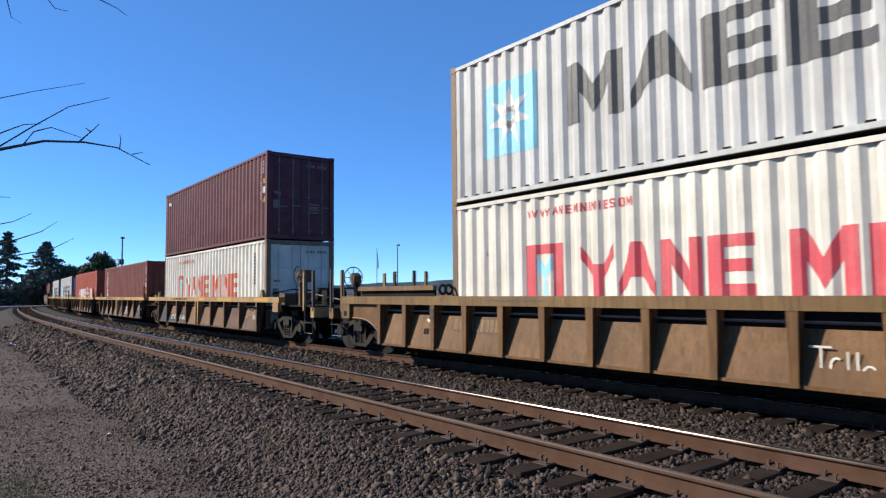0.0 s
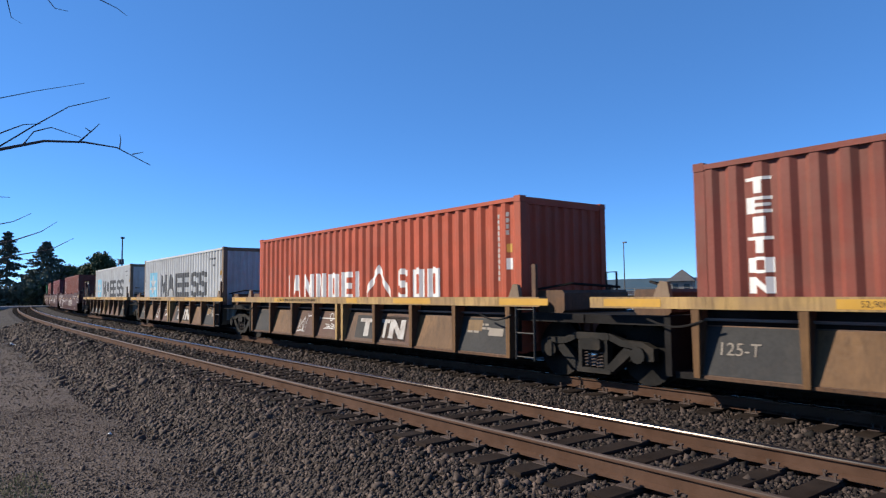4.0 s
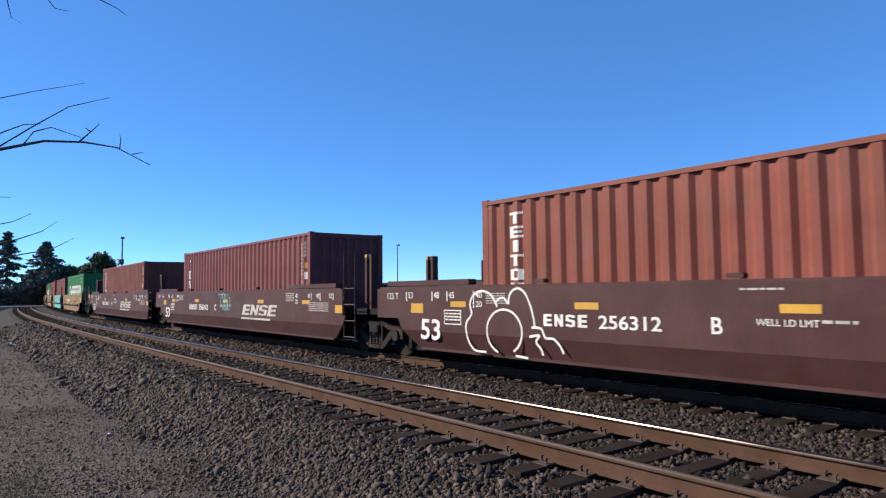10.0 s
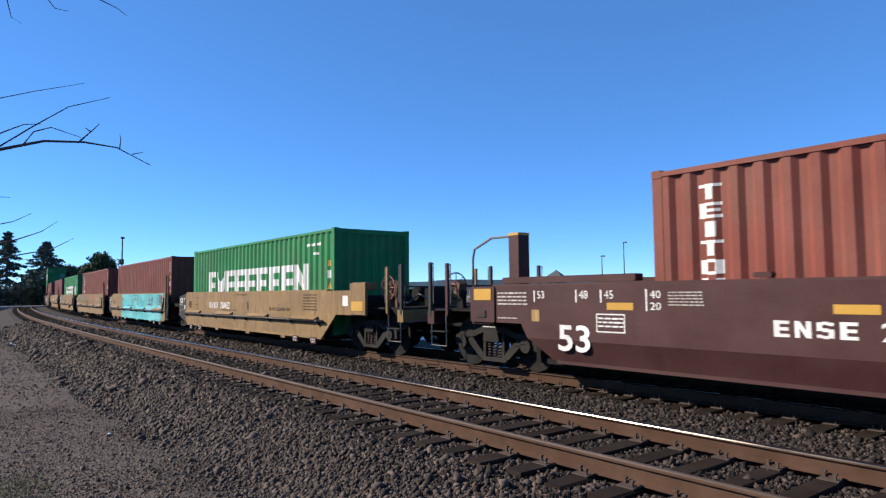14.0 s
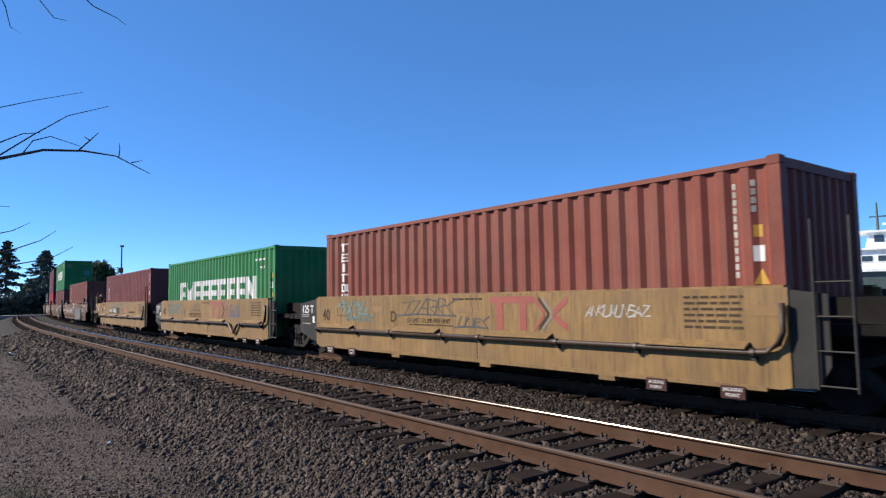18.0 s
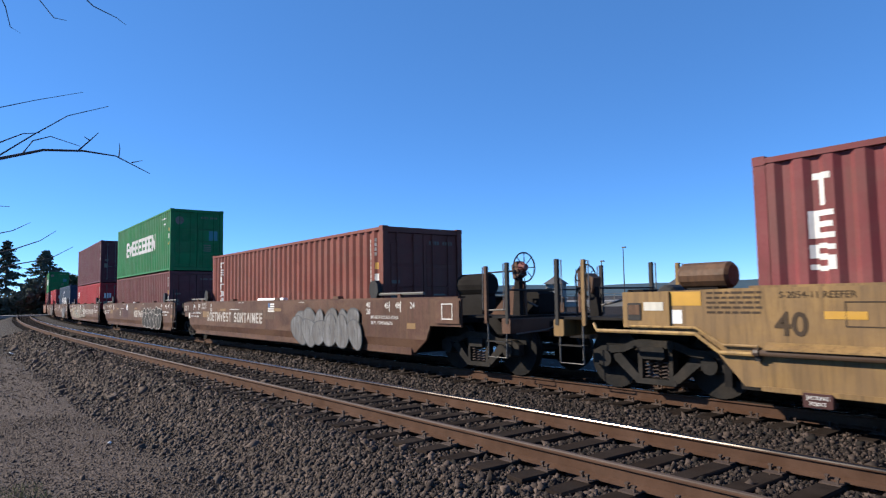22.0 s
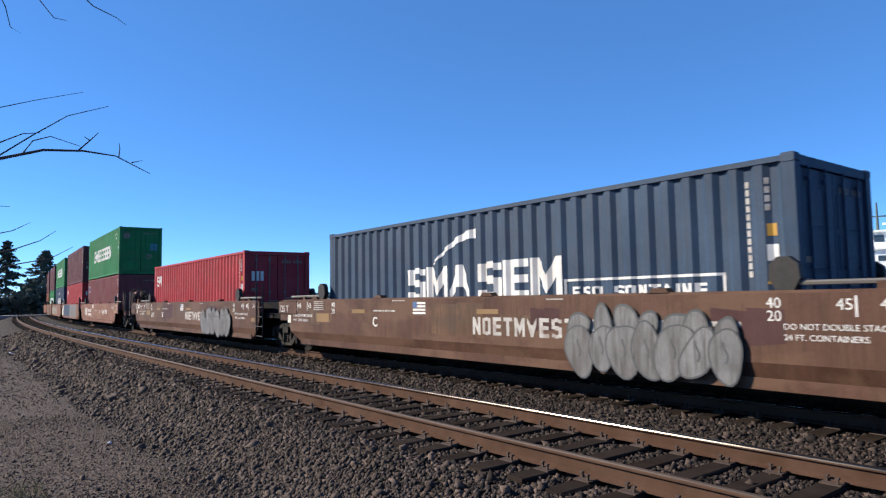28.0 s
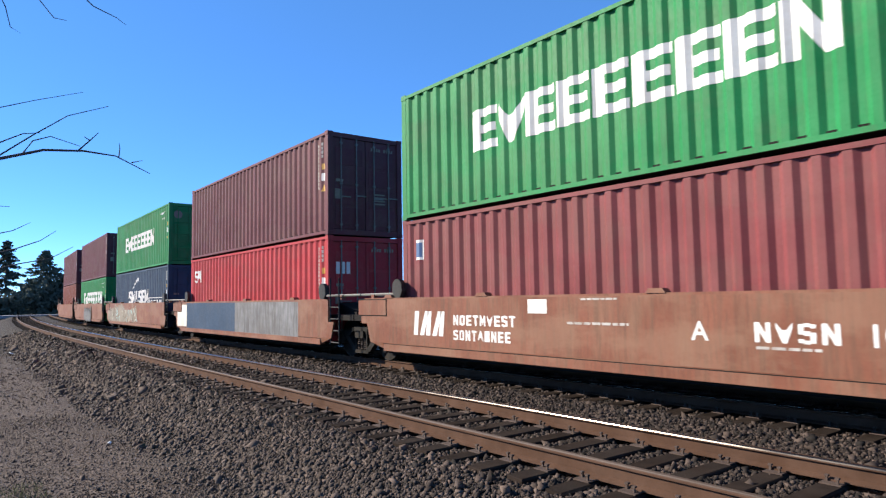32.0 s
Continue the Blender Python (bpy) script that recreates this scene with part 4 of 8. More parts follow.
def free_end(u, e, x_body, x_end, paint, seed, wheel_z=2.05, side_wheel=None, wheel_paint="car_black"):
    """The platform, coupler, steps and brake gear at an outer end; e is +1 in front and -1 behind."""
    r = random.Random(seed)
    a, b = sorted((e * x_body, e * x_end))
    part("centre_sill", Mesh().box(a - 0.6, b, -0.33, 0.33, 0.72, 1.05, 0.03), "under", u)
    part("end_sill", Mesh().box(*sorted((e * (x_end - 0.22), e * x_end)), -1.36, 1.36, 0.82, 1.10, 0.02), paint, u)
    part("platform", Mesh().box(a, b - 0.02, -1.3, 1.3, 1.10, 1.14), "under", u)
    m = Mesh().box(*sorted((e * x_end, e * (x_end + 0.36))), -0.10, 0.10, 0.78, 0.96, 0.03)
    c = part("coupler", m, "steel", u)
    part("knuckle", Mesh().box(*sorted((e * (x_end + 0.30), e * (x_end + 0.56))), -0.19, 0.13, 0.72, 1.0, 0.05), "steel", c)
    for y in (-1.34, 1.34):
        s = part("step", Mesh().tube([(e * (x_end - 0.12), y, 1.0), (e * (x_end - 0.12), y, 0.38), (e * (x_end - 0.62), y, 0.38), (e * (x_end - 0.62), y, 1.0)], 0.014, 6), "pipe", u)
        part("tread", Mesh().box(*sorted((e * (x_end - 0.62), e * (x_end - 0.12))), y - 0.05, y + 0.12, 0.665, 0.68), "car_black", s)
        for k, hgt in ((0.08, 2.12), (0.66, 2.08)):
            x = e * (x_end - k)
            part("grab_post", Mesh().box(x - 0.035, x + 0.035, y - 0.03, y + 0.03, 1.0, hgt, 0.012), paint if k > 0.5 else "car_black", u)
            part("grab_iron", Mesh().tube([(x - e * 0.10, y, 1.25), (x - e * 0.10, y, hgt - 0.02), (x, y, hgt - 0.02)], 0.012, 5), "pipe", u)
    # brake gear, hoses and pipes on the deck
    brake_wheel(u, e * (x_end - 0.22 if side_wheel is None else side_wheel), -0.75 if side_wheel is None else -1.1, wheel_z, wheel_paint, "x" if side_wheel is None else "y")
    tank(u, e * (x_body + 0.45), 0.25, 1.45, 0.9, 0.20, "y", "under" if seed % 3 else "car_black")
    part("brake_valve", Mesh().box(*sorted((e * (x_body + 0.85), e * (x_body + 1.2))), -0.25, 0.2, 1.14, 1.58, 0.04), "under", u)
    part("deck_pipe", Mesh().tube([(e * x_body, -0.6, 1.22), (e * (x_body + 0.7), -0.62, 1.24), (e * (x_body + 0.9), -0.45, 1.45), (e * (x_end - 0.2), -0.45, 1.30)], 0.02, 6), "pipe", u)
    part("cross_rail", Mesh().tube([(e * (x_end - 0.30), -1.1, 1.14), (e * (x_end - 0.30), -1.1, 1.62), (e * (x_end - 0.30), 1.1, 1.62), (e * (x_end - 0.30), 1.1, 1.14)], 0.018, 6), "car_black", u)
    part("air_hose", Mesh().tube([(e * (x_end + 0.02), 0.35, 0.80), (e * (x_end + 0.14), 0.36, 0.55), (e * (x_end + 0.32), 0.34, 0.42), (e * (x_end + 0.5), 0.3, 0.50)], 0.028, 7), "rubber", u)
    part("uncoupling_lever", Mesh().tube([(e * (x_end + 0.05), -1.25, 0.82), (e * (x_end + 0.06), -0.5, 0.86), (e * (x_end + 0.3), -0.2, 1.02)], 0.014, 5), "pipe", u)


def frame_common(u, half, well, wall_y, top, paint, low=0.30):
    """Floor, cross members, end bulkheads and the joints of a well."""
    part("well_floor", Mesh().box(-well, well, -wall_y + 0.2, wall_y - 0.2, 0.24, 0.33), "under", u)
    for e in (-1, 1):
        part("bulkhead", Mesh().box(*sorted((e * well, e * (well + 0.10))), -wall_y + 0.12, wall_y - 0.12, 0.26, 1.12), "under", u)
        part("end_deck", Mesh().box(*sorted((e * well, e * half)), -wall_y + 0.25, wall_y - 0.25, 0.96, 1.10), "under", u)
        part("joint_casting", Mesh().box(*sorted((e * (half - 0.2), e * (half + 0.25))), -0.3, 0.3, 0.72, 1.0, 0.04), "steel", u)


def smooth_car(s_mid, half, wall0, wall1, top, bottom, paint, well0, well1, label, knee=0.68, belly=0.10, y=1.50, lip=0.0):
    """A wagon unit with plate sides: wall0..wall1 is the length of its sides, well0..well1 of its deep part."""
    u = thing("well_wagon", label, "wagon", "wagons of the train")
    zc = 0.92
    for sgn in (-1, 1):
        up = [(wall0, zc), (wall0, top - 0.02), (wall0 + 0.02, top), (wall1 - 0.02, top), (wall1, top - 0.02), (wall1, zc), (well1 + 0.55, zc), (well1 + 0.40, knee), (well0 - 0.40, knee), (well0 - 0.55, zc)]
        y0, y1 = sorted((sgn * y, sgn * (y - 0.05)))
        part("side_wall", Mesh().prism(up, y0, y1), paint, u)
        # lower plate leans inwards
        m = Mesh()
        vs = []
        for x, z, d in ((well0 - 0.40, knee, 0), (well1 + 0.40, knee, 0), (well1 - 0.12, bottom, belly), (well0 + 0.12, bottom, belly)):
            vs += [(x, sgn * (y - d), z), (x, sgn * (y - d - 0.04), z)]
        m.add(vs, [(0, 2, 4, 6), (1, 7, 5, 3), (0, 1, 3, 2), (2, 3, 5, 4), (4, 5, 7, 6), (6, 7, 1, 0)])
        part("lower_plate", m, paint, u)
        part("top_chord", Mesh().box(wall0 + 0.1, wall1 - 0.1, *sorted((sgn * (y - 0.015), sgn * (y - 0.20))), top, top + 0.035), paint, u)
        part("bottom_lip", Mesh().box(well0 + 0.2, well1 - 0.2, *sorted((sgn * (y - belly + 0.02 + 0.2 * lip), sgn * (y - belly - 0.12))), bottom - 0.05, bottom + lip), paint, u)
        if lip:
            # thin dark strip stands in for the shadow gap over the lip
            part("lip_groove", Mesh().box(well0 + 0.16, well1 - 0.16, *sorted((sgn * (y - belly + 0.028), sgn * (y - belly - 0.05))), bottom + lip, bottom + lip + 0.014), "under", u)
    frame_common(u, half, (well1 - well0) / 2 - 0.3, y, top, paint)
    ROLLING.append((u, s_mid, 0.0))
    return u


def maroon_car(s_mid, letter, seed, front=False, rear=False, tag=None):
    half = 9.785
    u = smooth_car(s_mid, half, -9.0, 9.0, 1.58, 0.33, "car_maroon", -7.6, 8.6, "maroon plate-sided well wagon with white lettering and yellow sheets")
    y = -1.50
    for x in (-6.27, -3.05, 0.20, 3.44, 6.68):
        Paint(y, False).strip(x, x + 0.48, 1.19, 1.30).put(u, "gold", "reflector", "yellow reflective strip")
    # leaning white shapes in the place of the owner's mark
    p = Paint(y, False)
    for i, k in enumerate("enze"):
        x = 2.08 + i * 0.71
        p.cut()
        for x0, x1, b0, t0, b1, t1 in PLAIN[k]:
            at = lambda px, pz: (x + 0.62 * px + 0.15 * pz, y - 0.004, 0.80 + 0.34 * pz)
            p.m.add([at(x0, b0), at(x1, b1), at(x1, t1), at(x0, t0)], [(0, 1, 2, 3)])
    p.cut().strip(2.02, 4.45, 0.66, 0.72)
    p.put(u, "ink_soft", "brand_mark", "greyed white leaning brand shapes with an underline")
    p = Paint(y, False)
    Paint(y, False).row(-3.74, 0.90, 0.25, 0.20, "enze", 0.25).put(u, "ink_white", "brand_mark", "small white owner's mark")
    lettering("WELL LD LMT", 0.085, -0.1, y, 1.03, u)
    p.bars(0.68, 1.03, 0.38, 0.085, 1, 3).bars(5.6, 1.24, 0.55, 0.26, 5, 4).bars(-0.3, 1.44, 0.6, 0.06, 1, 8).bars(8.75 if front else 7.10, 1.10 if front else 0.98, 0.75 if front else 1.15, 0.38 if front else 0.26, 6 if front else 5, 9)
    p.put(u, "ink_soft", "small_writing", "rows of small white writing")
    Paint(-1.42, False).bars(7.73, 0.62, 0.95, 0.10, 2, 5).put(u, "ink_faded", "small_writing", "rows of faint small writing")
    lettering("256312", 0.20, -2.58, y, 0.90, u, bold=0.004, wide=1.32)
    lettering(letter, 0.22, -0.72, y, 0.90, u, bold=0.004)
    for t, z in (("40", 1.37), ("20", 1.20)):
        lettering(t, 0.11, -5.50, y, z, u, wide=1.2)
    Paint(y, False).strip(-5.57, -5.545, 1.18, 1.50).put(u, "ink_white", "gauge_mark")
    Paint(y, False).bars(-5.2, 1.24, 0.55, 0.22, 5, 14).put(u, "ink_soft", "small_writing", "rows of small white writing")
    lettering("40", 0.12, 6.24, y, 1.36, u)
    lettering("20", 0.12, 6.24, y, 1.20, u)
    for k, (t, x) in enumerate((("45", 7.02), ("48", 7.55), ("53", 8.28))):
        lettering(t, 0.12, x, y, 1.36, u)
        Paint(y, False).strip(x + 0.22, x + 0.25, 1.30, 1.50).put(u, "ink_white", "gauge_mark")
    if front:
        lettering("L 2019", 0.105, 8.78, y, 0.95, u)
    lettering("53", 0.41, -7.30, y, 0.52, u, bold=0.010, wide=1.25)
    q = Paint(y, False).strip(-6.48, -5.94, 1.11, 1.13).strip(-6.48, -5.94, 0.84, 0.86).strip(-6.48, -6.46, 0.86, 1.11).strip(-5.96, -5.94, 0.86, 1.11).bars(-6.44, 0.89, 0.48, 0.18, 3, 12)
    q.put(u, "ink_white", "data_panel", "white outlined writing panel")
    for t, x in (("53", -7.75), ("48", -6.82), ("45", -6.32)):
        lettering(t, 0.13, x, y, 1.36, u)
        Paint(y, False).strip(x - 0.075, x - 0.045, 1.30, 1.50).put(u, "ink_white", "gauge_mark")
    if not rear:
        lettering("125 T", 0.14, -8.60, y, 1.34, u)
    if not rear:
        Paint(y, False).strip(-7.64, -7.20, 1.05, 1.25).put(u, "gold", "reflector", "large yellow reflective sheet")
    Paint(y, False).strip(*((9.52, 9.70) if front else (8.62, 9.0)), 0.98, 1.18).put(u, "sill_yellow" if front else "gold", "reflector", "yellow square sheet")
    if front:
        Paint(y + 0.03, False).strip(6.75, 7.0, 0.42, 0.52).put(u, "ink_white", "plate")
    # raised guides and pads on the top chord
    for x in (-7.1, 7.2):
        part("guide_rail", Mesh().box(x - 1.6, x + 1.3, -1.42, -1.22, 1.63, 1.74, 0.02), "car_maroon", u)
        part("guide_rail", Mesh().box(x - 1.6, x + 1.3, 1.22, 1.42, 1.63, 1.74, 0.02), "car_maroon", u)
    for x in (-4.0, -0.5, 3.0):
        part("lock_pad", Mesh().box(x, x + 0.24, -1.46, -1.34, 1.63, 1.70, 0.02), "car_maroon", u)
    # high end posts with yellow tops, ladder
    if not front:
        ladder(u, 9.05, -1.47, 0.35, 2.45, 0.55, 4, "car_maroon")
        for yy in (-0.95, 0.95):
            f = part("end_frame", Mesh().box(9.34, 9.42, yy - 0.09, yy + 0.09, 1.0, 2.45, 0.015).box(9.56, 9.64, yy - 0.09, yy + 0.09, 1.0, 2.45, 0.015).box(9.42, 9.56, yy - 0.05, yy + 0.05, 2.36, 2.44), "car_maroon", u, "tall maroon end frame")
            part("frame_cap", Mesh().box(9.338, 9.422, yy - 0.093, yy + 0.093, 2.37, 2.455), "gold", f)
    if not rear:
        part("grab_post", Mesh().tube([(-8.6, 1.4, 1.5), (-8.6, 1.4, 2.3)], 0.03, 6), "car_maroon", u)
        part("grab_post", Mesh().tube([(-7.5, 1.4, 1.5), (-7.5, 1.4, 2.3)], 0.03, 6), "car_maroon", u)
    for e, on in ((1, front), (-1, rear)):
        if on:
            x_end, o = (12.0, 0.0) if e > 0 else (11.1, -0.97)
            free_end(u, e, 10.4 + o, x_end, "car_maroon", seed + e, 1.54 if e > 0 else 1.62, 10.92 if e > 0 else None)
            for yy in (-1, 1):
                part("end_plate", Mesh().box(*sorted((e * 8.9, e * (10.45 + o))), *sorted((yy * 1.44, yy * 1.49)), 0.88, 1.56), "car_maroon", u)
                part("end_box", Mesh().box(*sorted((e * (9.78 + o), e * (10.45 + o))), *sorted((yy * 1.30, yy * 1.53)), 0.92, 1.58, 0.02), "car_maroon", u)
                if e > 0:
                    part("cap_box", Mesh().box(*sorted((e * 9.72, e * 10.44)), *sorted((yy * 1.25, yy * 1.50)), 1.60, 1.86, 0.02), "car_maroon", u)
            xa = sorted((e * (9.86 + o), e * (10.34 + o)))
            Paint(-1.535, False).strip(xa[0], xa[1], 1.33, 1.54).put(u, "gold", "reflector", "large yellow reflective sheet")
            q = Paint(-1.535, False).strip(xa[0], xa[1], 1.26, 1.28).strip(xa[0], xa[1], 0.95, 0.97).strip(xa[0], xa[0] + 0.02, 0.97, 1.26).strip(xa[1] - 0.02, xa[1], 0.97, 1.26)
            if e > 0:
                q.put(u, "ink_white", "data_panel", "white outlined data panel")
            else:
                part("latch", Mesh().box(-9.28, -9.04, -1.545, -1.53, 1.01, 1.14), "car_black", u)
                part("latch_lid", Mesh().box(-9.26, -9.06, -1.55, -1.545, 1.07, 1.12), "car_maroon", u)
                Paint(y, False).bars(-8.75, 1.21, 0.77, 0.26, 4, 31).bars(-8.74, 0.97, 0.5, 0.05, 1, 32).bars(-9.17, 0.80, 0.35, 0.045, 1, 33).put(u, "ink_soft", "small_writing", "rows of small white writing")
                Paint(y, False).strip(-7.88, -7.70, 0.97, 1.17).put(u, "sill_yellow", "sticker", "pale yellow square sticker")
            px = 10.61 if e > 0 else 8.70
            part("end_post", Mesh().box(*sorted((e * (px - 0.13), e * (px + 0.13))), -1.12, -0.84, 1.0, 2.58, 0.02), "car_maroon", u, "tall maroon end post")
            part("post_cap", Mesh().box(*sorted((e * (px - 0.132), e * (px + 0.132))), -1.125, -0.835, 2.535, 2.585), "gold", u)
            k = 1.0 if e > 0 else 1.35
            part("arched_pipe", Mesh().tube([(e * (px + 0.1), -1.0, 2.53), (e * (px + 0.55 * k), -1.0, 2.54), (e * (px + 0.95 * k), -0.98, 2.35), (e * (px + 1.02 * k), -0.95, 2.15), (e * (px + 1.02 * k), -0.95, 1.1)], 0.024, 6), "pipe", u, "bright arched air pipe")
    if tag:
        tag(u, y)
    return u


def rounded(line, n=5):
    """A smooth curve through the points of a line."""
    p = [line[0], *line, line[-1]]
    out = []
    for i in range(1, len(p) - 2):
        for k in range(n):
            t = k / n
            out.append(tuple(0.5 * (2 * b + (c - a) * t + (2 * a - 5 * b + 4 * c - d) * t * t + (3 * b - a - 3 * c + d) * t ** 3) for a, b, c, d in zip(p[i - 1], p[i], p[i + 1], p[i + 2])))
    return out + [tuple(line[-1])]


def scrawl(u, pts, r, material, name="graffiti", label="sprayed graffiti lines", y=-1.506):
    """Sprayed strokes: each line a flat ribbon of its own."""
    ob = None
    for line in pts:
        n = len(line)
        vs = []
        for i, (x, z) in enumerate(line):
            (xa, za), (xb, zb) = line[max(i - 1, 0)], line[min(i + 1, n - 1)]
            ln = math.hypot(xb - xa, zb - za) or 1.0
            dx, dz = -(zb - za) / ln * r, (xb - xa) / ln * r
            at = y if not callable(y) else y(z)
            vs += [(x + dx, at, z + dz), (x - dx, at, z - dz)]
        m = Mesh().add(vs, [(2 * i, 2 * i + 2, 2 * i + 3, 2 * i + 1) for i in range(n - 1)])
        ob = part(name, m, material, u, label)
    return ob


STROKES = (
    ((0.1, 0.0), (0.2, 1.0), (0.75, 0.1), (0.85, 1.0)),
    ((0.15, 0.0), (0.2, 1.0), (0.7, 0.9), (0.75, 0.6), (0.25, 0.45), (0.9, 0.0)),
    ((0.85, 0.85), (0.3, 1.0), (0.15, 0.6), (0.75, 0.5), (0.8, 0.1), (0.1, 0.0)),
    ((0.1, 0.95), (0.85, 1.0), (0.2, 0.05), (0.95, 0.1)),
    ((0.2, 1.0), (0.15, 0.1), (0.5, 0.0), (0.8, 0.15), (0.85, 1.0)),
    ((0.1, 0.0), (0.5, 1.0), (0.9, 0.0), (0.7, 0.4), (0.25, 0.4)),
    ((0.9, 1.0), (0.2, 0.55), (0.95, 0.0)),
)


def tag(u, x, z, w, h, count, seed, r, material, y, label, line=True):
    """A row of quick angular sprayed strokes that lean and overlap."""
    rnd = random.Random(seed)
    step = w / count
    lines = []
    for i in range(count):
        k = rnd.uniform(0.8, 1.15)
        pts = [(x + (i + px * 1.45 + 0.3 * pz + rnd.uniform(-0.2, 0.2)) * step, z + h * k * pz + rnd.uniform(-0.03, 0.03) * h) for px, pz in STROKES[rnd.randrange(len(STROKES))]]
        lines.append(pts)
    if line:
        lines.append([(x - 0.1 * w, z - 0.05 * h), (x + 0.4 * w, z + 0.06 * h), (x + 1.06 * w, z - 0.02 * h)])
    scrawl(u, lines, r, material, label=label, y=y)


def arc(cx, cz, rx, rz, a0, a1, n=12):
    return [(cx + rx * math.cos(radians(a0 + (a1 - a0) * i / n)), cz + rz * math.sin(radians(a0 + (a1 - a0) * i / n))) for i in range(n + 1)]


def bubbles(u, x, z, w, h, count, seed, y=-1.506, fill="ink_silver", line="ink_dark", edge="ink_dark"):
    """Fat, uneven, overlapping graffiti shapes with an outline, all on one pale rim."""
    r = random.Random(seed)
    y -= 0.026
    shapes = []
    for i in range(count):
        cx = x + w * (i + 0.5) / count + r.uniform(-0.05, 0.05)
        rx = w / count * r.uniform(0.55, 0.78)
        lobes = [(cx + r.uniform(-0.1, 0.1), z + h * r.uniform(0.66, 0.80), rx * r.uniform(0.6, 0.85), h * r.uniform(0.20, 0.30)),
                 (cx, z + h * r.uniform(0.36, 0.44), rx, h * r.uniform(0.34, 0.42))]
        for k, (lx, lz, lw, lh) in enumerate(lobes):
            p2, p3, lean = r.uniform(0, 6.28), r.uniform(0, 6.28), r.uniform(-0.3, 0.3)
            ring = []
            for t in np.linspace(0, 6.28319, 27)[:-1]:
                q = 1 + 0.07 * math.sin(2 * t + p2) + 0.07 * math.sin(3 * t + p3)
                pz = lh * q * math.sin(t)
                ring.append((lx + lw * q * math.cos(t) + lean * pz, lz + pz))
            shapes.append((k, lx, lz, ring))
    shapes.sort(key=lambda q: q[0])
    for i, (k, lx, lz, ring) in enumerate(shapes):
        rim = [(a + 0.024 * (a - lx) / max(0.05, math.hypot(a - lx, b - lz)), b + 0.024 * (b - lz) / max(0.05, math.hypot(a - lx, b - lz))) for a, b in ring]
        part("graffiti_rim", Mesh().add([(a, y - 0.0004 * i, b) for a, b in rim], [tuple(range(26))]), edge, u, "pale graffiti rim")
    y -= 0.0004 * len(shapes) + 0.002
    for i, (k, lx, lz, ring) in enumerate(shapes):
        yy = y - 0.0022 * i
        part("graffiti_fill", Mesh().add([(a, yy, b) for a, b in ring], [tuple(range(26))]), fill, u, "silver graffiti bubble" if fill == "ink_silver" else "dark grey graffiti bubble")
        scrawl(u, [ring + ring[:1]], 0.013, line, "graffiti_outline", "graffiti outline", yy - 0.0007)
        if k:
            scrawl(u, [[(lx + 0.03 * math.sin(j), lz - 0.10 * h + j * 0.055 * h) for j in range(6)]], 0.016, line, "graffiti_line", "graffiti line", yy - 0.0012)


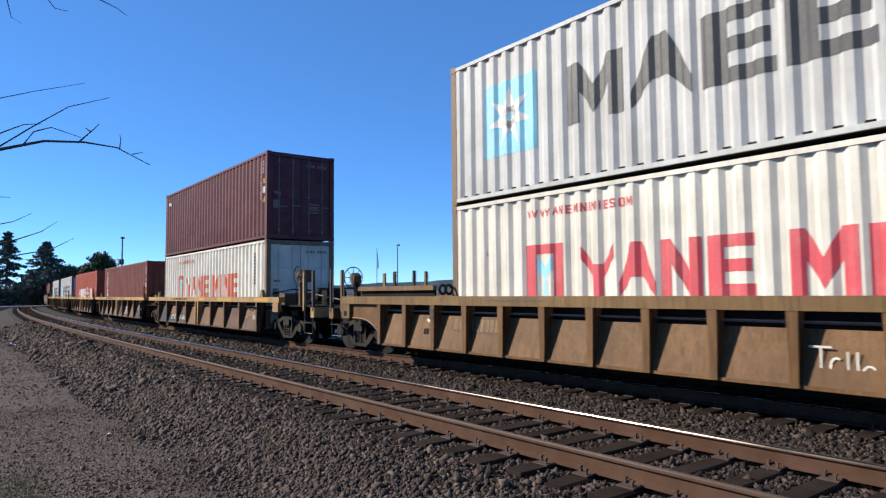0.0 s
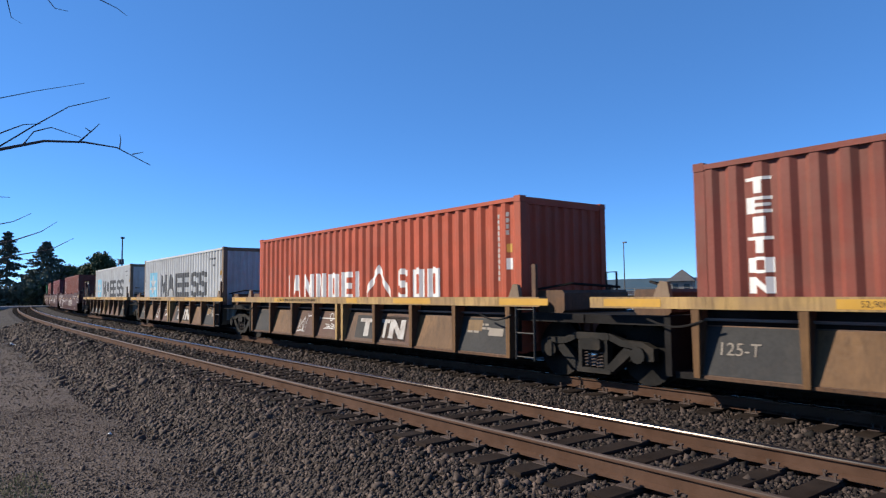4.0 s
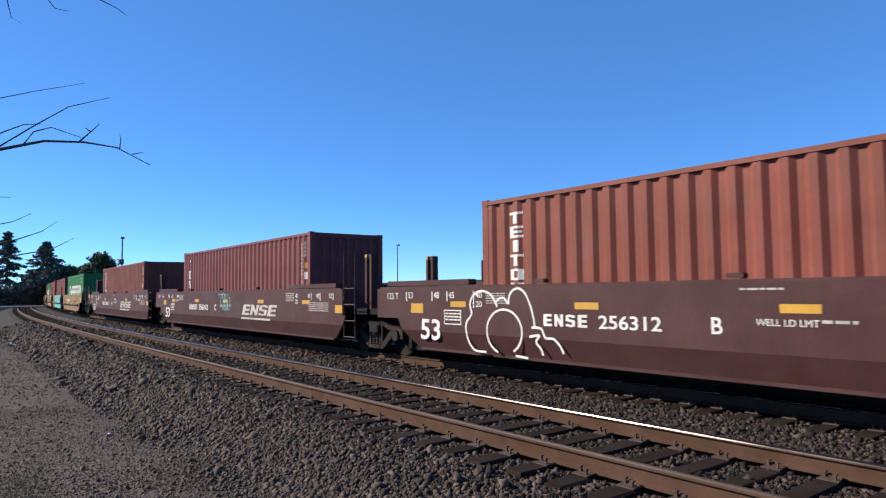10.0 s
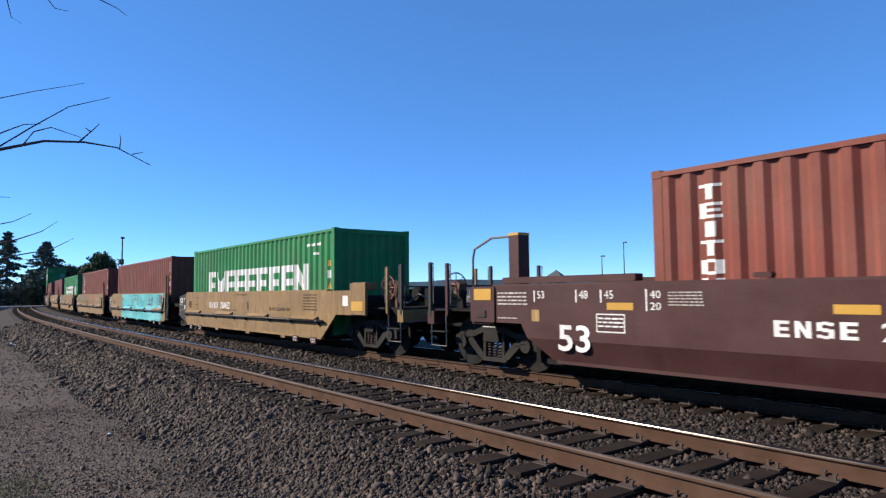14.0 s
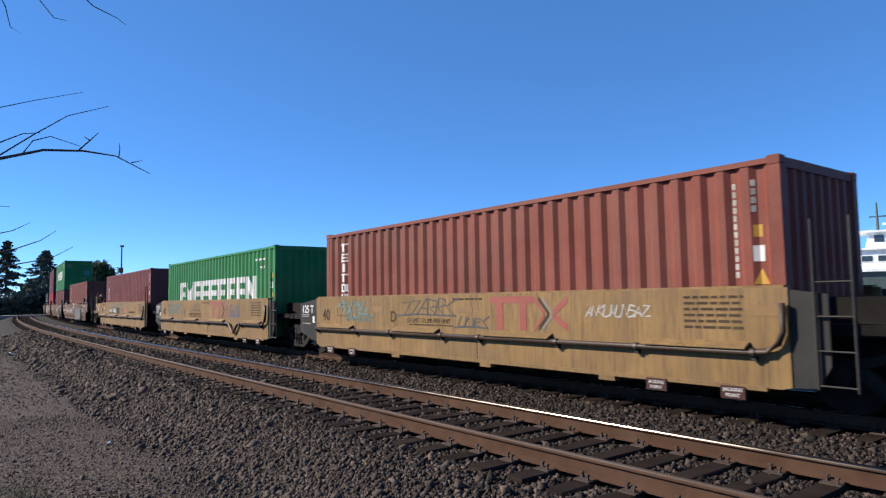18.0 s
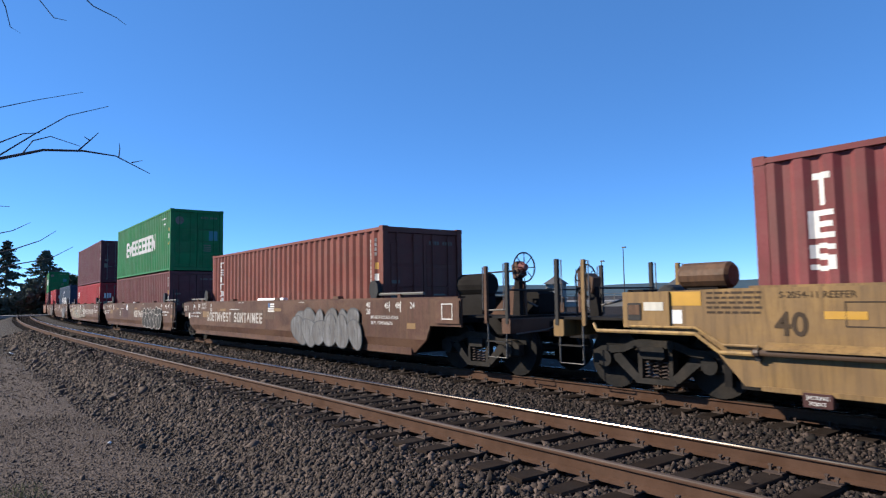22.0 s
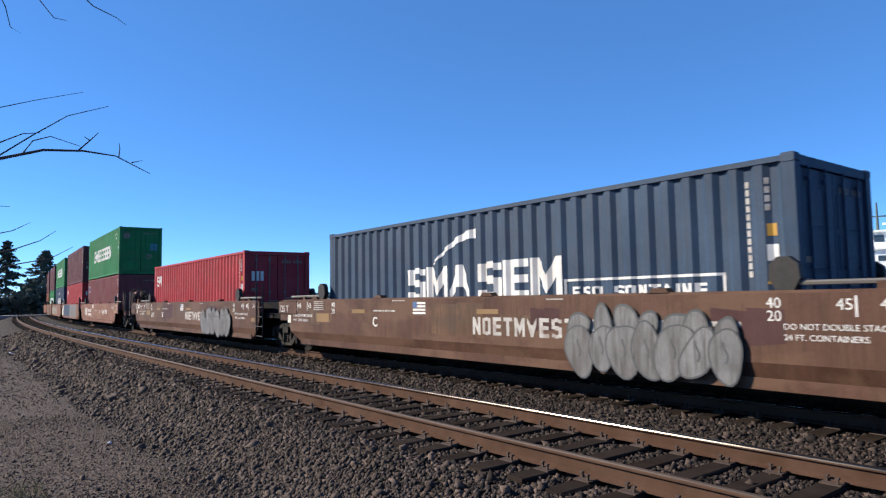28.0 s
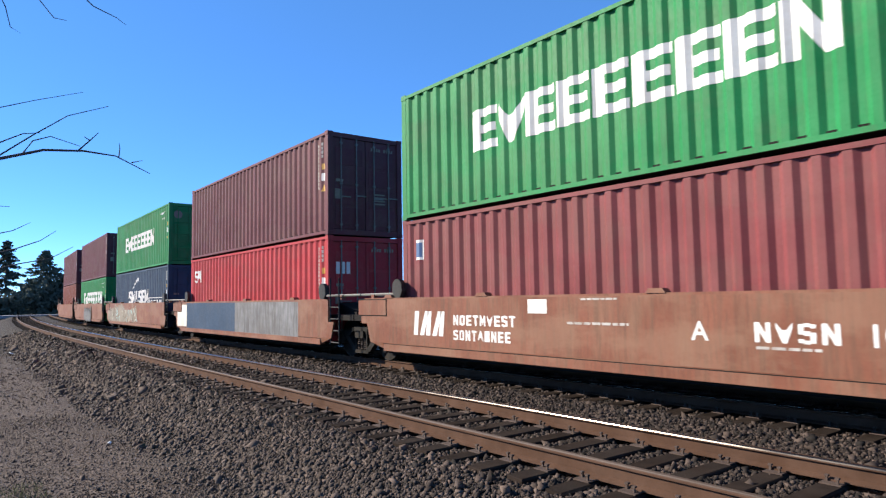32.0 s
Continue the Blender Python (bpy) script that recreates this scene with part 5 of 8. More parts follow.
def rust_car(s_mid, letter, seed, paint="car_rust", front=False, rear=False, half=9.17, new_style=False, art=None, words=0.68):
    sh = half - 9.17
    wall0, wall1 = (-8.10, 8.68) if not new_style else (-7.1, 7.0)
    well0, well1 = (-7.0, 8.12) if not new_style else (-6.3, 6.75)
    if front:
        wall1, well1 = (9.86, 8.3) if not new_style else (8.3, 6.75)
    if rear:
        wall0, well0 = (-9.05, -7.6) if not new_style else (-8.2, -6.5)
    u = smooth_car(s_mid, half, wall0, wall1, 1.48, 0.37 if new_style else 0.33, paint, well0, well1,
                   "orange-red rusty plate-sided well wagon with white lettering" if new_style else "rust-brown plate-sided well wagon with faded white lettering", knee=0.62 if not new_style else 0.5, belly=0.08 if not new_style else 0.03, lip=0.10)
    y = -1.50
    r = random.Random(seed)
    if not new_style:
        p = Paint(y, False)
        p.row(words, 0.79, 0.285, 0.33, "noetmvezt", 0.22).row(words + 2.82, 0.79, 0.30, 0.33, "zontainee", 0.22)
        p.put(u, "ink_soft", "brand_mark", "worn white row of block shapes")
        fx = 0.45 if words < 0 else (-0.05 if letter == "B" else -1.30)
        for k in range(4):
            Paint(y, False).strip(fx + (0.16 if k > 1 else 0), fx + 0.46, 1.16 + 0.07 * k, 1.205 + 0.07 * k).put(u, "ink_white", "flag_stripe", "white stripe of a small flag decal")
        Paint(y, False).strip(fx, fx + 0.15, 1.29, 1.42).put(u, "ink_navy", "flag_corner", "navy corner of a small flag decal")
        if not rear:
            lettering("125 T", 0.185, -8.15, y - 0.018, 1.17, u, "ink_soft", bold=0.006)
            Paint(y - 0.002, False).strip(-7.58, -7.38, 0.86, 1.08).put(u, "cream", "sheet", "small pale pasted sheet")
        for t, x in (("24", -7.28), ("48", -6.92), ("45", -6.30)):
            lettering(t, 0.13, x, y, 1.28, u)
            Paint(y, False).strip(x - 0.06, x - 0.03, 1.2, 1.44).put(u, "ink_white", "gauge_mark")
        for t, x in (("45", 7.10), ("48", 7.55), ("24", 8.12)):
            lettering(t, 0.13, x, y, 1.28, u)
            if x < 8:
                Paint(y, False).strip(x + 0.20, x + 0.225, 1.2, 1.44).put(u, "ink_white", "gauge_mark")
        for x in (-5.62, 6.30):
            lettering("40", 0.13, x + (0.66 if x < 0 else 0), y, 1.30, u)
            lettering("20", 0.13, x + (0.66 if x < 0 else 0), y, 1.14, u)
        for x in (-7.22, 6.5):
            lettering("DO NOT DOUBLE STACK", 0.072, x, y, 1.04, u)
            lettering("24 FT. CONTAINERS", 0.072, x, y, 0.91, u)
        lettering(letter, 0.22, -2.95, y, 0.86, u, bold=0.004) if words > 0 else None
        lettering("1017", 0.2, 4.98, y - 0.03, 0.80, u, "ink_white", bold=0.006) if words < 0 else lettering("1017", 0.2, -4.95, y, 0.84, u, bold=0.003) if letter == "B" else None
        Paint(y, False).strip(-5.8, -5.1, 0.92, 1.14).cut().strip(8.0, 8.32, 0.84, 0.96).cut().strip(0.8, 1.4, 1.18, 1.27).cut().strip(-3.9, -3.3, 1.16, 1.25).put(u, "gold_dull", "reflector", "faded yellow sheet")
        q = Paint(y, False).bars(-5.96, 1.20, 0.56, 0.26, 5, seed).bars(-2.9, 1.16, 0.9, 0.08, 1, seed + 1).bars(-2.1, 1.41, 0.5, 0.05, 1, seed + 2).bars(2.6, 1.4, 0.4, 0.05, 1, 3)
        q.put(u, "ink_soft", "small_writing", "rows of small white writing")
        # repainted patches on the upper side, with uneven edges
        x0, k = -6.4, 0
        while x0 < 6.0:
            w = r.uniform(0.5, 1.7)
            if r.random() < 0.62:
                lo, hi = r.uniform(0.72, 0.95), r.uniform(1.15, 1.46)
                Paint(y + 0.0025 - 0.0003 * (k % 3), False).strip(x0, x0 + 0.5 * w, lo, hi, lo + r.uniform(-0.06, 0.06), hi + r.uniform(-0.05, 0.01)).strip(x0 + 0.5 * w, x0 + w, lo, hi, lo + r.uniform(-0.06, 0.06), hi - 0.02).put(u, ("patch_tan", "car_brown", "patch_tan", "car_maroon")[k % 4], "paint_patch", "repainted patch")
            x0 += w * r.uniform(0.9, 1.4)
            k += 1
    if front and not new_style:
        part("lid", Mesh().prism([(-1.48, 1.49), (-1.30, 1.49), (-1.32, 1.58), (-1.44, 1.58)], -0.5, 1.45, "x"), "boat_white", u, "long white lid on the top edge")
    elif not new_style and letter == "E":
        part("lid", Mesh().prism([(0.22, 1.49), (0.56, 1.49), (0.45, 1.57), (0.30, 1.56)], -1.47, -1.36), "boat_white", u, "small white lid on the top edge")
    for x in (-6.1, -2.9, 0.9, 4.6):
        part("lock_pad", Mesh().prism([(x, 1.51), (x + 0.34, 1.51), (x + 0.28, 1.58), (x + 0.06, 1.58)], -1.50, -1.34), paint, u)
    for e in (-1, 1):
        x = 6.50 if e > 0 else -5.68
        for yy in (-1.36, 1.36):
            part("corner_guide", Mesh().prism([(x - 0.10, 1.50), (x + 0.10, 1.50), (x + 0.19, 1.66), (x + 0.17, 1.84), (x + 0.06, 1.93), (x - 0.08, 1.93), (x - 0.18, 1.84), (x - 0.19, 1.66)], yy - 0.06, yy + 0.06), "car_black", u)
            part("guide_pipe", Mesh().tube([(x + e * 0.16, yy, 1.60), (x + e * 1.95, yy, 1.60)], 0.032, 6), "pipe", u)
            part("pipe_foot", Mesh().box(*sorted((x + e * 1.0, x + e * 1.12)), yy - 0.05, yy + 0.05, 1.5, 1.6), paint, u)
    if not front:
        ladder(u, wall1 + (0.08 if new_style else -0.16), -1.47 if new_style else -1.53, 0.35, 2.05, 0.46 if new_style else 0.52, 5, "car_black")
        part("end_wall", Mesh().prism([(7.55 + sh, 0.95), (7.55 + sh, 1.46), (8.75 + sh, 1.2), (8.75 + sh, 0.95)], -0.9, 0.9), "under", u)
    if not rear:
        part("joint_box", Mesh().box(wall0 - 0.1, wall0 + 1.1, -1.517, -1.46, 1.12, 1.47, 0.02), paint, u)
        part("box_edge", Mesh().box(wall0 - 0.12, wall0 + 1.12, -1.508, -1.46, 1.10, 1.49, 0.02), "under", u)
        part("bracket", Mesh().tube([(-7.6, 0.9, 1.5), (-7.6, 0.9, 1.95), (-7.3, 0.9, 1.95), (-7.3, 0.9, 1.5)], 0.02, 6), "car_black", u)
    for e, on in ((1, front), (-1, rear)):
        if on:
            x_end = (11.1 if e > 0 else 10.36) if not new_style else 9.6
            xb = (wall1 if e > 0 else -wall0)
            a, b = sorted((e * (xb - 1.2), e * xb))
            a = b - 0.85 if e > 0 else a
            b = a + 0.85 if e < 0 else b
            part("data_board", Mesh().box(a + 0.05, b - 0.02, -1.53, -1.50, 0.98, 1.44, 0.01), paint, u)
            q = Paint(-1.535, False).strip(a + 0.28, b - 0.22, 1.36, 1.38).strip(a + 0.28, b - 0.22, 1.06, 1.08).strip(a + 0.28, a + 0.30, 1.08, 1.36).strip(b - 0.24, b - 0.22, 1.08, 1.36)
            if e > 0 or new_style:
                q.put(u, "ink_white", "data_panel", "white outlined data panel")
            else:
                part("latch", Mesh().box(-8.66, -8.40, -1.545, -1.53, 1.18, 1.34), "car_black", u)
                Paint(y, False).bars(-8.20, 1.17, 0.5, 0.27, 4, 41).bars(-8.95, 1.36, 0.25, 0.06, 1, 42).put(u, "ink_soft", "small_writing", "rows of small white writing")
                Paint(y - 0.002, False).strip(-7.62, -7.36, 1.22, 1.40).cut().strip(-7.86, -7.70, 0.98, 1.16).put(u, "cream", "sheet", "small pale pasted sheet")
            free_end(u, e, xb - 0.3, x_end, paint, seed + e)
            part("gusset", Mesh().prism([(e * (xb - 0.1), 1.14), (e * (x_end - 0.35), 1.14), (e * (x_end - 0.38), 1.78), (e * (x_end - 0.55), 1.80)], -0.62, -0.56), paint, u, "brown triangular gusset plate")
            part("hand_rail", Mesh().tube([(e * (xb + 0.1), -0.9, 1.14), (e * (xb + 0.1), -0.9, 1.98), (e * (x_end - 0.3), -0.9, 1.98)], 0.02, 6), "car_black", u)
            tank(u, e * (xb - 1.6), 0.3, 1.78, 0.9 if e > 0 else 0.6, 0.26 if e > 0 else 0.19, "x", "under")
            part("tank_foot", Mesh().box(*sorted((e * (xb - 2.0), e * (xb - 1.2))), 0.1, 0.5, 1.1, 1.56), "under", u)
    if art:
        art(u, y)
    return u


def yellow_car(s_mid, letter, seed, front=False, rear=False, art=None, mark=True):
    half = 7.79
    wall0, wall1 = -5.86, 6.5
    u = thing("well_wagon", "yellow plate-sided well wagon with pipes along its side", "wagon", "wagons of the train")
    y = 1.50
    for sgn in (-1, 1):
        y0, y1 = sorted((sgn * y, sgn * (y - 0.05)))
        outline = [(wall0, 0.40), (wall0, 1.55), (wall1, 1.55), (wall1, 0.34), (wall1 - 0.12, 0.31), (wall0, 0.31)]
        if front:
            outline = [(wall0, 0.40), (wall0, 1.55), (wall1 + 1.98, 1.55), (wall1 + 1.98, 0.94), (wall1 + 0.5, 0.94), (wall1 - 0.3, 0.31), (wall0 + 0.2, 0.31)]
        if rear:
            outline = [(wall0 - 1.75, 0.98), (wall0 - 1.75, 1.52), (wall0 - 0.2, 1.55), (wall1, 1.55), (wall1, 0.34), (wall1 - 0.12, 0.31), (wall0 - 0.05, 0.31), (wall0 - 0.6, 0.93)]
        part("side_wall", Mesh().prism(outline, y0, y1), "car_yellow", u)
        part("bottom_lip", Mesh().box(-5.7, 6.2, *sorted((sgn * (y + 0.012), sgn * (y - 0.1))), 0.27, 0.33, 0.01), "car_yellow", u)
        part("top_chord", Mesh().box(wall0 + 0.05, wall1 - 0.05, *sorted((sgn * (y - 0.02), sgn * (y - 0.2))), 1.55, 1.58), "car_yellow", u)
        for x in (-5.2, -2.2, 0.8, 3.6):
            part("foot", Mesh().box(x, x + 0.3, *sorted((sgn * (y + 0.01), sgn * (y - 0.12))), 0.20, 0.28), "car_yellow", u)
        # brown brake pipe under short sloping shields
        o = y + 0.072
        run = [(-5.75, 0.745), (6.4, 0.745)]
        if letter == "E":
            run = [(-5.75, 0.745), (3.12, 0.745), (3.26, 0.72), (3.60, 0.44), (3.70, 0.44), (4.02, 0.72), (4.14, 0.745), (6.05, 0.745)]
        elif not front:
            run = [(-5.75, 0.745), (6.05, 0.745)]
        if not front:
            run += [(6.25, 0.77), (6.40, 0.87), (6.46, 1.02), (6.46, 1.36)]
        part("side_pipe", Mesh().tube([(px, sgn * o, pz) for px, pz in run], 0.040, 9), "pipe_brown", u, "brown brake pipe", True)
        for x0, x1 in ((-5.6, -3.9), (-2.05, -0.45), (1.0, 2.65), (4.5, 6.0)):
            awning = [(sgn * (y + 0.001), 0.875), (sgn * (y + 0.135), 0.80), (sgn * (y + 0.135), 0.785), (sgn * (y + 0.001), 0.855)]
            part("pipe_shield", Mesh().prism(awning, x0, x1, "x"), "ink_teal" if letter == "C" and -3 < x0 < 4 else "car_yellow", u, "sloping shield over the pipe")
            part("shield_end", Mesh().prism([(sgn * (y + 0.001), 0.87), (sgn * (y + 0.12), 0.79), (sgn * (y + 0.001), 0.75)], x1, x1 + 0.012, "x"), "car_black", u)
        for x in (-5.7, -3.72, -2.2, -0.3, 0.85, 2.8, 4.35, 6.08):
            part("pipe_clip", Mesh().cyl((x, sgn * o, 0.745), 0.056, -0.03, 0.03, "x", 10), "pipe_brown", u)
            part("pipe_bracket", Mesh().box(x - 0.03, x + 0.03, *sorted((sgn * (y + 0.002), sgn * (y + 0.07))), 0.64, 0.70), "car_black", u)
        part("wall_seam", Mesh().box(0.72, 0.732, *sorted((sgn * (y + 0.003), sgn * (y - 0.01))), 0.33, 0.68), "under", u)
    frame_common(u, half, 6.15, y, 1.55, "car_yellow")
    q = Paint(-y, False)
    for x in (-5.2, -4.1, 4.47, 5.6):
        part("jacking_plate", Mesh().box(x, x + 0.33, -1.535, -1.46, 0.14, 0.305, 0.01), "car_maroon", u, "small dark rose jacking plate")
        lettering("JACKING", 0.045, x + 0.04, -1.536, 0.235, u)
        lettering("POINT", 0.045, x + 0.07, -1.536, 0.165, u)
    lettering("40", 0.28, -5.5, -y, 0.97, u, "ink_umber", bold=0.008)
    lettering(letter, 0.24, -2.25 if mark else 0.84, -y, 0.98, u, "ink_umber", bold=0.004)
    lettering("LD LMT 123,300 PER UNIT", 0.095, -1.6 if mark else 2.72, -y, 0.98, u, "ink_umber")
    box = Paint(-y, False).strip(-4.7, -4.2, 1.36, 1.375).strip(-4.7, -4.2, 1.08, 1.095).strip(-4.7, -4.685, 1.095, 1.36).strip(-4.215, -4.2, 1.095, 1.36)
    box.put(u, "ink_umber", "data_panel", "thin outlined panel")
    Paint(-y, False).bars(-1.5, 0.89, 1.5, 0.06, 1, 2).bars(5.1, 0.98, 0.85, 0.48, 6, 4).bars(0.0, 1.40, 0.9, 0.08, 1, 6).put(u, "ink_umber", "small_writing", "rows of small dark writing")
    for x, w in ((-3.0, 0.42), (0.15, 0.45), (3.3, 0.4), (6.03, 0.44)):
        Paint(-y, False).strip(x, x + w, 1.20, 1.32).put(u, "gold_dull", "reflector", "dull orange reflective sheet")
    if mark:
        p = Paint(-y, False)
        p.strip(1.10, 2.26, 1.38, 1.50)
        for x in (1.29, 1.89):
            p.cut().strip(x, x + 0.17, 0.90, 1.38)
        p.cut()
        p.strip(2.66, 3.0, 1.13, 1.25, 1.38, 1.50).strip(2.66, 3.0, 1.13, 1.25, 0.90, 1.02)
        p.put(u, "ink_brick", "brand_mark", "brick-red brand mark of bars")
        for dx, ink in ((0.0, "ink_brick"), (0.10, "ink_umber"), (0.19, "ink_faded")):
            q = Paint(-y - 0.0005, False).strip(2.25 + dx, 2.49 + dx, 1.42, 1.50, 1.15, 1.23).strip(2.25 + dx, 2.49 + dx, 0.90, 0.98, 1.15, 1.23)
            q.put(u, ink, "brand_chevron", "narrow chevron of the brand mark")
    else:
        if rear:
            part("number_board", Paint(-y, False).strip(-3.03, 0.17, 0.92, 1.26).m, "patch_grey", u)
        p = Paint(-y - 0.003, False)
        for i in range(4):
            p.strip(-2.92 + i * 0.26, -2.72 + i * 0.26, 0.98, 1.20)
        if letter != "C":
            p.put(u, "ink_soft", "small_writing")
            lettering("760452", 0.23, -1.72, -y - 0.003, 0.98, u, bold=0.006)
    # black ends with ladders and rails
    if not rear:
        part("end_panel", Mesh().prism([(-6.85, 0.62), (-6.85, 1.40), (-5.88, 1.52), (-5.88, 0.40), (-6.2, 0.45)], -1.49, -1.44), "car_black", u, "black end panel")
        part("end_panel", Mesh().prism([(-6.85, 0.62), (-6.85, 1.40), (-5.88, 1.52), (-5.88, 0.40), (-6.2, 0.45)], 1.44, 1.49), "car_black", u, "black end panel")
        lettering("125 T", 0.20, -6.74, -1.49, 1.15, u, bold=0.005)
        Paint(-1.49, False).bars(-6.74, 1.02, 0.42, 0.09, 2, seed).bars(-6.70, 0.82, 0.5, 0.05, 1, seed + 3).put(u, "ink_soft", "small_writing", "rows of small white writing")
        part("panel_groove", Mesh().box(-6.8, -5.92, -1.493, -1.485, 1.085, 1.095), "under", u)
        Paint(-1.492, False).strip(-6.1, -5.98, 0.88, 1.06).put(u, "ink_white", "sticker")
    if not front:
        part("end_panel", Mesh().prism([(6.52, 0.34), (6.52, 1.52), (6.95, 1.46), (6.95, 0.62), (6.8, 0.36)], -1.49, -1.44), "car_black", u, "black end panel")
        part("end_panel", Mesh().prism([(6.52, 0.34), (6.52, 1.52), (6.95, 1.46), (6.95, 0.62), (6.8, 0.36)], 1.44, 1.49), "car_black", u, "black end panel")
        ladder(u, 6.82, -1.53, 0.35, 2.35, 0.42, 4, "car_black")
        part("end_rail", Mesh().tube([(7.0, 1.4, 1.5), (7.0, 1.4, 2.3)], 0.03, 6), "car_black", u)
    part("end_gear", Mesh().box(6.3, 7.4, -0.8, 0.8, 1.1, 1.42, 0.05), "under", u)
    for e, on in ((1, front), (-1, rear)):
        if on:
            xb = 8.3 if e > 0 else 7.4
            free_end(u, e, xb, 9.85 if e > 0 else 9.28, "car_yellow", seed + e, 1.6 if e > 0 else 1.75, 8.85 if e > 0 else None, "red_wheel" if e > 0 else "car_black")
            if e > 0:
                part("end_box", Mesh().box(7.78, 8.5, -1.535, -1.50, 0.96, 1.72, 0.01), "car_yellow", u)
                part("cap_box", Mesh().box(7.80, 8.48, -1.50, -1.2, 1.55, 1.74, 0.02), "car_yellow", u)
                Paint(-1.54, False).strip(7.86, 8.4, 1.05, 1.28).put(u, "gold", "reflector")
                Paint(-1.50, False).strip(7.35, 7.62, 1.16, 1.42).put(u, "ink_white", "data_panel")
            else:
                part("end_box", Mesh().box(-7.72, -6.94, -1.535, -1.50, 1.01, 1.53, 0.012), "car_yellow", u, "raised yellow end box")
                part("latch", Mesh().box(-7.63, -7.40, -1.545, -1.535, 1.12, 1.37), "car_black", u)
                part("latch_lid", Mesh().box(-7.61, -7.42, -1.552, -1.545, 1.20, 1.34), "car_brown", u)
                part("plate", Mesh().box(-7.35, -7.03, -1.541, -1.535, 1.26, 1.38), "cream", u, "cream plate")
                Paint(-1.50, False).strip(-6.92, -6.76, 1.08, 1.27).put(u, "ink_white", "sticker", "white square sticker")
                Paint(-1.50, False).strip(-6.93, -6.47, 1.33, 1.52).cut().strip(-4.92, -4.47, 1.17, 1.26).put(u, "gold", "reflector", "dull orange reflective sheet")
                Paint(-1.50, False).bars(-6.39, 1.19, 0.75, 0.32, 5, 71).put(u, "ink_umber", "small_writing", "rows of small dark writing")
                lettering("S-2054-11 REEFER", 0.08, -5.43, -1.50, 1.42, u, "ink_umber")
                part("side_pipe", Mesh().tube([(-5.7, -1.55, 0.72), (-6.2, -1.55, 0.72), (-6.54, -1.55, 0.95), (-8.2, -1.55, 0.95), (-8.3, -1.5, 1.05)], 0.030, 7), "sill_yellow", u, "pale bent pipe")
                part("side_pipe", Mesh().tube([(-5.7, -1.54, 0.82), (-6.16, -1.54, 0.82), (-6.54, -1.54, 1.03), (-7.6, -1.54, 1.03)], 0.018, 6), "sill_yellow", u, "pale bent pipe")
                tank(u, -6.94, -0.5, 1.76, 0.72, 0.20, "x", "car_brown")
                part("tank_foot", Mesh().box(-7.2, -6.7, -0.65, -0.35, 1.1, 1.58), "under", u)
    ROLLING.append((u, s_mid, 0.0))
    if art:
        art(u, -y)
    return u


def on_slope(u, rects, material, name, label="", lift=0.0):
    """Painted rectangles (x0, x1, z0, z1) on the leaning side plate of a stake-sided wagon."""
    ob = None
    groups = [rects] if name in ("small_writing",) else [[r] for r in rects]
    for g in groups:
        m = Mesh()
        for x0, x1, z0, z1 in g:
            f = lambda z: -1.45 + 0.15 * (z - 0.33) / 0.67 - 0.003 - lift
            m.add([(x0, f(z0), z0), (x1, f(z0), z0), (x1, f(z1), z1), (x0, f(z1), z1)], [(0, 1, 2, 3)])
        ob = part(name, m, material, u, label)
        if len(g) > 1:
            tagged(ob, kind="stuff")
    return ob


def slope_row(u, x, z, w, h, shapes, material, lift, label):
    """Plain shapes side by side on the leaning side plate; w is the pitch."""
    for i, k in enumerate(shapes):
        m = Mesh()
        for x0, x1, b0, t0, b1, t1 in PLAIN[k]:
            at = lambda px, pz: (x + w * (i + 0.84 * px), -1.453 + 0.15 * (z + h * pz - 0.33) / 0.67 - lift, z + h * pz)
            m.add([at(x0, b0), at(x1, b1), at(x1, t1), at(x0, t0)], [(0, 1, 2, 3)])
        part("brand_mark", m, material, u, label)


def slope_bars(seed):
    r = random.Random(seed)
    out = []
    for k in range(5):
        x, z = 5.0, 0.88 - k * 0.07
        while x < 5.6:
            w = r.uniform(0.05, 0.16)
            out.append((x, x + w, z - 0.04, z))
            x += w + 0.03
    return out


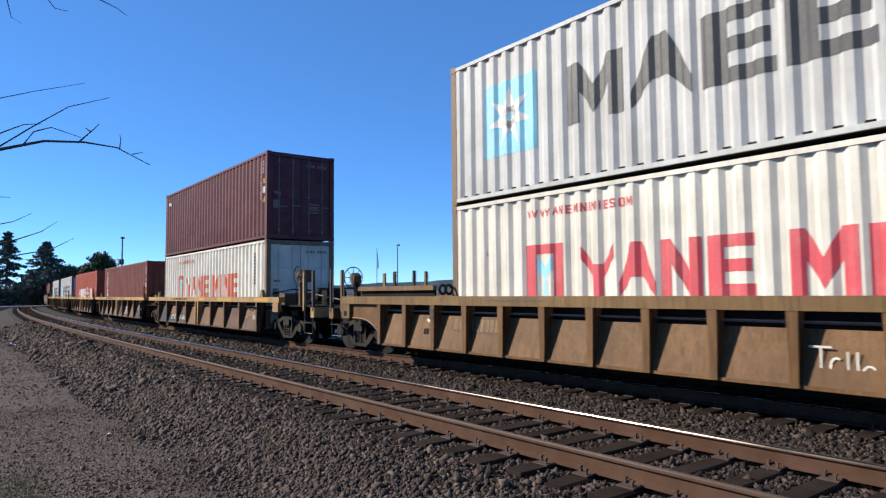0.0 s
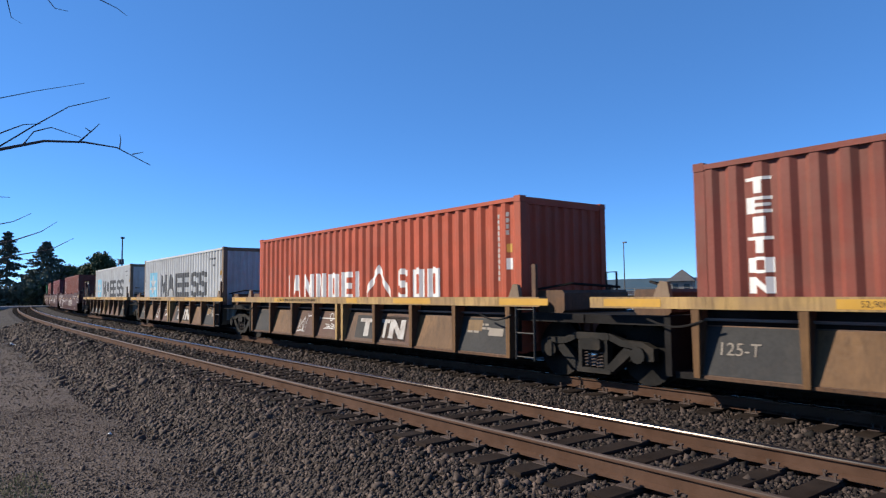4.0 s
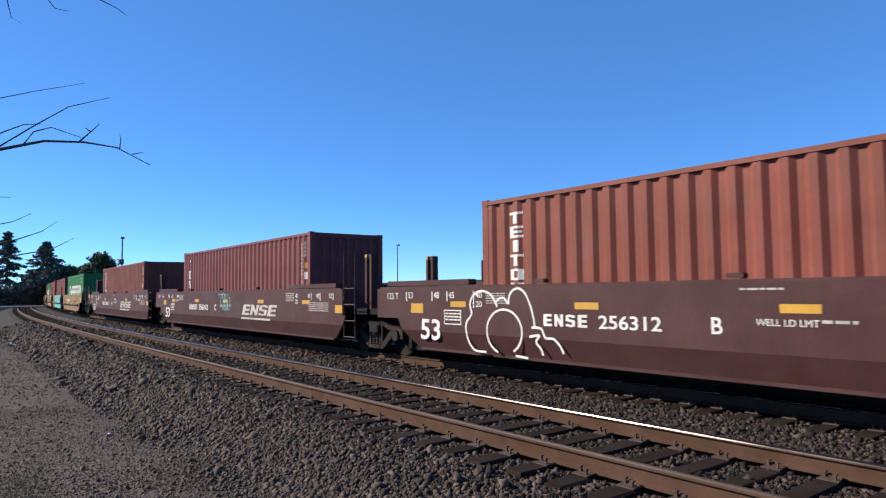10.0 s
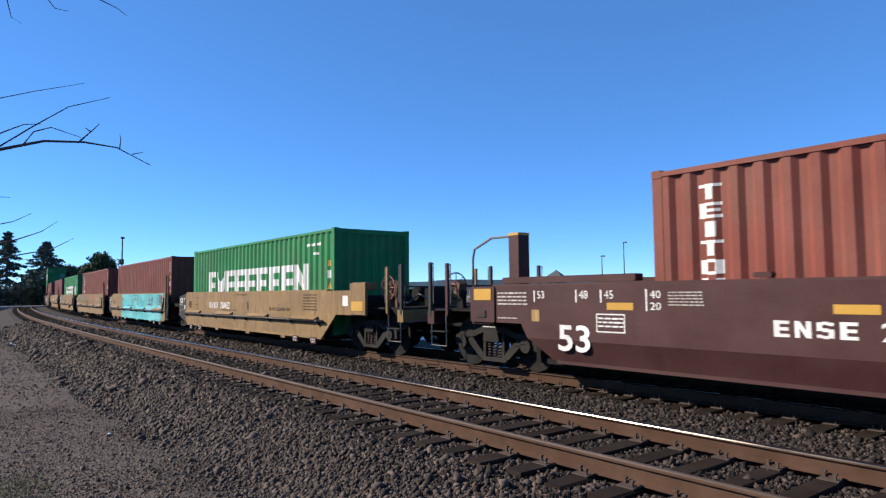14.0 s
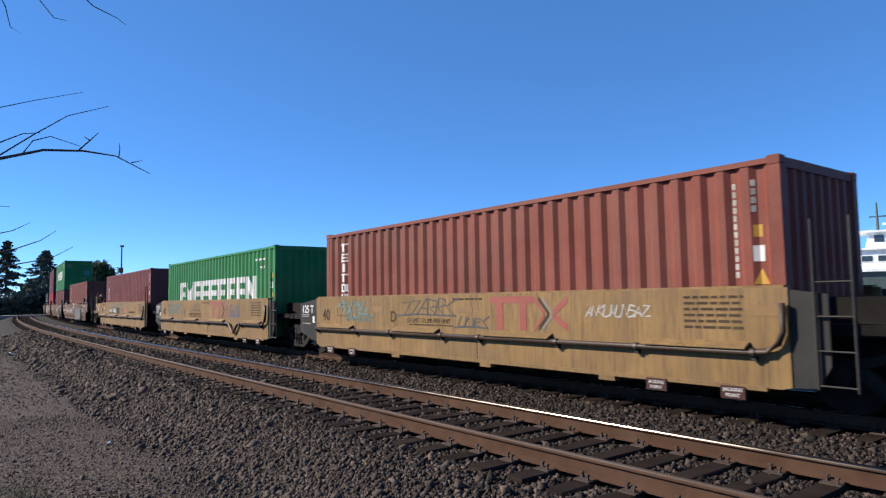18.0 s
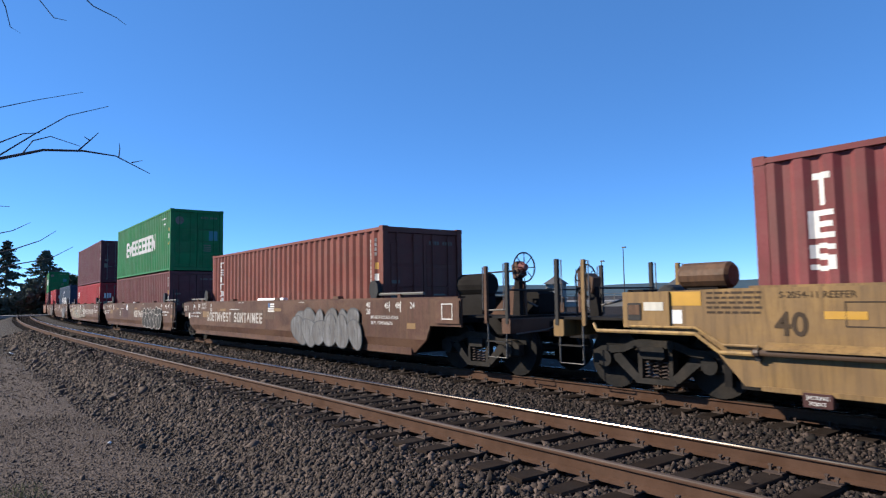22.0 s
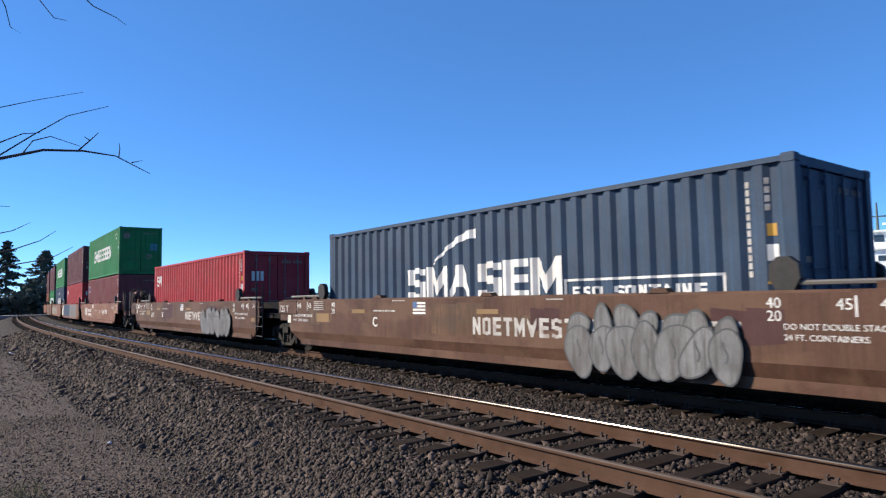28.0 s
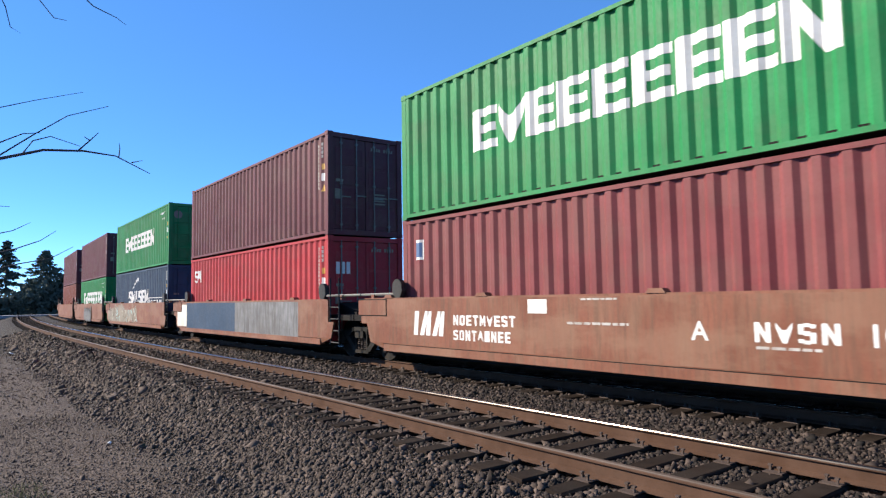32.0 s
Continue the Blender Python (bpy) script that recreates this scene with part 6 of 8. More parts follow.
def stake_car(s_mid, number, seed, front=False, rear=False, art=None, panel="car_brown"):
    """A wagon unit with a yellow top sill and tapered posts before a set-back side."""
    half = 7.825
    u = thing("well_wagon", "brown well wagon with yellow top sill and tapered side posts", "wagon", "wagons of the train")
    s0, s1 = -7.47, 7.1
    if front:
        s1 = 8.1
    if rear:
        s0 = -9.1
    y = 1.50
    for sgn in (-1, 1):
        a = lambda o, i: sorted((sgn * o, sgn * i))
        part("top_sill", Mesh().box(s0, s1, *a(y + 0.03, y - 0.17), 1.22, 1.385, 0.012), "sill_yellow", u)
        # back of the recess behind the posts, its shade put into a near-black colour
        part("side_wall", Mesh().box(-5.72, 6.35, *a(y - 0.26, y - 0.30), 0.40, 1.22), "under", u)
        part("lower_plate", Mesh().prism([(sgn * (y - 0.05), 0.33), (sgn * (y - 0.20), 1.0), (sgn * (y - 0.24), 1.0), (sgn * (y - 0.11), 0.33)], -5.72, 6.35, "x"), panel, u, "brown grimy side plate")
        part("bottom_lip", Mesh().box(-5.72, 6.35, *a(y - 0.02, y - 0.12), 0.29, 0.335, 0.01), panel, u)
        part("side_pipe", Mesh().tube([(-5.7, sgn * (y - 0.17), 1.08), (6.3, sgn * (y - 0.17), 1.08)], 0.02, 6), "pipe", u)
        xs = (-5.68, -4.27, -2.72, -1.35, -0.06, 0.24, 1.75, 3.26, 4.75, 6.30)
        for i, x in enumerate(xs):
            m = Mesh().prism([(sgn * (y + 0.005), 1.22), (sgn * (y - 0.26), 1.22), (sgn * (y - 0.12), 0.31), (sgn * (y - 0.005), 0.31)], x - 0.03, x + 0.03, "x")
            post = part("side_post", m, "car_brown" if i not in (4, 5) else "sill_yellow", u)
            part("post_flange", Mesh().prism([(x - 0.058, 1.22), (x + 0.058, 1.22), (x + 0.042, 0.30), (x - 0.042, 0.30)], *a(y + 0.022, y + 0.004)), "car_ochre" if i not in (4, 5) else "sill_yellow", post)
    frame_common(u, half, 6.15, y, 1.38, "car_brown")
    # coloured lengths of the sill, dark end plates
    r = random.Random(seed)
    for x, w in ((-7.2, 1.0), (-3.9, 0.7), (0.5, 0.5), (2.6, 1.4), (6.1, 1.2)):
        Paint(-y - 0.03, False).strip(x, x + w, 1.245, 1.36).put(u, "gold", "sill_band", "bright yellow band on the sill")
    on_slope(u, [(-5.62, -4.34, 0.345, 0.985)], "patch_grey", "dark_panel", "dark grey repainted panel")
    for xa, xb in ((-4.2, -2.79), (-2.65, -1.42), (-1.28, -0.13), (0.31, 1.68), (1.82, 3.19), (3.33, 4.68), (4.82, 6.23)):
        k = "patch_grey" if xa > 4.5 and not front else r.choice(("car_ochre", "car_rust", "car_brown", "car_ochre", "car_ochre"))
        if k != "car_brown":
            on_slope(u, [(xa, xb, 0.345, 0.985)], k, "side_panel", "dark grey repainted panel" if k == "patch_grey" else "rust-stained side panel")
    lean = lambda d: (lambda z: -1.45 + 0.15 * (z - 0.33) / 0.67 - 0.003 - d)
    if seed in (31, 32, 33):
        on_slope(u, [(0.72, 1.66, 0.40, 0.94), (1.84, 2.92, 0.40, 0.94)], "patch_grey", "dark_panel", "dark grey patch behind the mark")
        slope_row(u, 0.90, 0.45, 0.78, 0.42, "t", "ink_soft", 0.004, "worn white brand shape")
        slope_row(u, 1.86, 0.45, 0.40, 0.42, "t", "ink_soft", 0.004, "worn white brand shape")
        slope_row(u, 2.22, 0.45, 0.74, 0.42, "n", "ink_soft", 0.004, "worn white brand shape")
        tag(u, -2.50, 0.44, 0.42, 0.40, 3, seed, 0.009, "ink_white", lean(0.005), "thin white sprayed tag")
        scrawl(u, [[(-1.98, 0.90), (-1.92, 0.80), (-1.92, 0.86), (-1.66, 0.88), (-1.50, 0.84), (-1.44, 0.88)], [(-1.26, 0.90), (-1.26, 0.76), (-1.26, 0.82), (-0.16, 0.82)], arc(-0.62, 0.86, 0.09, 0.10, 0, 350, 12)], 0.010, "ink_white", label="white chalk lines", y=lean(0.005))
        tag(u, -0.92, 0.56, 0.5, 0.13, 4, seed + 7, 0.010, "ink_white", lean(0.005), "small white chalk figures")
    lettering("52,900 LBS. MAX. GROSS WT. FOR 20 FT. CONTAINER", 0.072, -3.65, -y - 0.031, 1.27, u, "ink_umber")
    q = slope_bars(seed)
    on_slope(u, q[:len(q) // 2], "ink_faded", "small_writing", "rows of faded small writing", 0.004)
    on_slope(u, [(5.0, 5.42, 0.74, 0.94)], "sill_ochre", "plate", "small ochre plate", 0.006)
    on_slope(u, [(5.62, 6.02, 0.66, 0.80)], "ink_faded", "plate", "small faded plate", 0.006)
    if number:
        slope_row(u, -3.86, 0.44, 0.215, 0.19, "otta", "ink_soft", 0.004, "worn white owner's mark")
        on_slope(u, [(-4.18, -2.81, 0.35, 0.66), (-2.63, -1.44, 0.35, 0.70)], "patch_grey", "number_patch", "dark patch behind the number", 0.002)
        lettering(number, 0.19, -2.56, -y + 0.05 + 0.15 * (0.45 - 0.33) / 0.67 - 0.006, 0.45, u, "ink_soft", bold=0.004, turn=-math.atan2(0.15, 0.67))
    elif seed % 2:
        lettering("125-T", 0.17, -5.45, -y + 0.05 + 0.15 * (0.62 - 0.33) / 0.67 - 0.006, 0.62, u, "ink_faded", turn=-math.atan2(0.15, 0.67))
    for e in (-1, 1):
        for yy in (-1.1, 1.1):
            part("corner_guide", Mesh().prism([(e * 6.3 - 0.14, 1.385), (e * 6.3 + 0.14, 1.385), (e * 6.3 + 0.1, 1.6), (e * 6.3 - 0.02, 1.62)], yy * 1.2 - 0.04, yy * 1.2 + 0.04), "post_rust", u)
        part("chain", Mesh().tube([(e * (5.55 + 0.11 * k), -1.53, 1.07 - 0.10 * math.sin(k * 0.3927)) for k in range(9)], 0.016, 5), "under", u)
        part("end_gear", Mesh().box(*sorted((e * 6.45, e * 7.1)), -0.9, 0.9, 1.1, 1.50, 0.05), "car_brown", u)
        part("gear_pipe", Mesh().tube([(e * 6.4, -1.0, 1.5), (e * 7.0, -0.6, 1.62), (e * 7.3, 0.4, 1.55)], 0.025, 6), "under", u)
        part("end_bracket", Mesh().tube([(e * 6.6, 0.9, 1.38), (e * 6.6, 0.9, 1.85), (e * 6.85, 0.9, 1.85), (e * 6.85, 0.9, 1.38)], 0.022, 6), "car_black", u)
    if not front:
        ladder(u, 6.55, -1.54, 0.30, 1.22, 0.44, 3, "car_black")
        part("grab_post", Mesh().box(6.90, 6.99, -1.5, -1.44, 1.38, 1.95, 0.01), "car_brown", u)
    for e, on in ((1, front), (-1, rear)):
        if on:
            xb = s1 if e > 0 else -s0
            free_end(u, e, (xb - 0.6) if e > 0 else 7.0, 10.1 if e > 0 else 9.2, "sill_yellow" if e > 0 else "car_brown", seed + e, 2.02, 8.49 if e > 0 else None)
            if e > 0:
                part("sill_bracket", Mesh().box(7.61, 8.01, -1.52, -1.40, 0.94, 1.22, 0.02), "sill_yellow", u)
            else:
                part("sill_box", Mesh().box(-7.80, -7.54, -1.56, -1.52, 1.14, 1.40, 0.02), "sill_ochre", u)
    ROLLING.append((u, s_mid, 0.0))
    if art:
        art(u, -y)
    return u


def lead_car(s_mid):
    """The rear part of a longer ochre wagon: close-set tapered posts, and a plate cut out over the wheels."""
    u = thing("well_wagon", "long ochre-brown well wagon with close-set tapered side posts", "wagon", "wagons of the train")
    y, s0, s1 = 1.50, -9.94, 9.2
    for sgn in (-1, 1):
        a = lambda o, i: sorted((sgn * o, sgn * i))
        part("top_sill", Mesh().box(s0, s1, *a(y + 0.03, y - 0.17), 1.22, 1.40, 0.012), "sill_ochre", u)
        part("upper_rail", Mesh().box(-9.2, -6.15, *a(y - 0.02, y - 0.12), 1.53, 1.63, 0.012), "sill_ochre", u)
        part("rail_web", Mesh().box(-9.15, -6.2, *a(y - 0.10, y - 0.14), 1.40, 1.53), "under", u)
        # near-black wall: the recess's shade is part of its colour
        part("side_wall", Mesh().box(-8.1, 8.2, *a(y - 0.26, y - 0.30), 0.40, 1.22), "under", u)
        part("lower_plate", Mesh().prism([(sgn * (y - 0.05), 0.33), (sgn * (y - 0.20), 1.0), (sgn * (y - 0.24), 1.0), (sgn * (y - 0.11), 0.33)], -8.12, 8.2, "x"), "car_ochre", u, "ochre-brown side plate")
        part("bottom_lip", Mesh().box(-8.12, 8.2, *a(y - 0.02, y - 0.12), 0.29, 0.335, 0.01), "car_ochre", u)
        part("side_pipe", Mesh().tube([(-8.1, sgn * (y - 0.17), 1.08), (8.2, sgn * (y - 0.17), 1.08)], 0.02, 6), "pipe", u)
        arch_line = [(-9.56, 0.87), (-9.2, 0.87)] + [(-9.2 + 1.0 * math.sin(k * 0.19635), 0.30 + 0.57 * math.cos(k * 0.19635)) for k in range(1, 9)]
        part("arch_plate", Mesh().prism([(-8.12, 1.22), (-9.56, 1.22)] + arch_line + [(-8.12, 0.30)], *a(y - 0.06, y - 0.09)), "car_ochre", u, "ochre plate cut out over the wheels")
        part("arch_lip", Mesh().tube([(px, sgn * (y - 0.05), pz) for px, pz in arch_line], 0.022, 5), "car_ochre", u)
        part("end_box", Mesh().box(s0, -9.56, *a(y + 0.02, y - 0.25), 0.86, 1.22, 0.02), "sill_ochre", u)
        part("slot", Mesh().box(-9.82, -9.68, *a(y + 0.026, y + 0.01), 0.92, 1.04), "under", u)
        for i in range(17):
            x = -8.2 + 1.03 * i
            m = Mesh().prism([(sgn * (y + 0.005), 1.22), (sgn * (y - 0.26), 1.22), (sgn * (y - 0.12), 0.31), (sgn * (y - 0.005), 0.31)], x - 0.03, x + 0.03, "x")
            post = part("side_post", m, "car_ochre", u)
            part("post_flange", Mesh().prism([(x - 0.072, 1.22), (x + 0.072, 1.22), (x + 0.05, 0.30), (x - 0.05, 0.30)], *a(y + 0.022, y + 0.004)), "car_ochre", post)
    frame_common(u, 9.9, 8.2, y, 1.40, "car_ochre")
    for x in (-6.05, -5.85):
        part("chain_stay", Mesh().ring((x, -1.3, 1.54), 0.09, 0.03, "x", 12, 5), "under", u)
    on_slope(u, [(-5.62 + 0.16 * i, -5.50 + 0.16 * i, 0.74, 0.96) for i in range(4)], "sill_ochre", "small_writing", "faded white owner's mark", 0.004)
    on_slope(u, [(-4.95 + 0.135 * i, -4.85 + 0.135 * i, 0.72, 0.95) for i in range(6)], "sill_ochre", "small_writing", "faded white number bars", 0.004)
    on_slope(u, [(-5.66, -5.0, 0.70, 0.99), (-4.98, -4.12, 0.68, 0.98)], "car_brown", "repainted_patch", "darker repainted patch", 0.002)
    on_slope(u, [(-6.62, -6.44, 0.60, 0.72)], "under", "plate", "small dark plate", 0.002)
    scrawl(u, [[(-6.50, 0.78), (-6.38, 0.92), (-6.42, 0.99)], [(-6.55, 0.90), (-6.36, 0.86)], [(-6.44, 0.74), (-6.36, 0.96)]], 0.03, "cream", label="pale sprayed smear", y=-1.335)
    scrawl(u, [[(1.20, 0.80), (1.45, 0.80)], [(1.33, 0.80), (1.33, 0.44)], arc(1.50, 0.56, 0.07, 0.12, 60, 300, 8), [(1.62, 0.76), (1.62, 0.44)], [(1.72, 0.76), (1.72, 0.44)], arc(1.84, 0.52, 0.07, 0.09, 40, 320, 8)], 0.013, "cream", label="thin pale sprayed scribble", y=-1.40)
    lettering("20", 0.10, -6.22, -1.53, 1.06, u, "ink_dark")
    lettering("40", 0.10, -6.22, -1.53, 0.92, u, "ink_dark")
    Paint(-y - 0.03, False).bars(-4.4, 1.28, 1.4, 0.05, 1, 5).put(u, "ink_dark", "small_writing")
    free_end(u, -1, 9.2, 10.9, "sill_ochre", 7, 1.9)
    ROLLING.append((u, s_mid, 0.0))
    return u



# ---------------------------------------------------------------- ground, water and distance
def ground_sheet():
    lat = [-29.0, -20.0, -13.0, -9.0, -7.6, -7.0, -6.6, -6.2, -5.75, -5.45, -2.8, -2.45, -2.0, -1.5, 1.5, 1.9, 5.2, 7.2, 9.5, 13.0]
    near = [-0.75, -0.72, -0.68, -0.66, -0.65, -0.62, -0.54, -0.40, -0.25, -0.23, -0.23, -0.27, -0.27, -0.23, -0.23, -0.28, -0.34, -3.1, -4.0, -4.6]
    inland = near[:15] + [-0.28, -0.40, -0.5, -0.5, -0.5]
    ss = list(np.arange(-460, -60, 10.0)) + list(np.arange(-60, 20, 1.0)) + list(np.arange(20, 380, 20.0))
    rows = [(-2600.0, None)] + [(None, s) for s in ss] + [(2600.0, None)]
    r = random.Random(5)
    vs = []
    for x_far, s in rows:
        s_use = ss[0] if x_far == -2600.0 else ss[-1] if s is None else s
        x, y, a = on_line(s_use)
        if x_far is not None:
            ext = x_far - x
            x, y = x_far, y + math.tan(a) * ext
        wet = min(1, max(0, (s_use + 112) / 22))
        vs.append((x, -2600.0, -1.0))
        for k, l in enumerate(lat):
            z = inland[k] + (near[k] - inland[k]) * wet
            z += 0.02 * noise.noise(Vector((x * 0.7, l * 1.3, 0))) if -8 < l < -5.6 else 0
            vs.append((x - math.sin(a) * l, y + math.cos(a) * l, z))
        vs.append((x, 2600.0, -9.0 if wet > 0.5 else -0.6))
    n = len(lat) + 2
    fs = [(i * n + j, (i + 1) * n + j, (i + 1) * n + j + 1, i * n + j + 1) for i in range(len(rows) - 1) for j in range(n - 1)]
    me = bpy.data.meshes.new("ground")
    me.from_pydata(vs, [], fs)
    me.materials.append(M["ground"])
    ob = new("ground", me)
    return tagged(ob, "dark ballast embankment beside a packed dirt lane", "ground", kind="structure")


ground_sheet()
me = bpy.data.meshes.new("water")
me.from_pydata([(-92, 13.5, -3.0), (2600, 11.5, -3.0), (2600, 2600, -3.0), (-2600, 2600, -3.0), (-2600, 900, -3.0), (-92, 60, -3.0)], [], [(0, 1, 2, 3, 4, 5)])
me.materials.append(M["water"])
tagged(new("water", me), "rippled blue sea water below the embankment", "water", kind="structure")


def ridge(name, dist, az0, az1, heights, material, label, base=-4.0, seed=1, depth=200.0):
    """A long wooded ridge seen across the water, solid, from one bearing to another (degrees from +y to -x)."""
    n = 90
    m = Mesh()
    vs, fs = [], []
    for i in range(n + 1):
        k = i / n
        az = radians(az0 + (az1 - az0) * k)
        h = float(np.interp(k, np.linspace(0, 1, len(heights)), heights)) * (1 + 0.16 * noise.noise(Vector((k * 14, seed, 0))) + 0.05 * noise.noise(Vector((k * 60, seed, 3))))
        for d, z in ((dist, base), (dist + depth * 0.4, h), (dist + depth, base)):
            vs.append((-math.sin(az) * d, math.cos(az) * d, z))
    for i in range(n):
        for j in range(3):
            a, b = i * 3 + j, i * 3 + (j + 1) % 3
            fs.append((a, b, b + 3, a + 3))
    m.add(vs, fs)
    return tagged(part(name, m, material), label, "hill", kind="structure")


# the haze on this ridge is only its material's blue
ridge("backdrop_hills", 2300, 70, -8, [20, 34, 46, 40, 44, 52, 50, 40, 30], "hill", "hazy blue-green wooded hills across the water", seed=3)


# ---------------------------------------------------------------- tracks
def sweep(points, profile, name, material, parent, label=""):
    """A rail: profile of (lateral, height) swept along a list of (x, y, heading)."""
    m = Mesh()
    n = len(profile)
    vs = [(x - math.sin(a) * l, y + math.cos(a) * l, z) for x, y, a in points for l, z in profile]
    fs = [(i * n + j, i * n + (j + 1) % n, (i + 1) * n + (j + 1) % n, (i + 1) * n + j) for i in range(len(points) - 1) for j in range(n)]
    fs += [tuple(range(n))[::-1], tuple(range(len(vs) - n, len(vs)))]
    return part(name, m.add(vs, fs), material, parent, label)


RAIL = [(-0.075, -0.172), (0.075, -0.172), (0.075, -0.160), (0.012, -0.140), (0.009, -0.048), (0.036, -0.036), (0.036, -0.022), (0.028, -0.014), (-0.028, -0.014), (-0.036, -0.022), (-0.036, -0.036), (-0.009, -0.048), (-0.012, -0.140), (-0.075, -0.160)]
HEAD = [(-0.0372, -0.023), (-0.0312, -0.012), (-0.022, -0.004), (-0.011, 0.0), (0.011, 0.0), (0.022, -0.004), (0.030, -0.012), (0.030, -0.023)]      # worn gauge corner
TIE_STEP = 0.495
PLATE = Mesh().prism([(-0.09, 0), (0.09, 0), (0.09, 0.012), (-0.09, 0.012)], -0.18, 0.18).data("tie_plate", "plate")
SPIKES = Mesh()
for sx, sy in ((-0.06, -0.085), (0.06, 0.085), (-0.05, 0.14), (0.05, -0.14)):
    SPIKES.box(sx - 0.010, sx + 0.010, sy - 0.010, sy + 0.010, 0.0, 0.045).box(sx - 0.017, sx + 0.017, sy - 0.021, sy + 0.013, 0.040, 0.056)
SPIKES = SPIKES.data("spikes", "plate")


def track(name, where, s_from, s_to, near_from, label):
    t = thing(name, label, "track", "railway tracks", "structure")
    pts = [on_line(s, 0, where) for s in np.arange(s_from, s_to, 2.0)]
    for side in (-0.755, 0.755):
        sweep([(x - math.sin(a) * side, y + math.cos(a) * side, a) for x, y, a in pts], RAIL, "rail", "rail", t, "rusty brown steel rail")
        sweep([(x - math.sin(a) * side, y + math.cos(a) * side, a) for x, y, a in pts], HEAD if side > 0 else [(-l, z) for l, z in HEAD[::-1]], "rail_head", "railhead_dull" if where == NEAR_TRACK and side < 0 else "railhead", t, "worn rail head")
    r = random.Random(int(where * 10))
    data = []
    for k in range(4):
        b = r.uniform(0.006, 0.02)
        m = Mesh().prism([(-0.115, -0.17), (0.115, -0.17), (0.115, -b), (0.115 - b, 0), (-0.115 + b, 0), (-0.115, -b)], -1.3, 1.3)
        m.v = [(x + r.uniform(-0.006, 0.006), y + r.uniform(-0.02, 0.02), z) for x, y, z in m.v]
        data.append(m.data("sleeper", "tie"))
    rest = Mesh()
    s = s_from + 1.0
    while s < s_to - 1:
        x, y, a = on_line(s, 0, where)
        if near_from < s < 6:
            tie = part("sleeper", data[r.randrange(4)], "tie", t)
            tie.matrix_basis = pose(x, y, -0.186 + r.uniform(-0.006, 0.004), 0, 0, math.degrees(a) + r.uniform(-0.8, 0.8)) @ Matrix.Translation((0, r.uniform(-0.05, 0.05), 0))
            if s > near_from + 20:
                for side in (-0.755, 0.755):
                    p = part("tie_plate", PLATE, "plate", t)
                    p.matrix_basis = pose(x, y, -0.184, 0, 0, math.degrees(a)) @ Matrix.Translation((0, side, 0))
                    q = part("spikes", SPIKES, "plate", p)
                    q.matrix_basis = Matrix.Translation((0, 0, 0.010)) @ Matrix.Rotation(math.pi if r.random() < 0.5 else 0, 4, "Z")
        else:
            ca, sa = math.cos(a), math.sin(a)
            o = len(rest.v)
            rest.box(-0.11, 0.11, -1.3, 1.3, -0.17, 0.0)
            for i in range(o, len(rest.v)):
                px, py, pz = rest.v[i]
                rest.v[i] = (x + px * ca - py * sa, y + px * sa + py * ca, pz - 0.186)
        s += TIE_STEP
    tagged(part("far_sleepers", rest, "tie", t), kind="stuff")
    return t


track("railway_track", NEAR_TRACK, -160, 60, -55, "rusty railway track on dark timber sleepers in ballast")
track("railway_track", FAR_TRACK, -260, 120, -40, "rusty railway track under the passing train")


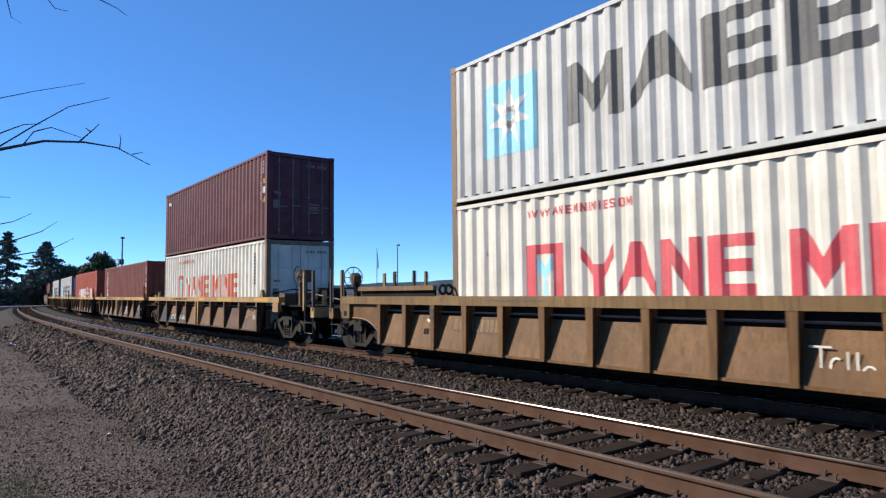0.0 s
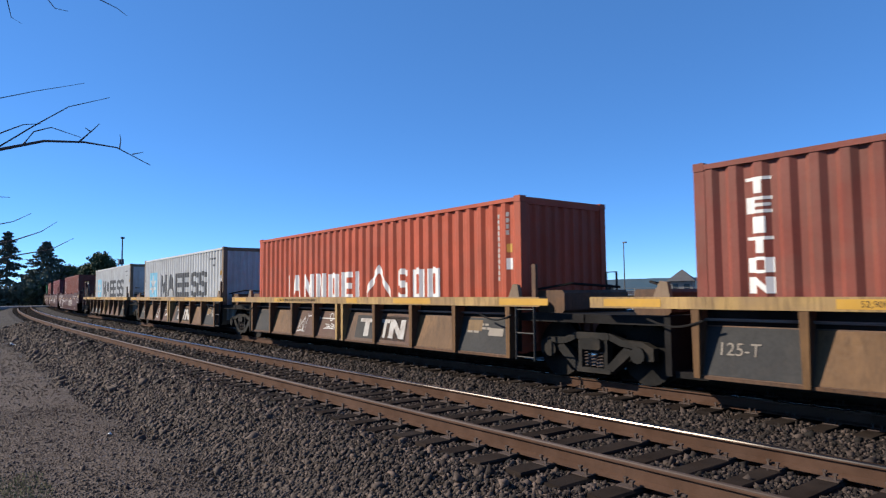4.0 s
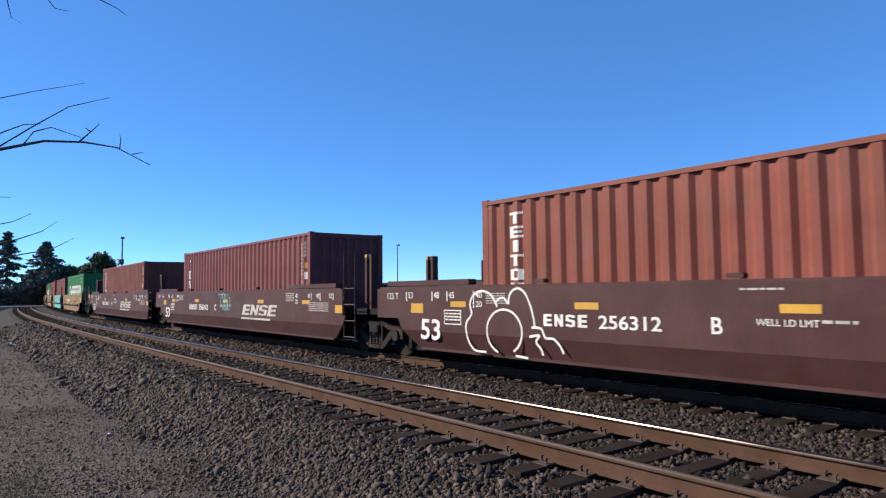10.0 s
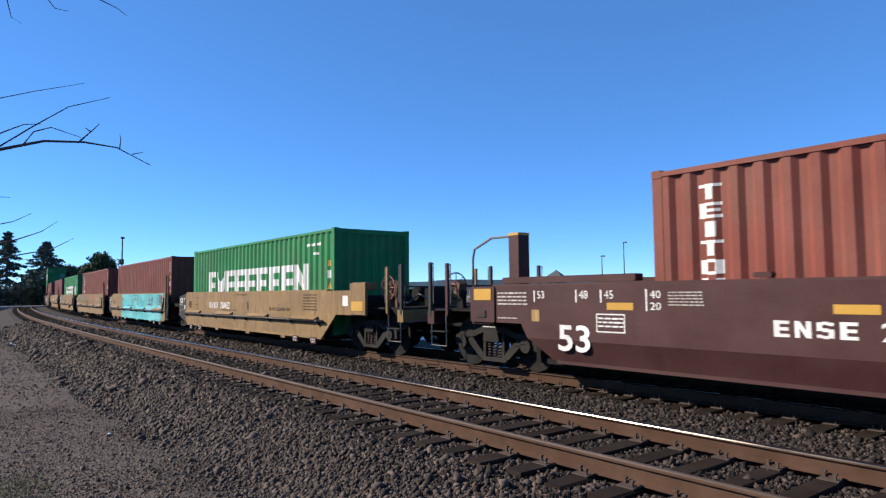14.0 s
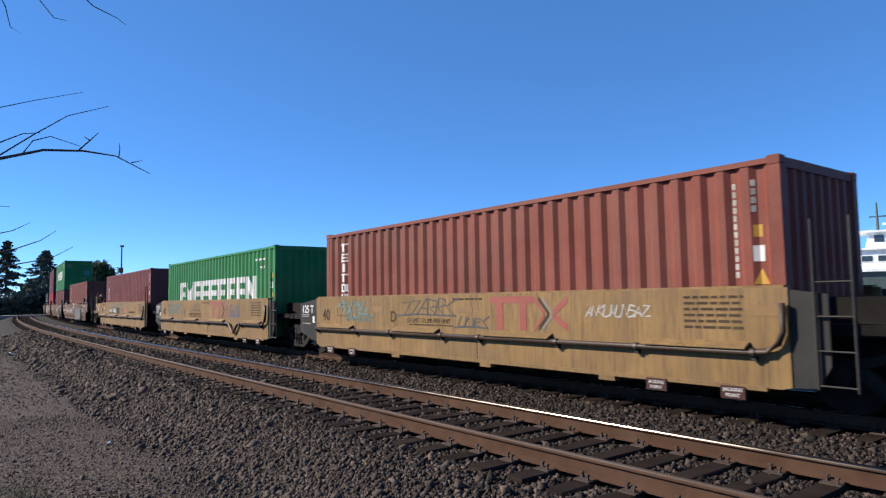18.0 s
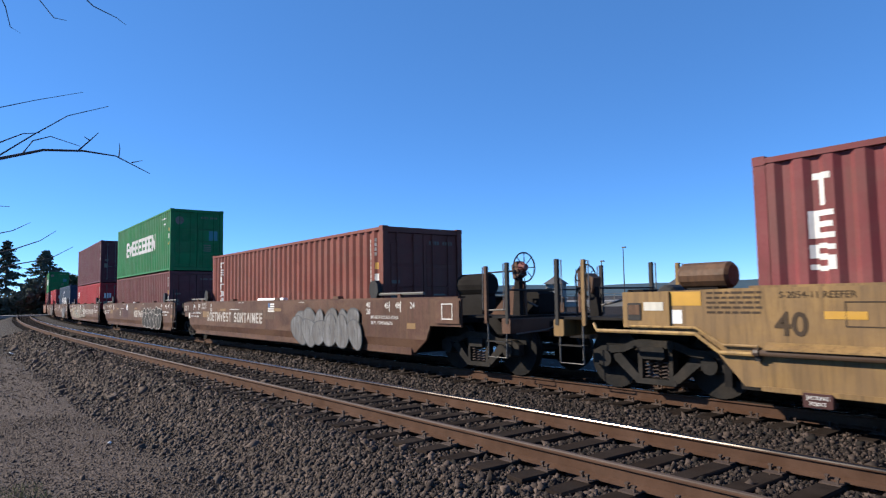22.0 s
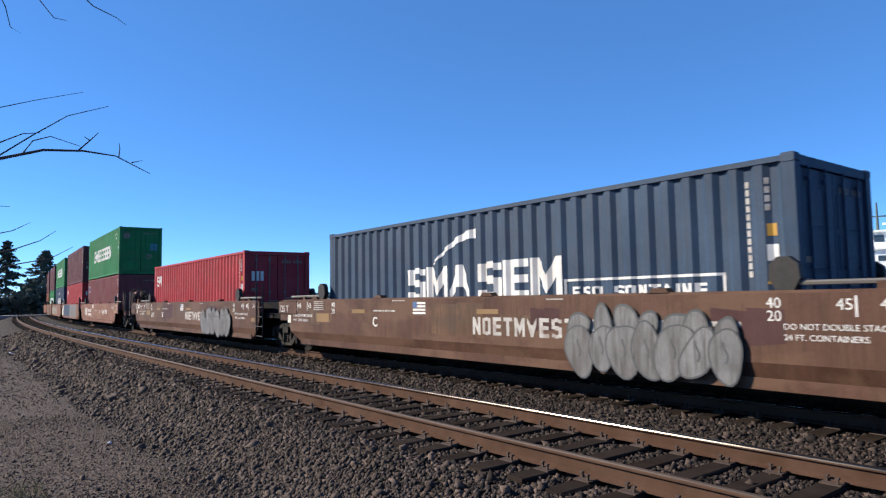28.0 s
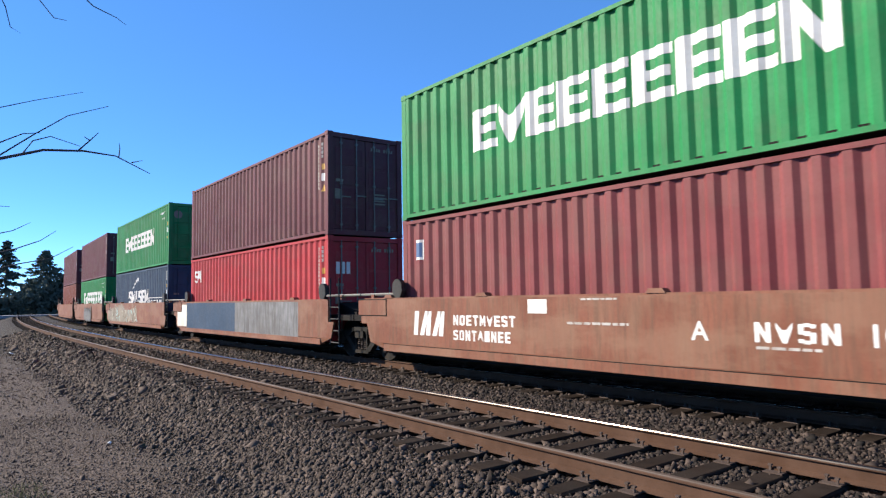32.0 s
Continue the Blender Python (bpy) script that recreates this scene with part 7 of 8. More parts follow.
def stones():
    """Crushed ballast: every stone a small angular block."""
    rng = np.random.default_rng(7)
    places = []
    lane_n = 26000
    ls, ll = rng.uniform(-15.0, -1.5, lane_n), -9.6 + 2.9 * rng.uniform(0, 1, lane_n) ** 0.8
    lr = 0.0060 * rng.lognormal(0, 0.45, lane_n)
    fs_, fl_ = rng.uniform(-46.0, -15.0, 14000), rng.uniform(-12.5, -6.8, 14000)
    ls, ll = np.concatenate([ls, fs_]), np.concatenate([ll, fl_])
    lr = np.concatenate([lr, 0.011 * rng.lognormal(0, 0.4, 14000)])
    places.append(np.stack([ls, ll, np.interp(ll, [-13, -9, -7.6, -7.0, -6.6], [-0.68, -0.66, -0.65, -0.62, -0.54]) + lr * 0.3, lr], 1))
    for s0, s1, density, size in ((-9.0, -0.6, 1500, 0.0145), (-14.0, -9.0, 900, 0.018), (-24.0, -14.0, 420, 0.024), (-50.0, -24.0, 110, 0.036)):
        area = (s1 - s0) * 9.2
        n = int(area * density)
        s, l = rng.uniform(s0, s1, n), rng.uniform(-7.3, 1.9, n)
        rel = l + (FAR_TRACK - NEAR_TRACK)                      # from the near track's middle
        # thin out on the lane and keep sleepers and rails free
        keep = rng.uniform(0, 1, n) < np.interp(l, [-7.3, -6.9, -6.5, 1.9], [0.04, 0.30, 1.0, 1.0])
        keep &= ~((l > -1.3) & (rng.uniform(0, 1, n) < 0.55))
        for mid, base in ((rel, -160), (l, -260)):
            ph = np.mod(s - (base + 1.0) + TIE_STEP / 2, TIE_STEP) - TIE_STEP / 2
            keep &= ~((np.abs(mid) < 1.33) & (np.abs(ph) < 0.135) & (rng.uniform(0, 1, n) < 0.95))
            keep &= ~(np.abs(np.abs(mid) - 0.755) < 0.095)
        s, l = s[keep], l[keep]
        z = np.interp(l, [-7.6, -7.0, -6.6, -6.2, -5.75, -5.45, -2.8, -2.45, -2.0, -1.5, 1.5, 1.9], [-0.65, -0.62, -0.54, -0.40, -0.25, -0.23, -0.23, -0.27, -0.27, -0.23, -0.23, -0.28])
        r = size * rng.lognormal(0, 0.34, len(s))
        places.append(np.stack([s, l, z + r * 0.35, r], 1))
    p = np.concatenate(places)
    n = len(p)
    a = np.interp(p[:, 0], ARC, TURN)
    cx = np.interp(p[:, 0], ARC, LINE_X) - np.sin(a) * p[:, 1]
    cy = np.interp(p[:, 0], ARC, LINE_Y) + FAR_TRACK + np.cos(a) * p[:, 1]
    cube = np.array([(x, y, z) for x in (-1, 1) for y in (-1, 1) for z in (-1, 1)], float)
    v = cube[None] * (0.60 + 0.55 * rng.uniform(0, 1, (n, 8, 1))) + rng.uniform(-0.36, 0.36, (n, 8, 3))
    v *= rng.uniform(0.5, 1.3, (n, 1, 3))
    q = rng.normal(size=(n, 4))
    q /= np.linalg.norm(q, axis=1, keepdims=True)
    w, x, y, z = q.T
    rot = np.stack([1 - 2 * (y * y + z * z), 2 * (x * y - z * w), 2 * (x * z + y * w), 2 * (x * y + z * w), 1 - 2 * (x * x + z * z), 2 * (y * z - x * w),
                    2 * (x * z - y * w), 2 * (y * z + x * w), 1 - 2 * (x * x + y * y)], 1).reshape(n, 3, 3)
    v = np.einsum("nij,nkj->nki", rot, v) * p[:, 3][:, None, None]
    v += np.stack([cx, cy, p[:, 2]], 1)[:, None, :]
    quads = np.array([(0, 1, 3, 2), (4, 6, 7, 5), (0, 4, 5, 1), (2, 3, 7, 6), (0, 2, 6, 4), (1, 5, 7, 3)])
    faces = (quads[None] + 8 * np.arange(n)[:, None, None]).reshape(-1)
    me = bpy.data.meshes.new("ballast")
    me.vertices.add(n * 8)
    me.vertices.foreach_set("co", v.reshape(-1))
    me.loops.add(len(faces))
    me.loops.foreach_set("vertex_index", faces)
    me.polygons.add(n * 6)
    me.polygons.foreach_set("loop_start", np.arange(n * 6) * 4)
    me.update(calc_edges=True)
    me.validate()
    me.materials.append(M["stone"])
    return tagged(new("ballast", me), "loose dark grey crushed ballast stones", "gravel", kind="stuff")


stones()


# ---------------------------------------------------------------- the train
TOP_HC, TOP_STD = WELL + HC + 0.012, WELL + STD + 0.012
# last unit of the leading wagon
cream_box(161.18, WELL)
grey_white_box(161.18, TOP_HC, seed=11)
lead_car(161.18 + 5.825)
bogie(157.17)
bogie(161.18 + 13.65)
# five units with yellow sills
for i, s0 in enumerate((139.40, 123.71, 108.06, 92.41, 76.75)):
    stake_car(s0 + 5.825, "741663" if i in (0, 4) else "", 30 + i, front=i == 0, rear=i == 4)
    if i < 4:
        bogie(s0 - 2.0)
bogie(152.86)
bogie(74.82)
cream_box(139.40, WELL, ink="ink_orange", seed=12)
c = plain_red(139.40, TOP_HC, paint="maroon", kind="", seed=13, door=True, label="dark maroon corrugated container with closed doors")
Paint(WALL).strip(-5.55, -5.2, 2.32, 2.46).put(c, "ink_white", "brand_mark", "small white brand shape")
plain_red(123.71, WELL, paint="brown_red", seed=14)
orange_box(108.06, WELL)
grey_white_box(92.41, WELL, seed=16)
grey_white_box(76.75, WELL, seed=17)


# three long maroon units
def outline_tag(u, y):
    lines = [[(-5.2, 0.37), (-5.55, 0.39), (-5.75, 0.62), (-5.78, 0.88), (-5.62, 1.06), (-5.66, 1.25), (-5.55, 1.43), (-5.32, 1.50), (-5.08, 1.44), (-4.93, 1.28), (-4.90, 1.20)],
               [(-4.93, 1.28), (-4.83, 1.36), (-4.70, 1.36), (-4.60, 1.26)],
               [(-4.60, 1.26), (-4.54, 1.45), (-4.36, 1.54), (-4.18, 1.46), (-4.05, 1.25), (-3.98, 1.05), (-3.95, 0.88)],
               arc(-4.72, 0.76, 0.46, 0.40, 250, -58, 22), [(-4.42, 0.35), (-4.12, 0.33)],
               [(-4.02, 0.86), (-3.80, 0.85), (-3.70, 0.70), (-3.52, 0.69), (-3.38, 0.58), (-3.30, 0.46)],
               [(-4.08, 0.70), (-3.84, 0.73), (-3.92, 0.62), (-3.80, 0.50), (-3.76, 0.40)]]
    scrawl(u, [rounded(q) for q in lines], 0.020, "ink_white", label="white sprayed graffiti outline")


def teal_tag(u, y):
    scrawl(u, [arc(0.1 + 0.17 * k, 1.2 + 0.03 * (k % 2), 0.13, 0.28, 200 - 40 * k, -60 - 30 * k, 10) for k in range(5)], 0.016, "ink_teal", label="teal sprayed graffiti lines")


for i, (s0, letter) in enumerate(((54.75, "B"), (35.15, "C"), (15.66, "A"))):
    maroon_car(s0 + 5.61, letter, 40 + i, front=i == 0, rear=i == 2, tag=(outline_tag, teal_tag, None)[i])
    plain_red(s0, WELL, paint=("brown_red", "wine_red", "brown_red")[i], kind=("tall", "short", "tall")[i], seed=50 + i, door=i == 0)
    if i < 2:
        bogie(s0 + 5.61 - 9.785)
bogie(70.38)
bogie(11.92)


# five yellow units
def teal_wall(u, y):
    r = random.Random(3)
    p = Paint(y + 0.002, False)
    for k in range(40):
        x = -2.91 + k * 0.2203
        p.strip(x, x + 0.2203, 0.335, 1.53)
    for k in range(7):
        p.disc(-2.95 + r.uniform(-0.02, 0.10), 0.45 + k * 0.165, r.uniform(0.08, 0.14), 8)
        p.disc(5.88 + r.uniform(-0.12, 0.12), 0.45 + k * 0.165, r.uniform(0.10, 0.20), 8)
    p.put(u, "ink_teal", "graffiti_fill", "large teal graffiti field")
    for x0, w0 in ((-2.2, 0.3), (0.78, 0.3), (3.55, 0.3)):
        Paint(y - 0.008, False).strip(x0, x0 + w0, 0.21, 0.335).put(u, "ink_teal", "graffiti_fill", "teal paint over a foot")
    Paint(y - 0.012, False).strip(-2.85, 5.75, 0.272, 0.335).put(u, "ink_teal", "graffiti_fill", "teal paint along the bottom edge")
    # soft pale and dark clouds, each a small lumpy blot
    for k in range(54):
        cx, cz, w = r.uniform(-2.7, 5.5), r.choice((r.uniform(0.42, 0.62), r.uniform(0.98, 1.42), r.uniform(0.98, 1.42))), r.uniform(0.02, 0.05)
        f = r.uniform(1.5, 4.0)
        ring = [(cx + w * (1 + 0.35 * math.sin(3 * t + k)) * math.cos(t), y - 0.0045 - 0.00006 * k, min(1.52, max(0.34, cz + f * w * (1 + 0.4 * math.sin(2 * t + 2 * k)) * math.sin(t)))) for t in np.linspace(0, 6.0, 16)]
        part("graffiti_blot", Mesh().add(ring, [tuple(range(16))]), ("ink_teal_pale", "ink_teal_dark")[k % 2], u, "soft graffiti blot")
    # long thin runs that hang from the top, sharp zigzags, and a row of runs below the pipe
    for k in range(90):
        x, top = r.uniform(-2.8, 5.65), (r.uniform(1.2, 1.52) if k % 3 else r.uniform(0.56, 0.66))
        n = r.randrange(3, 7)
        drop = r.uniform(0.10, 0.42) if k % 3 else r.uniform(0.08, 0.24)
        pts = [(x + r.uniform(-0.05, 0.05), max(0.9 if k % 3 else 0.36, top - drop * (j / n if k % 2 else (j % 2)))) for j in range(n + 1)]
        scrawl(u, [pts], r.uniform(0.005, 0.011), ("ink_teal_dark", "ink_teal_dark", "ink_teal_pale", "patch_grey", "ink_silver")[k % 5], "graffiti_line", "graffiti run", y - 0.0095)
    for k in range(5):
        x = -2.3 + 1.7 * k
        pts = [(x + 0.05 * math.sin(j * 0.9 + k) + 0.03 * j * (-1) ** k, 1.50 - 0.075 * j) for j in range(9)]
        scrawl(u, [pts], 0.030, "ink_teal_pale", "graffiti_line", "broad pale graffiti band", y - 0.0088)
    for x0, z0 in ((5.72, 1.40), (5.86, 1.02)):
        Paint(y - 0.0115, False).disc(x0, z0, 0.10, 8).put(u, "ink_brick", "graffiti_spot", "brick-red graffiti spot")


def dark_tag(u, y):
    tag(u, -1.85, 1.14, 1.85, 0.32, 6, 8, 0.016, "ink_dark", y - 0.006, "dark grey sprayed tag")
    tag(u, 0.12, 0.92, 0.88, 0.22, 4, 11, 0.014, "ink_dark", y - 0.006, "dark grey sprayed tag")
    tag(u, 3.35, 1.16, 1.15, 0.17, 10, 13, 0.014, "ink_soft", y - 0.006, "thin white sprayed tag", False)
    for k in range(3):
        tag(u, -4.75 + 0.2 * k, 1.30 - 0.16 * k, 1.3, 0.15, 7, 14 + k, 0.024, "ink_haze", y - 0.006 - 0.001 * k, "faded pale blue tag", False)


def blue_tag(u, y):
    tag(u, -1.20, 1.16, 1.0, 0.30, 4, 18, 0.014, "ink_dark", y - 0.006, "black sprayed tag")
    tag(u, 2.98, 0.98, 1.1, 0.40, 8, 19, 0.011, "ink_navy", y - 0.006, "dark blue sprayed scribble")
    tag(u, -4.70, 1.00, 1.9, 0.42, 6, 20, 0.030, "ink_haze", y - 0.006, "faded grey-blue tag", False)
    tag(u, -4.45, 1.22, 1.5, 0.22, 6, 21, 0.020, "ink_haze", y - 0.0075, "faded pale blue tag", False)


def blue_line(u, y):
    tag(u, -2.05, 1.32, 3.4, 0.17, 14, 28, 0.018, "ink_haze", y - 0.006, "faded blue graffiti line", False)
    scrawl(u, [[(1.75, 0.98), (2.05, 1.24)], [(1.75, 1.24), (2.05, 0.98)]], 0.03, "ink_red", label="red cross mark", y=y - 0.006)
    tag(u, 1.45, 1.04, 0.3, 0.14, 2, 29, 0.014, "ink_red", y - 0.006, "small red tag")


for i, (s0, letter) in enumerate(((-6.37, "B"), (-21.95, "C"), (-37.56, "D"), (-53.14, "E"), (-68.68, "A"))):
    yellow_car(s0 + 5.825, letter, 60 + i, front=i == 0, rear=i == 4, art=(None, teal_wall, dark_tag, blue_tag, blue_line)[i], mark=i in (2, 3))
    if i < 4:
        bogie(s0 - 2.0)
bogie(7.39)
bogie(-70.38)
green_box(-6.37, WELL, seed=61)
plain_red(-21.95, WELL, paint="brown_red", kind="", seed=62)
plain_red(-37.56, WELL, paint="brown_red", seed=63)
green_box(-53.14, WELL, seed=64)
plain_red(-68.68, WELL, paint="wine_red", kind="short", seed=65)


# five rust-brown units
def silver_art(x, w, n, seed, **paints):
    return lambda u, y: bubbles(u, x, 0.27, w, 1.0, n, seed, **paints)


def pale_art(u, y):
    r = random.Random(4)
    p = Paint(y + 0.002, False)
    x, lo, hi = -6.6, 0.62, 1.25
    while x < 1.2:
        w = r.uniform(0.18, 0.4)
        lo2, hi2 = min(0.70, max(0.40, lo + r.uniform(-0.12, 0.12))), min(1.46, max(1.15, hi + r.uniform(-0.15, 0.17)))
        p.strip(x, x + w, lo, hi, lo2, hi2)
        x, lo, hi = x + w, lo2, hi2
    p.put(u, "ink_tan", "graffiti_fill", "faded tan graffiti field")
    for k in range(60):
        x, z = r.uniform(-6.5, 1.6), r.uniform(0.45, 1.0)
        up = r.uniform(0.2, 0.55)
        pts = [(x + 0.12 * math.sin(j * 1.1 + k) + r.uniform(-0.05, 0.05), min(1.45, z + up * j / 6)) for j in range(7)]
        scrawl(u, [pts], r.uniform(0.008, 0.026), ("cream", "car_brown", "ink_teal_pale", "patch_grey", "ink_soft", "car_rust")[k % 6], "graffiti_line", "faded graffiti stroke", y - 0.0035)


for i, (s0, letter) in enumerate(((-89.83, "A"), (-108.06, "E"), (-126.41, "D"), (-144.75, "C"), (-163.09, "B"))):
    rust_car(s0 + 5.58, letter, 70 + i, front=i == 0, rear=i == 4, words=-5.3 if i == 0 else 0.68, art=(silver_art(2.45, 3.7, 6, 1), silver_art(2.95, 3.5, 6, 2, fill="patch_grey", line="ink_soft", edge="ink_soft"), pale_art, silver_art(3.15, 2.85, 7, 3), silver_art(2.95, 3.2, 6, 4))[i])
    if i < 4:
        bogie(s0 + 5.58 - 8.65)
bogie(-74.45)
bogie(-166.34)
plain_red(-89.83, WELL, paint="brown_red", seed=81, door=True)
plain_red(-108.06, WELL, STD, paint="rose", kind="", seed=82, door=True, label="faded rose-red corrugated container with closed doors")
green_box(-108.06, TOP_STD, big=False, seed=83, door=True)
bright_red_box(-126.41, WELL, STD, seed=84)
plain_red(-126.41, TOP_STD, paint="maroon", kind="", seed=85, door=True, label="dark maroon corrugated container with closed doors")
slate_blue_box(-144.75, WELL)
bright_red_box(-163.09, WELL, seed=86)


# five orange-red units
def patch_art(u, y):
    Paint(y + 0.001, False).strip(-6.6, -5.3, 0.52, 1.4).put(u, "cream", "paint_patch", "cream repainted patch")
    Paint(y + 0.001, False).strip(-5.3, 0.2, 0.42, 1.46).put(u, "blue", "paint_patch", "dark blue-grey repainted patch")
    Paint(y + 0.001, False).strip(0.2, 5.2, 0.42, 1.46).put(u, "ink_silver", "paint_patch", "silver repainted patch")


def new_marks(number):
    def marks(u, y):
        p = Paint(y, False)
        for k in range(5):
            x = -4.92 + k * 0.22
            p.m.add([(x, y - 0.004, 0.72), (x + 0.14, y - 0.004, 0.72), (x + (0.34 if k % 2 else 0.2), y - 0.004, 1.22), (x + (0.2 if k % 2 else 0.06), y - 0.004, 1.22)], [(0, 1, 2, 3)])
        for i in range(9):
            p.sign(-3.56 + i * 0.2, 0.95, 0.15, 0.2, "noetmvezt"[i])
            p.sign(-3.56 + i * 0.185, 0.66, 0.14, 0.2, "zontainee"[i])
        for i in range(4):
            p.sign(2.49 + i * 0.265, 0.87, 0.2, 0.25, "nvzn"[i])
        p.put(u, "ink_white", "brand_mark", "white brand shapes and small writing")
        q = Paint(y, False).bars(-0.6, 0.98, 1.2, 0.09, 1, 3).bars(2.5, 0.74, 0.8, 0.08, 1, 6).bars(-0.3, 1.38, 0.7, 0.07, 1, 7).bars(6.0, 1.16, 0.6, 0.2, 3, 9).bars(6.6, 1.05, 0.3, 0.3, 4, 10)
        q.put(u, "ink_soft", "small_writing", "rows of small white writing")
        Paint(y, False).strip(-1.49, -1.04, 1.2, 1.44).put(u, "ink_white", "flag_decal", "small flag decal")
        lettering(number, 0.25, 3.75, y, 0.87, u, bold=0.006)
        lettering("A", 0.25, 1.62, y, 0.87, u, bold=0.006)
        Paint(y, False).strip(7.07, 8.1, 0.965, 1.04).put(u, "gold", "reflector", "yellow stripe")
    return marks


for i, s0 in enumerate((-184.19, -199.95, -215.70, -231.45, -247.20)):
    rust_car(s0 + 5.72, "", 90 + i, paint="car_orange", front=i == 0, rear=i == 4, half=7.875, new_style=True, art=(new_marks("1030"), patch_art, pale_art, silver_art(-1.0, 3.5, 6, 9), None)[i])
    if i < 4:
        bogie(s0 + 5.72 - 7.875)
bogie(-170.83)
bogie(-247.2 - 2.7)
c = plain_red(-184.19, WELL, paint="wine_red", kind="", seed=91, door=True, label="wine-red corrugated container with small blue sign")
Paint(WALL).strip(-5.62, -5.36, 1.98, 2.42).put(c, "ink_white", "brand_plate", "white brand plate")
Paint(WALL - 0.003).strip(-5.58, -5.40, 2.04, 2.36).put(c, "ink_navy", "brand_figure", "navy brand figure")
green_box(-184.19, TOP_HC, big=False, seed=92, door=True)
bright_red_box(-199.95, WELL, seed=93)
plain_red(-199.95, TOP_HC, paint="maroon", kind="", seed=94, door=True, label="dark maroon corrugated container with closed doors")
slate_blue_box(-215.70, WELL, seed=95)
green_box(-215.70, TOP_HC, big=False, seed=96, door=True)
green_box(-231.45, WELL, seed=97)
plain_red(-231.45, TOP_HC, paint="maroon", kind="", seed=98, door=True, label="dark maroon corrugated container with closed doors")
plain_red(-247.20, WELL, paint="brown_red", kind="", seed=99, door=True)
plain_red(-247.20, TOP_HC, paint="maroon", kind="", seed=100, door=True, label="dark maroon corrugated container with closed doors")


# ---------------------------------------------------------------- trees and hedge at the bend
def leaf_cloud(centers, count, spread, size, rng, flat=0.0):
    """Small four-sided leaf clumps scattered about the given centres."""
    c = np.asarray(centers, float)
    k = rng.integers(0, len(c), count)
    pos = c[k] + rng.normal(size=(count, 3)) * np.asarray(spread)
    u = rng.normal(size=(count, 3))
    u[:, 2] *= 1 - flat
    u /= np.linalg.norm(u, axis=1, keepdims=True)
    w = np.cross(u, rng.normal(size=(count, 3)))
    w /= np.linalg.norm(w, axis=1, keepdims=True)
    s = size * rng.uniform(0.5, 1.5, (count, 1))
    u, w = u * s, w * s * 0.6
    n = np.cross(u, w)
    n = n / np.linalg.norm(n, axis=1, keepdims=True) * s * 0.25
    v = np.stack([pos - u, pos + w, pos + u, pos - w, pos + n], 1).reshape(-1, 3)
    f = [(5 * i + a, 5 * i + b, 5 * i + 4) for i in range(count) for a, b in ((0, 1), (1, 2), (2, 3), (3, 0))]
    m = Mesh()
    m.v, m.f = [tuple(p) for p in v], f
    return m


def conifer(x, y, base, height, width, seed):
    rng = np.random.default_rng(seed)
    t = thing("conifer_tree", "dark green ragged conifer behind the bend", "tree", "trees at the bend")
    t.matrix_basis = pose(x, y, base)
    part("trunk", Mesh().tube([(0, 0, 0), (0.1, 0, height * 0.5), (0, 0.1, height)], height * 0.022, 8, 0.03), "trunk", t)
    cs = []
    limbs = Mesh()
    z = height * 0.12
    while z < height * 0.985:
        k = 1 - z / height
        reach = width * (k ** 0.85) * rng.uniform(0.7, 1.15)
        for j in range(5):
            a = rng.uniform(0, 6.28)
            r = reach * rng.uniform(0.7, 1.1)
            tip = Vector((r * math.cos(a), r * math.sin(a), z - 0.22 * r))
            limbs.tube([(0, 0, z), tuple(tip)], 0.05 + 0.04 * k, 4, 0.015)
            for q in (0.25, 0.45, 0.62, 0.78, 0.9, 1.0):
                cs.append((tip.x * q, tip.y * q, z - 0.22 * r * q))
        z += height * 0.043
    part("branches", limbs, "trunk", t)
    part("crown", leaf_cloud(cs, 8500, (0.24, 0.24, 0.13), 0.22, rng, 0.6), "needle", t)
    return t


def broadleaf(x, y, base, height, width, seed):
    rng = np.random.default_rng(seed)
    t = thing("broadleaf_tree", "dark green rounded tree behind the train", "tree", "trees at the bend")
    t.matrix_basis = pose(x, y, base)
    part("trunk", Mesh().tube([(0, 0, 0), (0.1, 0.05, height * 0.3), (0, 0, height * 0.55)], height * 0.035, 8, height * 0.015), "trunk", t)
    cs = []
    limbs = Mesh()
    for j in range(26):
        a, e = rng.uniform(0, 6.28), rng.uniform(0.1, 1.5)
        r = width * rng.uniform(0.6, 1.0)
        tip = (r * math.cos(a) * math.cos(e), r * math.sin(a) * math.cos(e), height * 0.5 + (height * 0.5) * math.sin(e) * rng.uniform(0.8, 1.0))
        limbs.tube([(0, 0, height * rng.uniform(0.25, 0.5)), tip], height * 0.012, 5, 0.02)
        cs += [tip, (tip[0] * 0.7, tip[1] * 0.7, tip[2] * 0.9), (tip[0] * 0.8, tip[1] * 0.75, tip[2] * 0.97)]
    part("branches", limbs, "trunk", t)
    part("crown", leaf_cloud(cs, 6000, (0.42, 0.42, 0.34), 0.22, rng), "leaf", t)
    return t


conifer(-149.6, 10.8, -0.6, 14.3, 6.8, 1)
conifer(-139.1, 16.0, -0.6, 11.9, 8.2, 2)
conifer(-160.0, 4.0, -0.6, 15.0, 6.0, 5)
broadleaf(-118.2, 21.2, -0.6, 8.6, 3.0, 3)
broadleaf(-150.0, 24.0, -0.6, 8.0, 4.5, 4)
broadleaf(-141.0, 20.0, -0.6, 7.2, 4.0, 6)
broadleaf(-128.0, 24.0, -0.6, 6.4, 3.4, 7)


